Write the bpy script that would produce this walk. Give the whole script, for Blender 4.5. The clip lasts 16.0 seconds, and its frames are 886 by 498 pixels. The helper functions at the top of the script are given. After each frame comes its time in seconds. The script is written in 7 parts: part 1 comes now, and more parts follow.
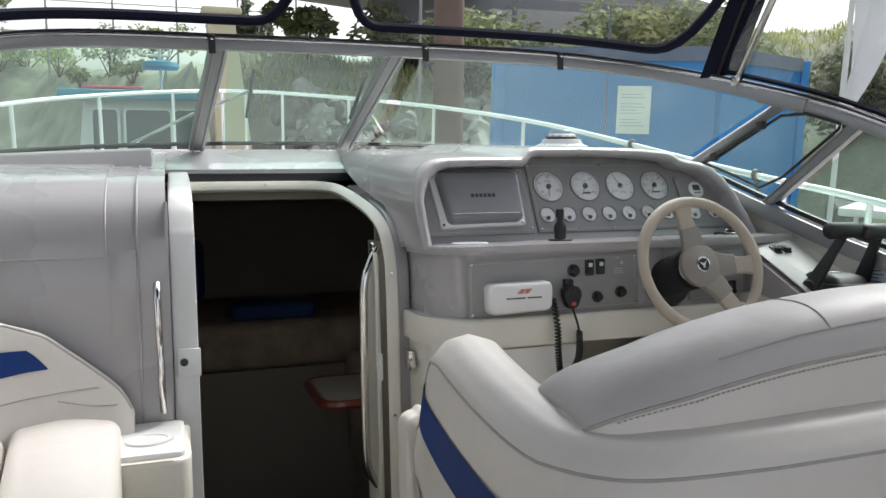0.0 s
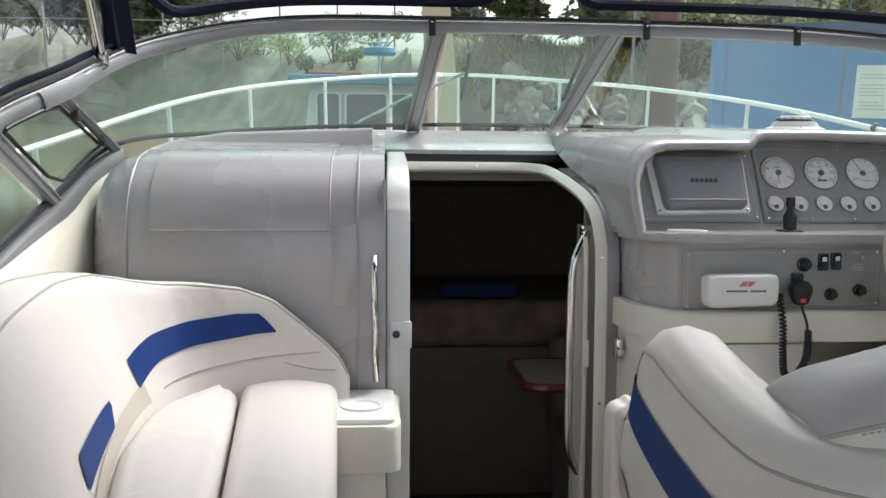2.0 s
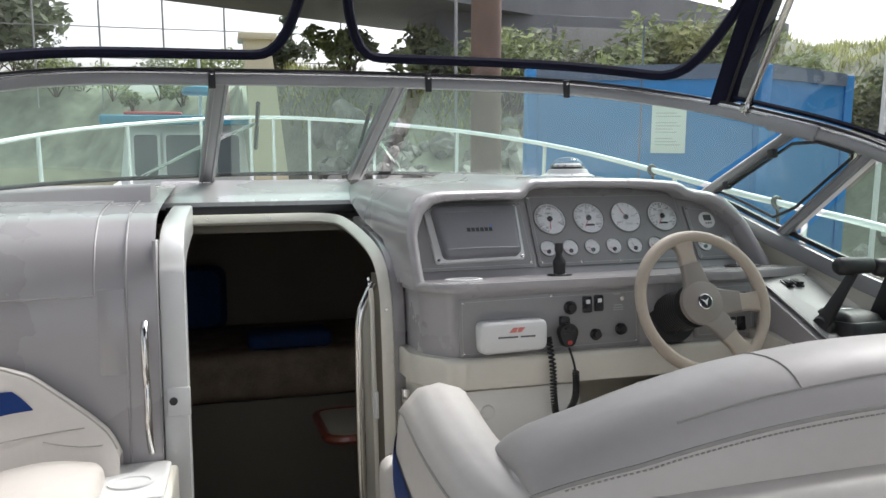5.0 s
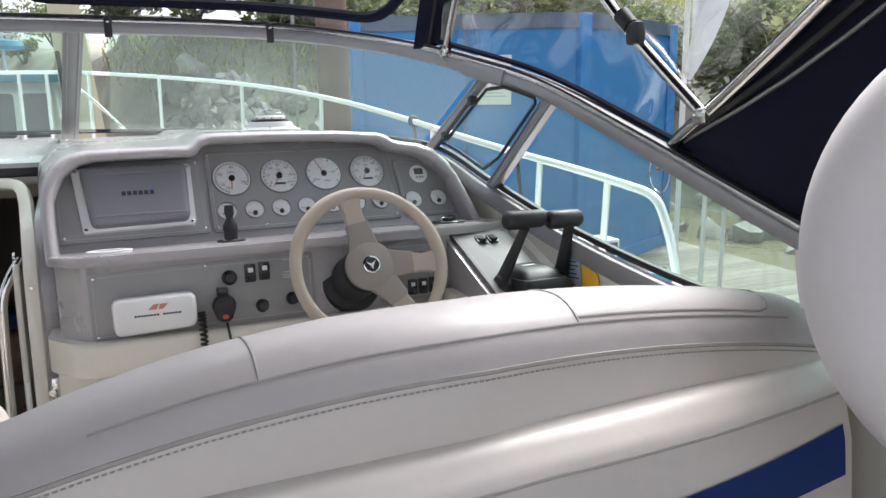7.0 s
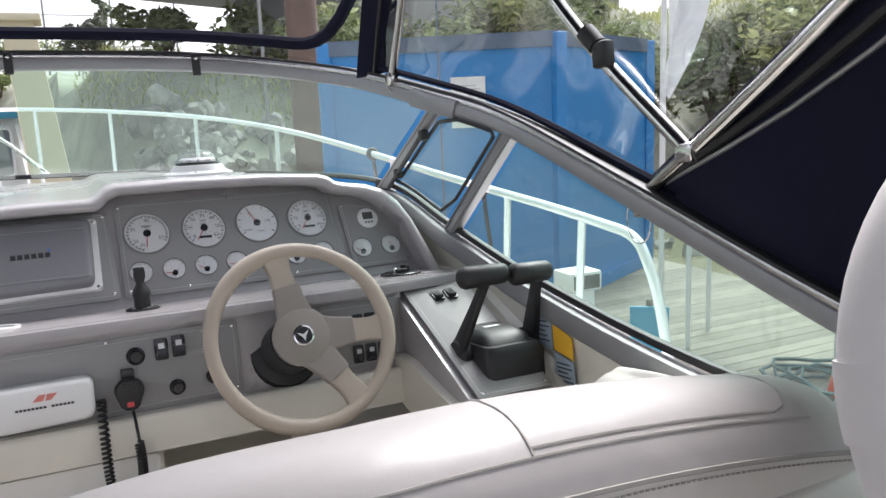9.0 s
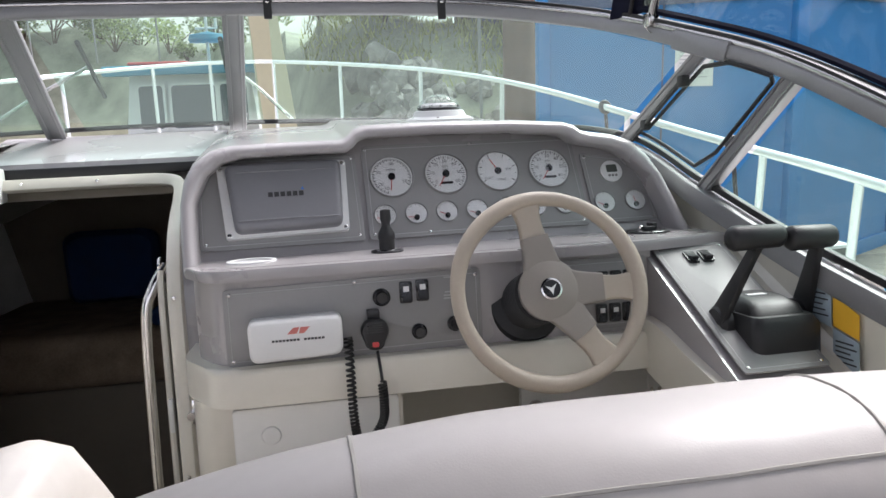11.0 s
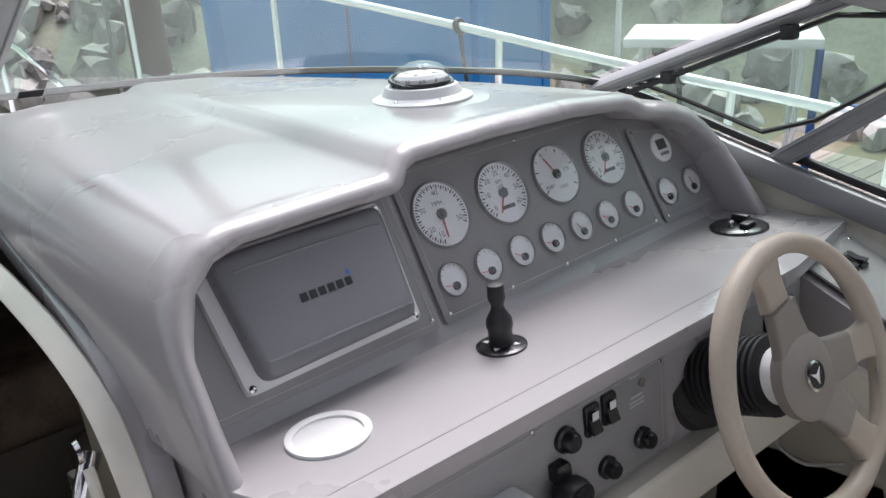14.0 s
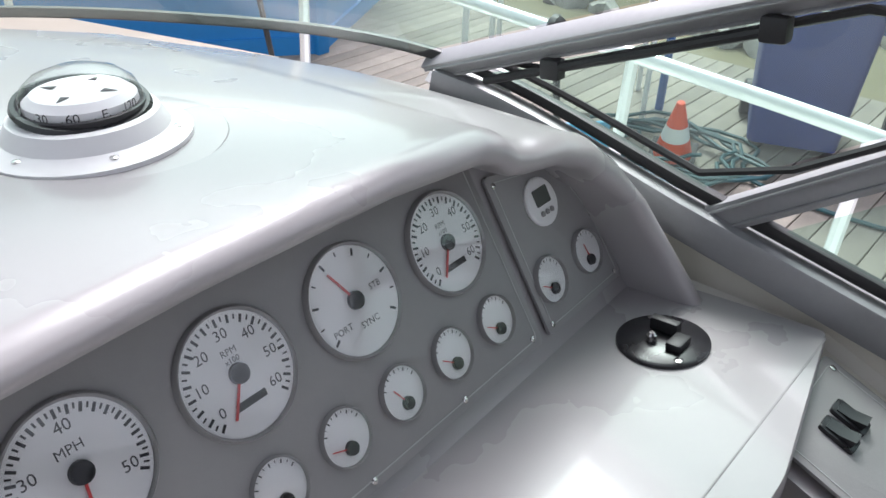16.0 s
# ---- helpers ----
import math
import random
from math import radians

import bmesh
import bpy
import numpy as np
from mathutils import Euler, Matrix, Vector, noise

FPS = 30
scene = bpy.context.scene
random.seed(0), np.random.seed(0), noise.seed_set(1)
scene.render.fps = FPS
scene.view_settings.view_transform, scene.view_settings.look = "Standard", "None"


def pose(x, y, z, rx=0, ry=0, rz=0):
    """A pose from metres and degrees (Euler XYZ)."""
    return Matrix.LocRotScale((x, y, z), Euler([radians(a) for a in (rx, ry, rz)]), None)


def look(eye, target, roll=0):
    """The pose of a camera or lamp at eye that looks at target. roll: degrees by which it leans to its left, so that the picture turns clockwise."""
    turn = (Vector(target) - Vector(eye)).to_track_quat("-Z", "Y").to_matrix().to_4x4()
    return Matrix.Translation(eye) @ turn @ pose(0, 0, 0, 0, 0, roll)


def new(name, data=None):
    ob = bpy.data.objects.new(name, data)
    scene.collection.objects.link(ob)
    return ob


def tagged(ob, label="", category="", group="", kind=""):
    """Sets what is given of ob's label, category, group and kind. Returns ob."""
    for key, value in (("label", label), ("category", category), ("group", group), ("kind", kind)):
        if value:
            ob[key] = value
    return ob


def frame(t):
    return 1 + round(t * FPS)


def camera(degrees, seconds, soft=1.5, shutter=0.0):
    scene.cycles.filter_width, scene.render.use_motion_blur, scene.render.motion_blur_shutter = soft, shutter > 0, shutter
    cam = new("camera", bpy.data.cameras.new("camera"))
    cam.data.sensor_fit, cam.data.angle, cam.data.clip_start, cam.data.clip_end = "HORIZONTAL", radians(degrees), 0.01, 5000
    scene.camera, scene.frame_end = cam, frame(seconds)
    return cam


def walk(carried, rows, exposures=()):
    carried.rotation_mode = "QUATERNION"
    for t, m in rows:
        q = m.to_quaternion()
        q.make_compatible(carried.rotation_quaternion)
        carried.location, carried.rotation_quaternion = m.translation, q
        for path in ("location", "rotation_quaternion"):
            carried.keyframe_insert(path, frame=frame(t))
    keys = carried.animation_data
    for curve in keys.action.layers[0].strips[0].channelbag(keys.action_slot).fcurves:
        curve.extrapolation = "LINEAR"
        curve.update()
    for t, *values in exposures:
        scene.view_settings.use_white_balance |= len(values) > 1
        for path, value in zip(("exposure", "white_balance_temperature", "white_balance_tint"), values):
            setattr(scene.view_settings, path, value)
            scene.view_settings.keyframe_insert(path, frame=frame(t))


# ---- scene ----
cam = camera(57.8, 16.0)
PATH = [
    (0, (0.146, 0.051, 1.216), (0.774, 1.947, 1.107), -1.2),
    (0.5, (0.143, 0.064, 1.205), (0.618, 2.001, 1.053), -0.5),
    (1, (0.154, 0.066, 1.202), (0.523, 2.024, 1.031), -0.6),
    (1.5, (0.155, 0.081, 1.205), (0.405, 2.059, 1.051), -0.5),
    (2, (0.126, 0.079, 1.208), (0.266, 2.069, 1.065), 0.3),
    (2.5, (0.102, 0.078, 1.215), (0.151, 2.073, 1.084), 1.0),
    (3, (0.096, 0.063, 1.219), (0.02, 2.058, 1.109), 1.4),
    (3.5, (0.101, 0.049, 1.231), (-0.058, 2.042, 1.159), 1.6),
    (4, (0.141, 0.04, 1.243), (0.069, 2.038, 1.21), 1.3),
    (4.5, (0.21, 0.036, 1.253), (0.395, 2.027, 1.221), 0.0),
    (5, (0.302, 0.057, 1.263), (0.821, 1.987, 1.199), -1.6),
    (5.2, (0.349, 0.083, 1.272), (0.988, 1.976, 1.186), -1.9),
    (7.3, (0.961, 0.08, 1.242), (1.748, 1.909, 1.054), -3.6),
    (7.5, (0.983, 0.131, 1.251), (1.777, 1.958, 1.071), -4.0),
    (8, (1.037, 0.238, 1.279), (1.878, 2.047, 1.136), -5.4),
    (8.5, (1.058, 0.299, 1.29), (1.966, 2.077, 1.163), -6.0),
    (9, (1.108, 0.316, 1.297), (1.924, 2.138, 1.16), -5.2),
    (9.5, (1.22, 0.325, 1.297), (1.817, 2.229, 1.158), -2.9),
    (10, (1.268, 0.326, 1.289), (1.624, 2.288, 1.133), -1.1),
    (10.2, (1.249, 0.332, 1.282), (1.487, 2.311, 1.116), -0.7),
    (12.3, (0.64, 0.745, 1.309), (1.342, 2.593, 1.002), -6.5),
    (12.5, (0.613, 0.797, 1.322), (1.359, 2.623, 0.995), -5.7),
    (13, (0.542, 1.013, 1.364), (1.404, 2.776, 0.978), -4.2),
    (13.5, (0.506, 1.21, 1.538), (1.526, 2.857, 1.041), -6.4),
    (14, (0.556, 1.396, 1.573), (1.692, 2.932, 0.981), -7.4),
    (14.5, (0.598, 1.631, 1.591), (1.938, 2.963, 0.936), -8.5),
    (15, (0.658, 1.729, 1.619), (2.186, 2.778, 0.867), -9.2),
    (15.5, (0.893, 1.802, 1.611), (2.381, 2.851, 0.782), -7.5),
    (16, (1.121, 1.862, 1.628), (2.416, 3.08, 0.713), -4.1),
]

# the boat's own axes are built nose-up; she lies on the water at this trim
TRIM = Matrix.Translation((0, 2, 1)) @ Matrix.Rotation(radians(-7), 4, "X") @ Matrix.Translation((0, -2, -1))
EXPOSURE = [(0, 1.22, 6330, 10), (3.5, 1.13, 6330, 9), (5, 1.20, 6330, 11), (8, 1.55, 6280, 15), (10, 1.40, 6290, 15), (12.5, 1.60, 6310, 17), (13.5, 1.43, 6300, 17), (14.5, 1.03, 6150, 17), (15, 1.05, 6130, 17), (16, 1.34, 6180, 16)]
walk(cam, [(t, TRIM @ look(eye, target, roll)) for t, eye, target, roll in PATH], EXPOSURE)

# ---- world and light: a bright overcast day ----
world = bpy.data.worlds.new("world")
scene.world = world
world.use_nodes = True
wn, wl = world.node_tree.nodes, world.node_tree.links
sky = wn.new("ShaderNodeTexSky")
sky.sky_type, sky.sun_disc = "NISHITA", False
sky.sun_elevation, sky.sun_rotation = radians(52), radians(50)
sky.air_density, sky.dust_density, sky.ozone_density = 1.0, 4.0, 1.0
grey = wn.new("ShaderNodeHueSaturation")
grey.inputs["Saturation"].default_value = 0.25
wl.new(sky.outputs[0], grey.inputs["Color"])
wl.new(grey.outputs[0], wn["Background"].inputs["Color"])
wn["Background"].inputs["Strength"].default_value = 0.15
sun_data = bpy.data.lights.new("sun", "SUN")
sun_data.energy, sun_data.angle, sun_data.color = 1.4, radians(25), (1.0, 0.97, 0.93)
sun = new("sun", sun_data)
sun.matrix_world = look((0, 0, 30), (0 - 30 * 0.55, 0 - 30 * 0.5, 0))


# ---- materials ----
def mat(name, color, rough=0.5, metal=0.0, vary=0.08, scale=6.0, bump=0.0, bump_scale=60.0, coat=0.0, stains=0.0, island=0.0, spec=0.5, folds=0.0):
    """A surface with variation at two scales, fine relief and an optional clear coat."""
    m = bpy.data.materials.new(name)
    m.use_nodes = True
    n, l = m.node_tree.nodes, m.node_tree.links
    b = n["Principled BSDF"]
    b.inputs["Roughness"].default_value, b.inputs["Metallic"].default_value = rough, metal
    b.inputs["Coat Weight"].default_value, b.inputs["Coat Roughness"].default_value = coat, 0.06
    b.inputs["Specular IOR Level"].default_value = spec
    co = n.new("ShaderNodeTexCoord")
    big = n.new("ShaderNodeTexNoise")
    big.inputs["Scale"].default_value, big.inputs["Detail"].default_value = scale, 5
    fine = n.new("ShaderNodeTexNoise")
    fine.inputs["Scale"].default_value, fine.inputs["Detail"].default_value = scale * 14, 3
    for t in (big, fine):
        l.new(co.outputs["Object"], t.inputs["Vector"])
    add = n.new("ShaderNodeMath")
    add.operation = "MULTIPLY_ADD"
    l.new(fine.outputs["Fac"], add.inputs[0])
    add.inputs[1].default_value = 0.4
    l.new(big.outputs["Fac"], add.inputs[2])
    ramp = n.new("ShaderNodeMapRange")
    ramp.inputs["From Min"].default_value, ramp.inputs["From Max"].default_value = 0.4, 1.0
    ramp.inputs["To Min"].default_value, ramp.inputs["To Max"].default_value = 1 - vary, 1 + vary
    l.new(add.outputs[0], ramp.inputs["Value"])
    value = ramp.outputs[0]
    if island:
        geo = n.new("ShaderNodeNewGeometry")
        r = n.new("ShaderNodeMapRange")
        r.inputs["To Min"].default_value, r.inputs["To Max"].default_value = 1 - island, 1 + island
        l.new(geo.outputs["Random Per Island"], r.inputs["Value"])
        info = n.new("ShaderNodeObjectInfo")
        r2 = n.new("ShaderNodeMapRange")
        r2.inputs["To Min"].default_value, r2.inputs["To Max"].default_value = 1 - island, 1 + island
        l.new(info.outputs["Random"], r2.inputs["Value"])
        for o in (r, r2):
            mul = n.new("ShaderNodeMath")
            mul.operation = "MULTIPLY"
            l.new(value, mul.inputs[0])
            l.new(o.outputs[0], mul.inputs[1])
            value = mul.outputs[0]
    mix = n.new("ShaderNodeVectorMath")
    mix.operation = "SCALE"
    mix.inputs[0].default_value = color
    l.new(value, mix.inputs["Scale"])
    col = mix.outputs[0]
    if stains:
        st = n.new("ShaderNodeTexNoise")
        st.inputs["Scale"].default_value, st.inputs["Detail"].default_value = scale * 0.5, 8
        l.new(co.outputs["Object"], st.inputs["Vector"])
        sr = n.new("ShaderNodeMapRange")
        sr.inputs["From Min"].default_value, sr.inputs["From Max"].default_value = 0.55, 0.75
        sr.inputs["To Max"].default_value = stains
        l.new(st.outputs["Fac"], sr.inputs["Value"])
        mx = n.new("ShaderNodeMix")
        mx.data_type = "RGBA"
        l.new(sr.outputs[0], mx.inputs["Factor"])
        l.new(col, mx.inputs[6])
        mx.inputs[7].default_value = (color[0] * 0.45, color[1] * 0.4, color[2] * 0.32, 1)
        col = mx.outputs[2]
    l.new(col, b.inputs["Base Color"])
    rr = n.new("ShaderNodeMapRange")
    rr.inputs["To Min"].default_value, rr.inputs["To Max"].default_value = rough * 0.8, min(1, rough * 1.2)
    l.new(big.outputs["Fac"], rr.inputs["Value"])
    l.new(rr.outputs[0], b.inputs["Roughness"])
    if bump:
        bt = n.new("ShaderNodeTexNoise")
        bt.inputs["Scale"].default_value, bt.inputs["Detail"].default_value = bump_scale, 3
        l.new(co.outputs["Object"], bt.inputs["Vector"])
        bp = n.new("ShaderNodeBump")
        bp.inputs["Strength"].default_value, bp.inputs["Distance"].default_value = bump, 0.004
        l.new(bt.outputs["Fac"], bp.inputs["Height"])
        if folds:
            ft = n.new("ShaderNodeTexNoise")
            ft.inputs["Scale"].default_value, ft.inputs["Detail"].default_value, ft.inputs["Distortion"].default_value = 5.0, 2, 1.2
            l.new(co.outputs["Object"], ft.inputs["Vector"])
            fb = n.new("ShaderNodeBump")
            fb.inputs["Strength"].default_value, fb.inputs["Distance"].default_value = folds, 0.03
            l.new(ft.outputs["Fac"], fb.inputs["Height"])
            l.new(fb.outputs[0], bp.inputs["Normal"])
        l.new(bp.outputs[0], b.inputs["Normal"])
    return m


def glass(name, tint, gloss=1.0, wave=0.0, film=0.0):
    """A thin clear sheet: tinted see-through, and a mirror by Fresnel."""
    m = bpy.data.materials.new(name)
    m.use_nodes = True
    n, l = m.node_tree.nodes, m.node_tree.links
    out = n["Material Output"]
    n.remove(n["Principled BSDF"])
    clear, shine, mix, facing = n.new("ShaderNodeBsdfTransparent"), n.new("ShaderNodeBsdfGlossy"), n.new("ShaderNodeMixShader"), n.new("ShaderNodeLayerWeight")
    clear.inputs[0].default_value = (*tint, 1)
    shine.inputs["Roughness"].default_value = 0.02
    facing.inputs["Blend"].default_value = 0.5
    steep = n.new("ShaderNodeMath")
    steep.operation = "POWER"
    steep.inputs[1].default_value = 5.0
    l.new(facing.outputs["Facing"], steep.inputs[0])
    gain = n.new("ShaderNodeMath")
    gain.operation = "MULTIPLY_ADD"
    gain.inputs[1].default_value, gain.inputs[2].default_value = 0.9 * gloss, 0.05 * gloss
    l.new(steep.outputs[0], gain.inputs[0])
    l.new(gain.outputs[0], mix.inputs[0])
    l.new(clear.outputs[0], mix.inputs[1])
    l.new(shine.outputs[0], mix.inputs[2])
    l.new(mix.outputs[0], out.inputs[0])
    if film:  # a dull salt film on the pane
        dust, both = n.new("ShaderNodeBsdfTranslucent"), n.new("ShaderNodeMixShader")
        dust.inputs["Color"].default_value = (0.72, 0.82, 0.77, 1)
        both.inputs[0].default_value = film
        l.new(mix.outputs[0], both.inputs[1])
        l.new(dust.outputs[0], both.inputs[2])
        l.new(both.outputs[0], out.inputs[0])
    if wave:
        t, bp, co = n.new("ShaderNodeTexNoise"), n.new("ShaderNodeBump"), n.new("ShaderNodeTexCoord")
        t.inputs["Scale"].default_value, t.inputs["Detail"].default_value = 3.5, 1
        bp.inputs["Strength"].default_value, bp.inputs["Distance"].default_value = wave, 0.05
        l.new(co.outputs["Object"], t.inputs["Vector"])
        l.new(t.outputs["Fac"], bp.inputs["Height"])
        l.new(bp.outputs[0], shine.inputs["Normal"])
        l.new(bp.outputs[0], facing.inputs["Normal"])
    return m


M_GREY = mat("grey_gelcoat", (0.34, 0.323, 0.325), 0.28, vary=0.02, scale=3, coat=0.4)
M_PANEL = mat("grey_panel", (0.27, 0.265, 0.262), 0.5, vary=0.05, scale=8, bump=0.05, bump_scale=400)
M_PLOT = mat("cover_grey", (0.185, 0.185, 0.198), 0.33, vary=0.05, scale=8, bump=0.03, bump_scale=300)
M_LINER = mat("cream_gelcoat", (0.66, 0.63, 0.55), 0.35, vary=0.05, scale=3, coat=0.3, stains=0.12)
M_WHITE = mat("white_gelcoat", (0.74, 0.74, 0.72), 0.3, vary=0.04, scale=3, coat=0.4)
M_PLASTIC = mat("white_plastic", (0.72, 0.72, 0.71), 0.4, vary=0.03, scale=10)
M_VINYL = mat("cream_vinyl", (0.61, 0.57, 0.525), 0.42, vary=0.05, scale=4, bump=0.05, bump_scale=500, stains=0.08, folds=0.15)
M_VGREY = mat("light_grey_vinyl", (0.45, 0.42, 0.405), 0.45, vary=0.06, scale=4, bump=0.05, bump_scale=500, folds=0.15)
M_TAUPE = mat("taupe_vinyl", (0.42, 0.38, 0.33), 0.45, vary=0.06, scale=4, bump=0.15, bump_scale=350)
M_BLUEV = mat("blue_vinyl", (0.004, 0.03, 0.15), 0.5, spec=0.25, vary=0.1, scale=5, bump=0.12, bump_scale=350)
M_SEAM = mat("seam_thread", (0.36, 0.34, 0.31), 0.7, vary=0.1, scale=40)
M_ALU = mat("satin_aluminium", (0.28, 0.28, 0.285), 0.4, metal=0.35, vary=0.08, scale=9, bump=0.03, bump_scale=200)
M_RAILTOP = mat("polished_rail", (0.55, 0.53, 0.53), 0.2, metal=0.9, vary=0.08, scale=6)
M_STEEL = mat("stainless_steel", (0.62, 0.6, 0.58), 0.16, metal=1.0, vary=0.08, scale=12)
M_RAILW = mat("white_rail", (0.82, 0.83, 0.84), 0.2, metal=0.3, vary=0.04, scale=6)
M_CANVAS = mat("navy_canvas", (0.006, 0.007, 0.02), 0.85, vary=0.25, scale=5, bump=0.3, bump_scale=500, spec=0.2)
# Rubber black; also stands for the shade in the side locker and hatch gap
M_BLACK = mat("black_rubber_and_shade", (0.012, 0.012, 0.013), 0.5, vary=0.2, scale=20, bump=0.05, bump_scale=200)
M_GLOSSB = mat("black_plastic", (0.014, 0.014, 0.016), 0.28, vary=0.2, scale=20)
M_WHEEL = mat("beige_leather", (0.40, 0.345, 0.28), 0.5, vary=0.07, scale=10, bump=0.15, bump_scale=500)
M_SPOKE = mat("taupe_plastic", (0.24, 0.215, 0.19), 0.5, vary=0.05, scale=12, bump=0.08, bump_scale=600)
M_DIAL = mat("dial_white", (0.78, 0.78, 0.78), 0.5, vary=0.02, scale=20)
M_INK = mat("black_print", (0.02, 0.02, 0.022), 0.6, vary=0.1, scale=20)
M_INKW = mat("white_print", (0.7, 0.7, 0.7), 0.6, vary=0.05, scale=20)
M_LINE = mat("engraved_line", (0.42, 0.42, 0.42), 0.5, vary=0.05, scale=20)
M_RED = mat("red_print", (0.55, 0.05, 0.05), 0.5, vary=0.1, scale=20)
M_PINK = mat("faded_red_print", (0.62, 0.2, 0.17), 0.6, vary=0.1, scale=20)
M_LCD = mat("lcd_grey", (0.1, 0.11, 0.1), 0.2, vary=0.05, scale=20)
M_BLUEDOT = mat("blue_print", (0.05, 0.16, 0.5), 0.5, vary=0.1, scale=20)
M_YELLOW = mat("yellow_label", (0.75, 0.42, 0.03), 0.5, vary=0.05, scale=20)
M_LABEL = mat("grey_blue_label", (0.33, 0.40, 0.45), 0.45, vary=0.1, scale=30)
M_BUOY = mat("buoy_white", (0.72, 0.68, 0.67), 0.6, vary=0.05, scale=5, bump=0.1, bump_scale=90, stains=0.08)
M_ROPE = mat("rope", (0.6, 0.56, 0.48), 0.8, vary=0.15, scale=60, bump=0.4, bump_scale=300)
M_CARPET = mat("grey_carpet", (0.09, 0.085, 0.08), 0.95, vary=0.25, scale=12, bump=0.8, bump_scale=400)
# Cabin cream with the unlit cabin's shade put into the colour
M_CABIN = mat("cabin_shaded_cream", (0.25, 0.22, 0.175), 0.7, vary=0.08, scale=3)
M_FLORAL = mat("floral_cover", (0.30, 0.235, 0.17), 0.9, vary=0.5, scale=9, bump=0.3, bump_scale=200, stains=0.6)
M_NAVYCLOTH = mat("blue_cloth", (0.01, 0.04, 0.13), 0.85, vary=0.2, scale=10)
M_MAHOG = mat("mahogany", (0.16, 0.035, 0.02), 0.3, vary=0.25, scale=6, coat=0.4)
M_CHART = mat("pale_tabletop", (0.3, 0.27, 0.22), 0.4, vary=0.1, scale=6)
M_GLASS = glass("green_tinted_glass", (0.63, 0.81, 0.71), 1.0, film=0.035)
M_VINYLC = glass("clear_vinyl", (0.93, 0.94, 0.94), 0.8, wave=0.35)
M_VINYLW = glass("wavy_side_vinyl", (0.84, 0.87, 0.86), 2.6, wave=1.0)
M_LENS = glass("gauge_lens", (0.97, 0.97, 0.97), 0.9)
# outdoors
M_CONT = mat("container_blue", (0.014, 0.20, 0.50), 0.5, vary=0.12, scale=1.2, bump=0.08, bump_scale=12, stains=0.08)
M_CONTTOP = mat("container_rim", (0.10, 0.14, 0.2), 0.6, vary=0.25, scale=3, stains=0.4)
M_PAPER = mat("paper_notice", (0.75, 0.75, 0.72), 0.7, vary=0.04, scale=8)
M_BIN = mat("blue_bin", (0.006, 0.035, 0.22), 0.45, vary=0.12, scale=4, bump=0.08, bump_scale=60)
M_BINLID = mat("bin_lid", (0.03, 0.1, 0.3), 0.4, vary=0.1, scale=4)
M_DOCK = mat("dock_boards", (0.25, 0.225, 0.19), 0.85, vary=0.25, scale=5, bump=0.4, bump_scale=60, island=0.2, stains=0.3)
M_CONC = mat("concrete", (0.36, 0.35, 0.33), 0.9, vary=0.2, scale=1.5, bump=0.3, bump_scale=30, stains=0.3)
M_DARKC = mat("bridge_concrete", (0.16, 0.16, 0.17), 0.9, vary=0.2, scale=0.8, bump=0.2, bump_scale=10, stains=0.3)
M_ROCK = mat("shore_rock", (0.30, 0.29, 0.265), 0.9, vary=0.35, scale=2, bump=0.6, bump_scale=14, island=0.35)
M_GROUND = mat("bank_soil", (0.24, 0.25, 0.19), 0.95, vary=0.45, scale=0.8, bump=0.8, bump_scale=6)
M_LEAF = mat("bush_leaves", (0.20, 0.24, 0.10), 0.7, vary=0.4, scale=1.2, island=0.45)
M_LEAFD = mat("dark_leaves", (0.16, 0.19, 0.12), 0.7, vary=0.4, scale=1.2, island=0.45)
M_GRASS = mat("grass_blades", (0.30, 0.31, 0.13), 0.8, vary=0.4, scale=1.0, island=0.4)
for leafy in (M_LEAF, M_LEAFD, M_GRASS):  # thin leaves let some light through
    ln, ll = leafy.node_tree.nodes, leafy.node_tree.links
    through_light, blend = ln.new("ShaderNodeBsdfTranslucent"), ln.new("ShaderNodeMixShader")
    source = ln["Principled BSDF"].inputs["Base Color"].links[0].from_socket
    ll.new(source, through_light.inputs["Color"])
    blend.inputs[0].default_value = 0.45
    ll.new(ln["Principled BSDF"].outputs[0], blend.inputs[1])
    ll.new(through_light.outputs[0], blend.inputs[2])
    ll.new(blend.outputs[0], ln["Material Output"].inputs["Surface"])
M_BLOSSOM = mat("blossom", (0.4, 0.12, 0.08), 0.7, vary=0.3, scale=3, island=0.3)
M_BARK = mat("bark", (0.10, 0.07, 0.05), 0.9, vary=0.3, scale=4, bump=0.6, bump_scale=20)
M_RUSTW = mat("weathered_pile", (0.15, 0.095, 0.075), 0.85, vary=0.3, scale=2, bump=0.5, bump_scale=20, stains=0.4)
M_GALV = mat("galvanised_wire", (0.28, 0.28, 0.28), 0.5, metal=0.6, vary=0.1, scale=6)
M_BOATW = mat("far_boat_white", (0.66, 0.68, 0.68), 0.4, vary=0.08, scale=2, stains=0.1)
M_BOATB = mat("far_boat_blue", (0.04, 0.24, 0.38), 0.45, vary=0.1, scale=2)
M_DARKGL = mat("dark_window", (0.05, 0.07, 0.075), 0.1, vary=0.1, scale=3)
M_BEIGE = mat("beige_paint", (0.58, 0.53, 0.38), 0.7, vary=0.08, scale=1.5, stains=0.15)
M_FLAG = mat("white_flag", (0.78, 0.78, 0.8), 0.8, vary=0.04, scale=5)
M_ORANGE = mat("cone_orange", (0.75, 0.07, 0.015), 0.5, vary=0.1, scale=8)
M_HOSE = mat("hose_teal", (0.03, 0.09, 0.10), 0.5, vary=0.2, scale=10)
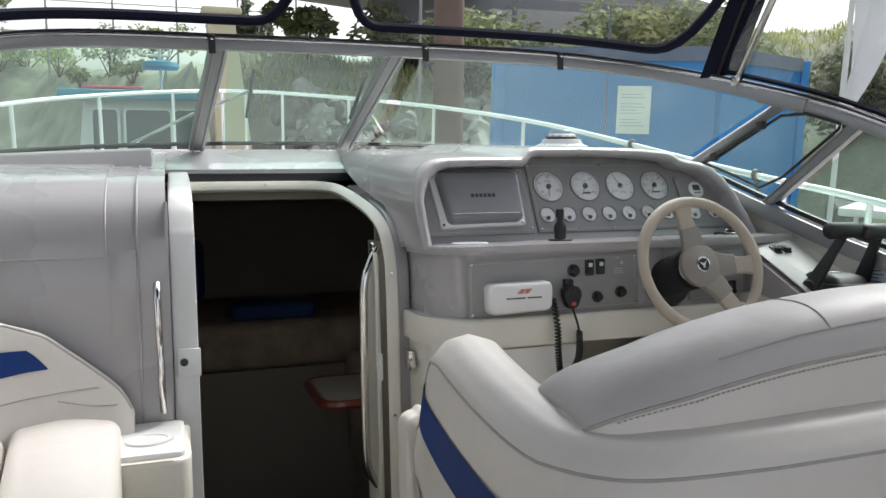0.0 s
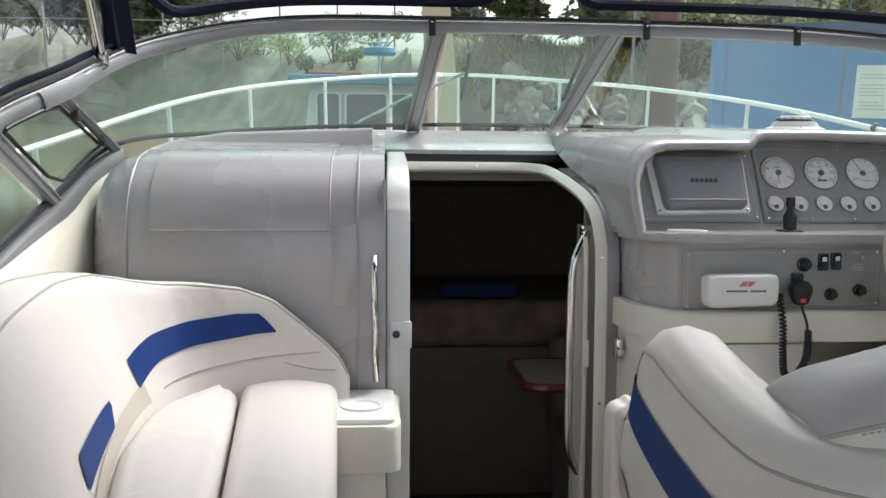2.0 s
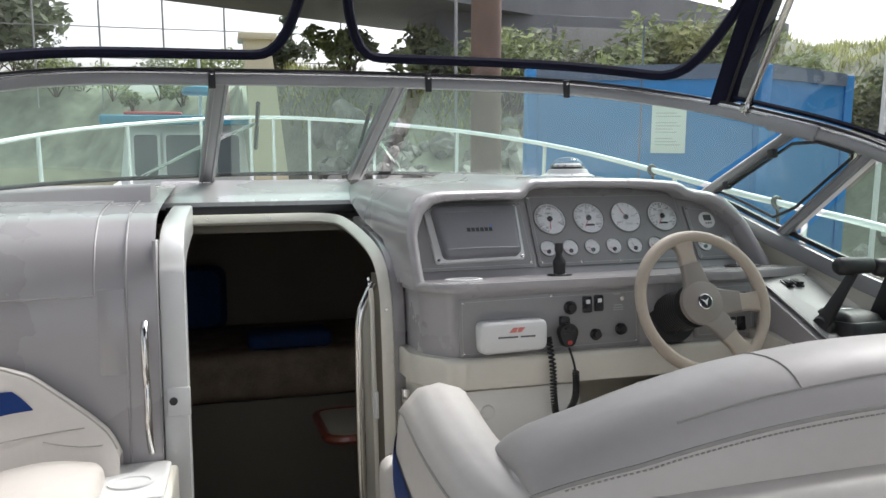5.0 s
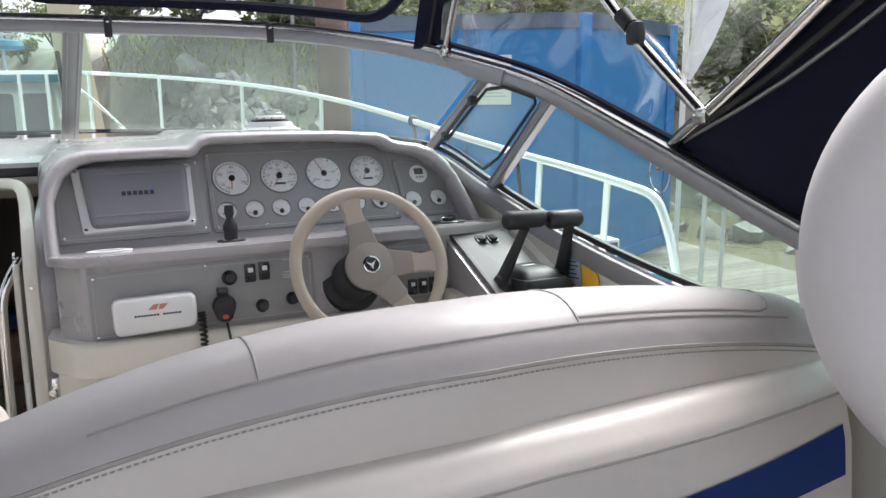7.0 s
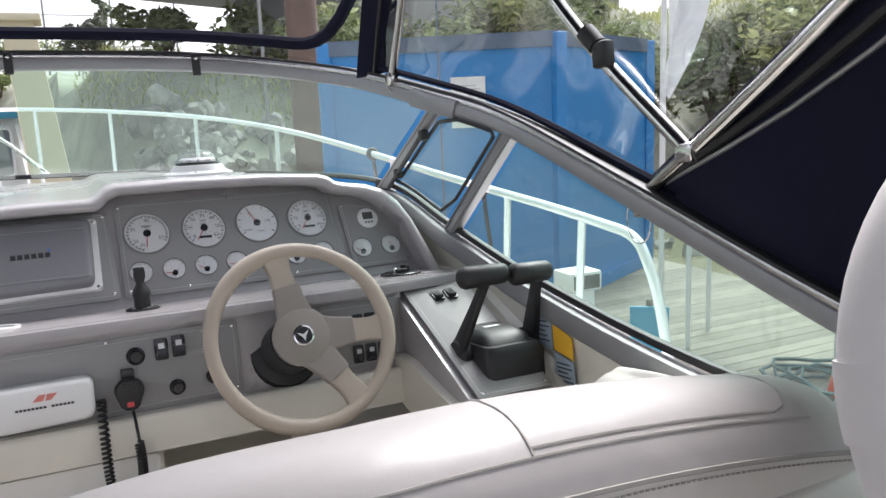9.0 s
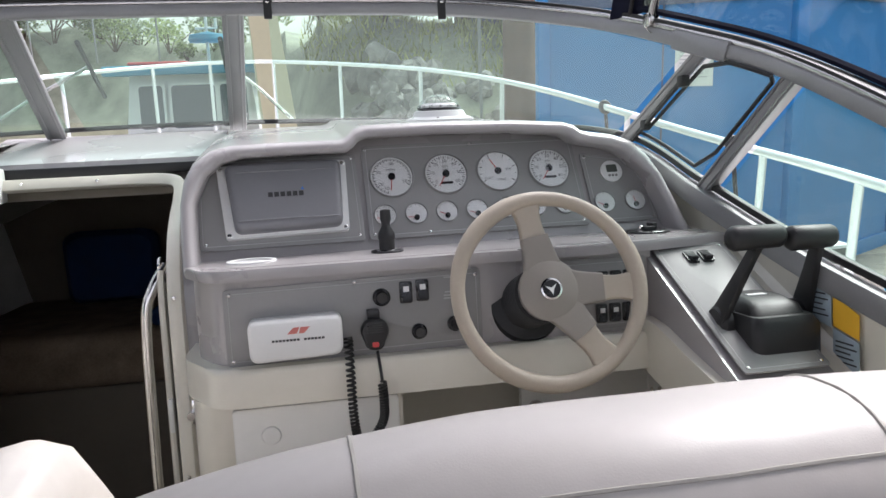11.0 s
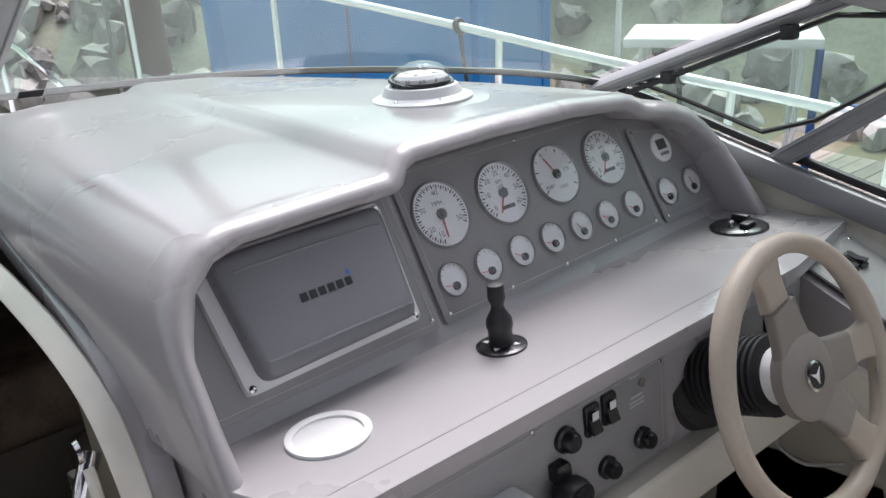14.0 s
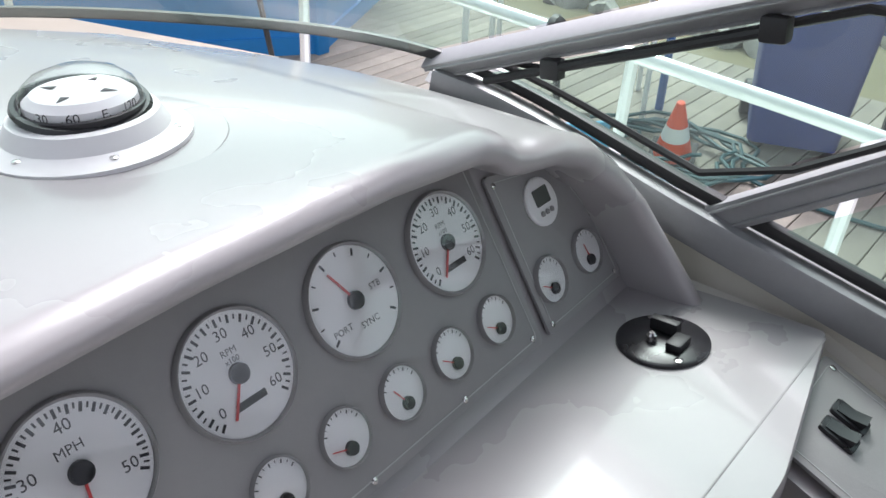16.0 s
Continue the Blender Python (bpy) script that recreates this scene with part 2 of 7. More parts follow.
M_BLUEP = mat("blue_steel", (0.01, 0.09, 0.3), 0.4, vary=0.1, scale=8)
M_WATER = mat("muddy_water", (0.22, 0.20, 0.13), 0.10, vary=0.12, scale=0.5, bump=0.9, bump_scale=3.5)


# ---- builders ----
def thing(name, label, category, at=(0, 0, 0), group="", kind=""):
    e = new(name)
    e.location = at
    e.empty_display_size = 0.1
    return tagged(e, label, category, group, kind)


def finish(bm, name, material, angle=38):
    bmesh.ops.recalc_face_normals(bm, faces=bm.faces)
    me = bpy.data.meshes.new(name)
    bm.to_mesh(me)
    bm.free()
    me.polygons.foreach_set("use_smooth", [True] * len(me.polygons))
    me.set_sharp_from_angle(angle=radians(angle))
    if material:
        me.materials.append(material)
    return me


def part(name, bm, material, parent, label="", angle=38):
    """One mesh under a thing or under a part; its points are in the world's metres."""
    ob = new(name, finish(bm, name, material, angle))
    ob.parent = parent
    if parent.type == "EMPTY":
        ob.matrix_parent_inverse = Matrix.Translation(parent.location).inverted()
    return tagged(ob, label)


def solo(name, bm, material, label="", category="", group="", kind="", angle=38):
    return tagged(new(name, finish(bm, name, material, angle)), label, category, group, kind)


def bevelled(bm, w, seg=2):
    if w:
        bmesh.ops.bevel(bm, geom=bm.edges[:], offset=w, segments=seg, affect="EDGES", profile=0.5, clamp_overlap=True)
    return bm


def box(x0, x1, y0, y1, z0, z1, bevel=0.0, seg=2, m=None):
    bm = bmesh.new()
    bmesh.ops.create_cube(bm, size=1)
    for v in bm.verts:
        v.co = Vector((x0 + (v.co.x + 0.5) * (x1 - x0), y0 + (v.co.y + 0.5) * (y1 - y0), z0 + (v.co.z + 0.5) * (z1 - z0)))
    bevelled(bm, bevel, seg)
    if m:
        bm.transform(m)
    return bm


def rounded(pts, r, n=5):
    """A closed outline with its corners rounded; r: one radius, or one for each corner."""
    out, k = [], len(pts)
    rs = r if isinstance(r, (list, tuple)) else [r] * k
    for i in range(k):
        p, a, b = Vector(pts[i]), Vector(pts[i - 1]), Vector(pts[(i + 1) % k])
        d = min(rs[i], (a - p).length * 0.49, (b - p).length * 0.49)
        s, e = p + (a - p).normalized() * d, p + (b - p).normalized() * d
        if d < 1e-5:
            out.append(tuple(p))
            continue
        for j in range(n + 1):
            t = j / n
            out.append(tuple((1 - t) ** 2 * s + 2 * t * (1 - t) * p + t * t * e))
    return out


def slab(outline, h0, h1, m=None, bevel=0.0, seg=2):
    """An outline (u, v) raised from h0 to h1; m turns it into the world."""
    bm = bmesh.new()
    low = [bm.verts.new((u, v, h0)) for u, v in outline]
    top = [bm.verts.new((u, v, h1)) for u, v in outline]
    bm.faces.new(low[::-1])
    cap = bm.faces.new(top)
    for i in range(len(low)):
        j = (i + 1) % len(low)
        bm.faces.new((low[i], low[j], top[j], top[i]))
    if bevel:
        bmesh.ops.bevel(bm, geom=list(cap.edges), offset=bevel, segments=seg, affect="EDGES", profile=0.5, clamp_overlap=True)
    if m:
        bm.transform(m)
    return bm


def band(outline, inner, h0, h1, m=None):
    """A flat ring between two outlines of equal count."""
    bm = bmesh.new()
    k = len(outline)
    rings = [[bm.verts.new((u, v, h)) for u, v in o] for o, h in ((outline, h0), (outline, h1), (inner, h1), (inner, h0))]
    for a, b in zip(rings, rings[1:] + rings[:1]):
        for i in range(k):
            j = (i + 1) % k
            bm.faces.new((a[i], a[j], b[j], b[i]))
    if m:
        bm.transform(m)
    return bm


def loft(rows, ring=True, caps=True, close=False):
    """Skin over rows of points of equal count. ring: each row is closed; close: the last row joins the first."""
    bm = bmesh.new()
    vs = [[bm.verts.new(p) for p in r] for r in rows]
    k = len(rows[0])
    pairs = list(zip(vs, vs[1:])) + ([(vs[-1], vs[0])] if close else [])
    for a, b in pairs:
        for i in range(k if ring else k - 1):
            j = (i + 1) % k
            bm.faces.new((a[i], a[j], b[j], b[i]))
    if ring and caps and not close:
        bm.faces.new(vs[0][::-1])
        bm.faces.new(vs[-1])
    return bm


def curve(pts, n=8, closed=False):
    """A smooth line through the points."""
    p = [Vector(q) for q in pts]
    k, out = len(p), []
    for i in range(k if closed else k - 1):
        a, b, c, d = (p[(i + o) % k] if closed else p[min(max(i + o, 0), k - 1)] for o in (-1, 0, 1, 2))
        for j in range(n):
            t = j / n
            out.append(0.5 * ((2 * b) + (c - a) * t + (2 * a - 5 * b + 4 * c - d) * t * t + (3 * b - a - 3 * c + d) * t ** 3))
    if not closed:
        out.append(p[-1])
    return out


def tube(pts, r, seg=8, closed=False, squash=None):
    """A round bar along a line. r: a radius, or one for each point."""
    p = [Vector(q) for q in pts]
    k = len(p)
    rs = r if isinstance(r, (list, tuple)) else [r] * k
    rows, up = [], None
    for i in range(k):
        d = (p[(i + 1) % k] - p[i - 1]) if closed else (p[min(i + 1, k - 1)] - p[max(i - 1, 0)])
        d.normalize()
        if up is None:
            up = d.orthogonal().normalized()
        up = (up - d * up.dot(d)).normalized()
        side = d.cross(up)
        rows.append([p[i] + rs[i] * (math.cos(a) * up + math.sin(a) * side) for a in (2 * math.pi * j / seg for j in range(seg))])
    return loft(rows, True, True, closed)


def turned(profile, m, seg=24):
    """A turned body: profile rows (radius, height) about the local z axis."""
    rows = [[m @ Vector((max(r, 1e-4) * math.cos(a), max(r, 1e-4) * math.sin(a), h)) for a in (2 * math.pi * j / seg for j in range(seg))] for r, h in profile]
    return loft(rows)


def merged(*bms):
    """Several pieces of one part in one mesh."""
    out = bmesh.new()
    for b in bms:
        me = bpy.data.meshes.new("tmp")
        b.to_mesh(me)
        b.free()
        out.from_mesh(me)
        bpy.data.meshes.remove(me)
    return out


def sheet(f, nu, nv, thick=0.0):
    """A surface f(u, v), u and v from 0 to 1, with a thickness along its normal."""
    g = [[Vector(f(i / nu, j / nv)) for i in range(nu + 1)] for j in range(nv + 1)]
    bm = loft(g, False)
    if thick:
        bmesh.ops.recalc_face_normals(bm, faces=bm.faces)
        bmesh.ops.solidify(bm, geom=bm.faces[:], thickness=thick)
    return bm


def words(text, size, m, name, material, parent, label=""):
    c = bpy.data.curves.new("text", "FONT")
    c.body, c.size, c.align_x, c.align_y = text, size, "CENTER", "CENTER"
    c.resolution_u = 2
    tmp = bpy.data.objects.new("text", c)
    me = bpy.data.meshes.new_from_object(tmp)
    bpy.data.objects.remove(tmp)
    bpy.data.curves.remove(c)
    bm = bmesh.new()
    bm.from_mesh(me)
    bpy.data.meshes.remove(me)
    bm.transform(m)
    return bm if parent is None else part(name, bm, material, parent, label)


def basis(origin, u, w):
    """A local frame: u to the right, w out of the surface."""
    u, w = Vector(u).normalized(), Vector(w).normalized()
    v = w.cross(u).normalized()
    u = v.cross(w)
    m = Matrix((u, v, w)).transposed().to_4x4()
    m.translation = Vector(origin)
    return m


def screws(parent, places, m, r=0.004):
    for u, v in places:
        part("screw", turned([(0, 0), (r, 0), (r, 0.0012), (r * 0.6, 0.002), (0, 0.002)], m @ Matrix.Translation((u, v, 0)), 10), M_STEEL, parent)


# ---- the boat's setting ----
CX = 0.63  # the boat's centre line

# windshield: foot and top rail, as half curves from the middle to the stern
FOOT = [(0.0, 3.47, 1.475), (0.30, 3.43, 1.47), (0.75, 3.29, 1.447), (1.12, 3.02, 1.40), (1.34, 2.64, 1.335), (1.356, 2.208, 1.20), (1.37, 1.81, 1.075), (1.375, 1.30, 0.965), (1.38, 0.70, 0.90)]
TOPR = [(0.0, 2.78, 1.75), (0.30, 2.76, 1.745), (0.82, 2.65, 1.713), (1.16, 2.40, 1.625), (1.27, 2.03, 1.505), (1.345, 1.83, 1.42), (1.365, 1.50, 1.275), (1.375, 1.10, 1.10), (1.385, 0.72, 0.95)]


def port_drop(y):
    """The port foot sits a little lower towards the stern."""
    return float(np.interp(y, [1.0, 1.3, 1.7, 2.1, 2.5], [0.16, 0.15, 0.085, 0.045, 0.0]))


def port_rail_drop(y):
    return float(np.interp(y, [1.0, 1.4, 1.7, 2.0, 2.3, 2.65], [0.13, 0.12, 0.10, 0.075, 0.04, 0.0]))


def side_line(half, s, drop=0.0):
    return curve([(CX + s * x, y, z - (port_rail_drop(y) if drop == 1.0 else drop * port_drop(y))) for x, y, z in half], 8)


def full_line(half, drop):
    a, b = side_line(half, -1, drop), side_line(half, 1)
    return a[::-1] + b[1:]


foot, top = full_line(FOOT, 0.75), full_line(TOPR, 1.0)
mid = len(foot) // 2

# glass panes between the posts, by stations along the two lines
STATIONS = {"port_front": (-31, -9), "middle": (-8, 8), "starboard_front": (9, 31), "port_vent": (-39, -33), "starboard_vent": (33, 39), "port_side": (-62, -41), "starboard_side": (41, 62)}
windshield = thing("windshield", "tinted glass windshield in a grey aluminium frame", "windshield", (CX, 3.4, 1.4), kind="structure")
for a, b in STATIONS.values():
    rows = [[foot[mid + i] * (1 - t) + top[mid + i] * t for t in (0.03, 0.5, 0.97)] for i in range(a, b + 1)]
    pane = part("pane", loft(rows, False), M_GLASS, windshield, "green tinted glass pane")
    pane.visible_shadow = False


def flat_bar(line, w, h, shift=(0, 0, 0)):
    """A bar of rectangular section with small rounded edges along a line."""
    p = [Vector(q) + Vector(shift) for q in line]
    rows = []
    sec = rounded([(-w / 2, -h / 2), (w / 2, -h / 2), (w / 2, h / 2), (-w / 2, h / 2)], min(w, h) * 0.25, 2)
    for i in range(len(p)):
        d = (p[min(i + 1, len(p) - 1)] - p[max(i - 1, 0)]).normalized()
        side = d.cross(Vector((0, 0, 1))).normalized()
        up = side.cross(d)
        rows.append([p[i] + side * u + up * v for u, v in sec])
    return loft(rows)


part("top_rail", flat_bar(top, 0.035, 0.032), M_ALU, windshield, "grey aluminium top rail")
part("rail_cap", flat_bar(top, 0.026, 0.012, (0, 0, 0.022)), M_RAILTOP, windshield, "polished metal cap of the rail")
part("rail_gasket", flat_bar(top, 0.03, 0.007, (0, 0, 0.0325)), M_BLACK, windshield, "black rubber strip")
part("foot_rail", flat_bar(foot, 0.016, 0.016, (0, 0, 0.014)), M_BLACK, windshield, "black rubber foot strip")
for s in (-1, 1):
    line = [foot[mid + s * i] + Vector((0, 0, -0.012)) for i in range(32, 65)]
    part("side_frame", flat_bar([q + Vector((-s * 0.014, 0, -0.012)) for q in line], 0.03, 0.05), M_ALU, windshield, "grey aluminium lower frame")
# posts
def along_line(line, k):
    i = math.floor(k)
    return line[mid + i] * (1 - (k - i)) + line[mid + i + 1] * (k - i)


def post(i, w=0.05, d=0.03, j=None):
    a, b = along_line(foot, i), along_line(top, i if j is None else j)
    along = (b - a).normalized()
    tang = (along_line(foot, i + 1) - along_line(foot, i - 1)).normalized()
    out = along.cross(tang).normalized()
    bm = bmesh.new()
    for off, ww, dd in ((0, w, d), (w * 0.3, w * 0.12, d + 0.008), (-w * 0.3, w * 0.12, d + 0.008)):
        sec = rounded([(-ww / 2, -dd / 2), (ww / 2, -dd / 2), (ww / 2, dd / 2), (-ww / 2, dd / 2)], 0.003, 2)
        rows = [[q + tang * (u + off) + out * v for u, v in sec] for q in (a, b)]
        bm = merged(bm, loft(rows))
    return bm


for i, j, w in ((-9.9, -8.6, 0.06), (6.0, 7.2, 0.06), (-32, -32, 0.05), (32, 32, 0.05)):
    part("post", post(i, w, 0.03, j), M_ALU, windshield)
for s in (-1, 1):
    part("vent_post", post(s * 40, 0.05, 0.026), M_ALU, windshield)
    # hinge arm and latches of the opening vent pane
    a, b = foot[mid + s * 33], top[mid + s * 33]
    arm = [a * 0.95 + b * 0.05 + Vector((-s * 0.03, -0.02, 0)), a * 0.3 + b * 0.7 + Vector((-s * 0.035, -0.02, 0))]
    loop = [foot[mid + s * i] * 0.97 + top[mid + s * i] * 0.03 + Vector((-s * 0.012, -0.012, 0.03)) for i in range(33, 40)] + [foot[mid + s * 39] * (1 - t) + top[mid + s * 39] * t + Vector((-s * 0.012, -0.012, 0)) for t in (0.3, 0.6, 0.9)] + [top[mid + s * i] + Vector((-s * 0.016, -0.014, -0.022)) for i in range(38, 33, -1)] + [foot[mid + s * 33] * (1 - t) + top[mid + s * 33] * t + Vector((-s * 0.012, -0.02, 0)) for t in (0.85, 0.5, 0.2)]
    part("vent_gasket", tube(loop, 0.005, 6, True), M_BLACK, windshield, "black rubber vent gasket")
    hinge = part("vent_arm", tube(arm, 0.006, 8), M_BLACK, windshield, "black vent window arm")
    for t in (0.25, 0.72):
        c = a * (1 - t) + b * t + Vector((-s * 0.03, -0.02, 0))
        part("latch", bevelled(box(c.x - 0.010, c.x + 0.010, c.y - 0.014, c.y + 0.014, c.z - 0.013, c.z + 0.013), 0.004), M_BLACK, hinge, "black plastic latch")
    part("corner_cap", flat_bar([top[mid + s * i] for i in (30, 31, 32, 33, 34)], 0.044, 0.045), M_ALU, windshield, "grey cast corner cap")
# snap clips on the top rail
for i in (-9, 9, 16):
    c = top[mid + i]
    clip = part("snap_clip", box(c.x - 0.011, c.x + 0.011, c.y - 0.026, c.y - 0.016, c.z - 0.03, c.z + 0.03, 0.003), M_BLACK, windshield, "black canvas snap clip")
    part("snap_stud", turned([(0, 0), (0.006, 0), (0.005, 0.004), (0, 0.005)], basis((c.x, c.y - 0.026, c.z + 0.016), (1, 0, 0), (0, -1, 0)), 10), M_STEEL, clip)

# hull: side liners, deck, sole, aft bulkhead
RAIL = [(1.72, 1.98, 1.165), (1.715, 2.3, 1.232), (1.68, 2.87, 1.348), (1.47, 4.0, 1.63), (1.20, 5.0, 1.84), (0.73, 5.8, 2.0), (0.25, 6.17, 2.08), (0.0, 6.22, 2.09)]


def half_width(y):
    ys = [-2.5] + [q[1] for q in RAIL]
    xs = [1.5] + [q[0] for q in RAIL]
    return max(0.06, float(np.interp(y, ys, xs)) + 0.1 * (1 - max(0, min(1, (y - 5.6) / 0.7))))


def deck_edge(y):
    return float(np.interp(y, [-2.5, 1.2, 2.66, 4.0, 5.0, 6.3], [0.72, 0.74, 0.80, 0.98, 1.12, 1.30]))


def deck_z(x, y):
    """The crowned foredeck: x from the centre line."""
    crown = float(np.interp(y, [2.0, 3.3, 4.5, 6.3], [1.15, 1.41, 1.40, 1.34]))
    e = deck_edge(y)
    return e + (crown - e) * (1 - min(1, abs(x) / half_width(y)) ** 2.5)


foot_y, foot_x = [q[1] for q in FOOT[4::-1]], [q[0] for q in FOOT[4::-1]]


def deck(u, v):
    y = 2.62 + v * 3.70
    inner = float(np.interp(y, foot_y, foot_x)) + 0.01 if y < 3.47 else 0.0
    k = abs(2 * u - 1)
    x = math.copysign(inner + (half_width(y) - inner) * k, u - 0.5)
    return (CX + x, y, deck_z(x, y))


for s, nm in ((-1, "port"), (1, "starboard")):
    solo("foredeck_" + nm, sheet(lambda u, v, s=s: deck(0.5 + s * (0.5 * u + 1e-6), v), 20, 36, 0.03), M_WHITE, "white moulded foredeck of the boat", "deck", kind="structure")
for s, nm in ((-1, "port"), (1, "starboard")):
    # side deck with its sloping coaming and the hull side below
    def side(u, v, s=s):
        y = -2.5 + v * 5.2
        w = half_width(y)
        zf = float(np.interp(y, [-2.5, 0.7, 1.3, 1.8, 2.2, 2.66], [0.86, 0.90, 0.965, 1.075, 1.20, 1.325])) - 0.015 - (0.75 * port_drop(y) if s < 0 else 0)
        pts = [(1.385, zf), (1.42, zf - 0.03), (1.45, deck_edge(y) + 0.02), (w, deck_edge(y)), (w + 0.06, deck_edge(y) - 0.1), (w - 0.05, -0.35), (w - 0.3, -2.0)]
        i = min(int(u * 6), 5)
        f = u * 6 - i
        return (CX + s * (pts[i][0] * (1 - f) + pts[i + 1][0] * f), y, pts[i][1] * (1 - f) + pts[i + 1][1] * f)
    solo("hull_" + nm, sheet(side, 12, 26, 0.02), M_WHITE, "white fibreglass side deck and hull side", "hull", kind="structure")

    def liner(u, v, s=s):
        y = -2.5 + v * 5.05
        zf = float(np.interp(y, [-2.5, 0.7, 1.3, 1.8, 2.2, 2.66], [0.86, 0.90, 0.965, 1.075, 1.20, 1.325])) - 0.012 - (0.75 * port_drop(y) if s < 0 else 0)
        pts = [(1.362, zf - 0.03), (1.364, zf - 0.06), (1.368, zf - 0.10), (1.376, 0.55), (1.376, 0.0)] if s > 0 else [(1.355, zf), (1.34, zf - 0.03), (1.322, zf - 0.07), (1.32, 0.55), (1.32, 0.0)]
        i = min(int(u * 4), 3)
        f = u * 4 - i
        return (CX + s * (pts[i][0] * (1 - f) + pts[i + 1][0] * f), y, pts[i][1] * (1 - f) + pts[i + 1][1] * f)
    solo("wall_" + nm, sheet(liner, 16, 24, 0.012), M_LINER, "cream moulded cockpit side wall", "wall", kind="structure")
solo("floor", box(CX - 1.34, CX + 1.34, -2.5, 2.5, -0.04, 0.0), M_CARPET, "grey carpeted cockpit sole", "floor", kind="structure")
solo("wall_aft", box(CX - 1.34, CX + 1.34, -2.56, -2.5, -0.04, 0.86, 0.01), M_LINER, "cream moulded aft cockpit wall", "wall", kind="structure")
solo("transom", box(CX - 1.60, CX + 1.60, -2.53, -2.47, -1.95, 0.72, 0.01), M_WHITE, "white fibreglass transom at the stern", "hull", kind="structure")
solo("step", box(1.2, CX + 1.31, 1.95, 2.6, 0.0, 0.26, 0.015), M_CARPET, "grey carpeted foot platform under the dash", "step", kind="structure")

# hull bow sides below the foredeck
for s, nm in ((-1, "port"), (1, "starboard")):
    def bow(u, v, s=s):
        y = 2.6 + v * 3.7
        w = half_width(y) * (1 if v < 0.97 else 0.6)
        return (CX + s * (w + 0.05 - u * (0.2 + 0.5 * v)), y, deck_edge(y) * (1 - u) - 1.1 * u)
    solo("bow_" + nm, sheet(bow, 6, 16, 0.02), M_WHITE, "white fibreglass bow side", "hull", kind="structure")

# bow rail with stanchions
bow_rail = thing("bow_rail", "white polished bow rail with slanted stanchions on the foredeck", "rail", (CX, 6.2, 1.3))
rail_pts = side_line(RAIL, -1) + side_line(RAIL, 1)[::-1][1:]
for s in (-1, 1):
    e = rail_pts[0] if s < 0 else rail_pts[-1]
    n0 = rail_pts[1] if s < 0 else rail_pts[-2]
    bend = curve([e, e + Vector((0, -0.05, -0.02)), e + Vector((0, -0.085, -0.06)), e + Vector((s * 0.01, -0.115, -0.18)), e + Vector((s * 0.015, -0.14, -0.42))], 6)
    part("rail_end", tube(bend, 0.0135, 10), M_RAILW, bow_rail)
part("hand_rail", tube(rail_pts, 0.0135, 10), M_RAILW, bow_rail)
nr = len(rail_pts)
for k in range(2, nr - 1, 7):
    q = rail_pts[k]
    zd = deck_z(q.x - CX, q.y) if q.y > 2.7 else deck_edge(q.y)
    base = Vector((q.x + (CX - q.x) * 0.01, q.y + 0.07, min(zd, q.z - 0.5)))
    st = part("stanchion", tube([base, q], 0.0115, 8), M_RAILW, bow_rail)
    part("foot", turned([(0, 0), (0.03, 0), (0.028, 0.008), (0.014, 0.02), (0.013, 0.03)], Matrix.Translation(base), 12), M_STEEL, st)
for k in (nr - 21, nr - 15):
    q = rail_pts[k]
    part("strap", merged(tube([q + Vector((0.016 * math.cos(a), 0.016 * math.sin(a) * 0.3, 0.018 * math.sin(a))) for a in (j * math.pi / 6 for j in range(13))], 0.011, 6), tube([q, q + Vector((0.01, 0.01, -0.12)), q + Vector((0.03, 0.02, -0.3))], 0.007, 6)), M_BLACK, bow_rail, "black fender strap")

# grey sill below the windshield between pod and dash
SILL = [(3.02, 1.335), (3.03, 1.36), (3.06, 1.372), (3.20, 1.40), (3.45, 1.462), (3.47, 1.44)]
solo("sill", loft([[(x, y, z) for y, z in SILL] for x in (0.06, 0.3, 0.5, 0.8)], False), M_GREY, "grey moulded sill under the windshield", "sill", kind="structure")
# Black bar put in where a dark gap shows above the header
solo("hatch_gap", box(0.10, 0.78, 3.0, 3.05, 1.315, 1.345, 0.004), M_BLACK, "black bar standing for the dark gap above the door header", "trim", kind="structure")

# ---- companionway ----
FRAME = [(2.33, 0.0), (2.33, 0.5), (2.33, 0.95), (2.345, 1.07), (2.40, 1.155), (2.49, 1.205), (2.70, 1.25), (2.90, 1.282), (2.99, 1.297)]
LEFTC = [(2.28, 0.0), (2.28, 0.6), (2.28, 1.08), (2.30, 1.18), (2.36, 1.25), (2.50, 1.29), (2.75, 1.325), (2.99, 1.35)]


def frame_bar(line, x0, x1, depth):
    p = curve([(0, y, z) for y, z in line], 5)
    rows = []
    for i in range(len(p)):
        d = (p[min(i + 1, len(p) - 1)] - p[max(i - 1, 0)]).normalized()
        nrm = Vector((0, d.z, -d.y))  # into the doorway's depth
        sec = rounded([(x0, 0), (x1, 0), (x1, depth), (x0, depth)], 0.008, 2)
        rows.append([Vector((u, p[i].y, p[i].z)) + nrm * v for u, v in sec])
    return loft(rows)


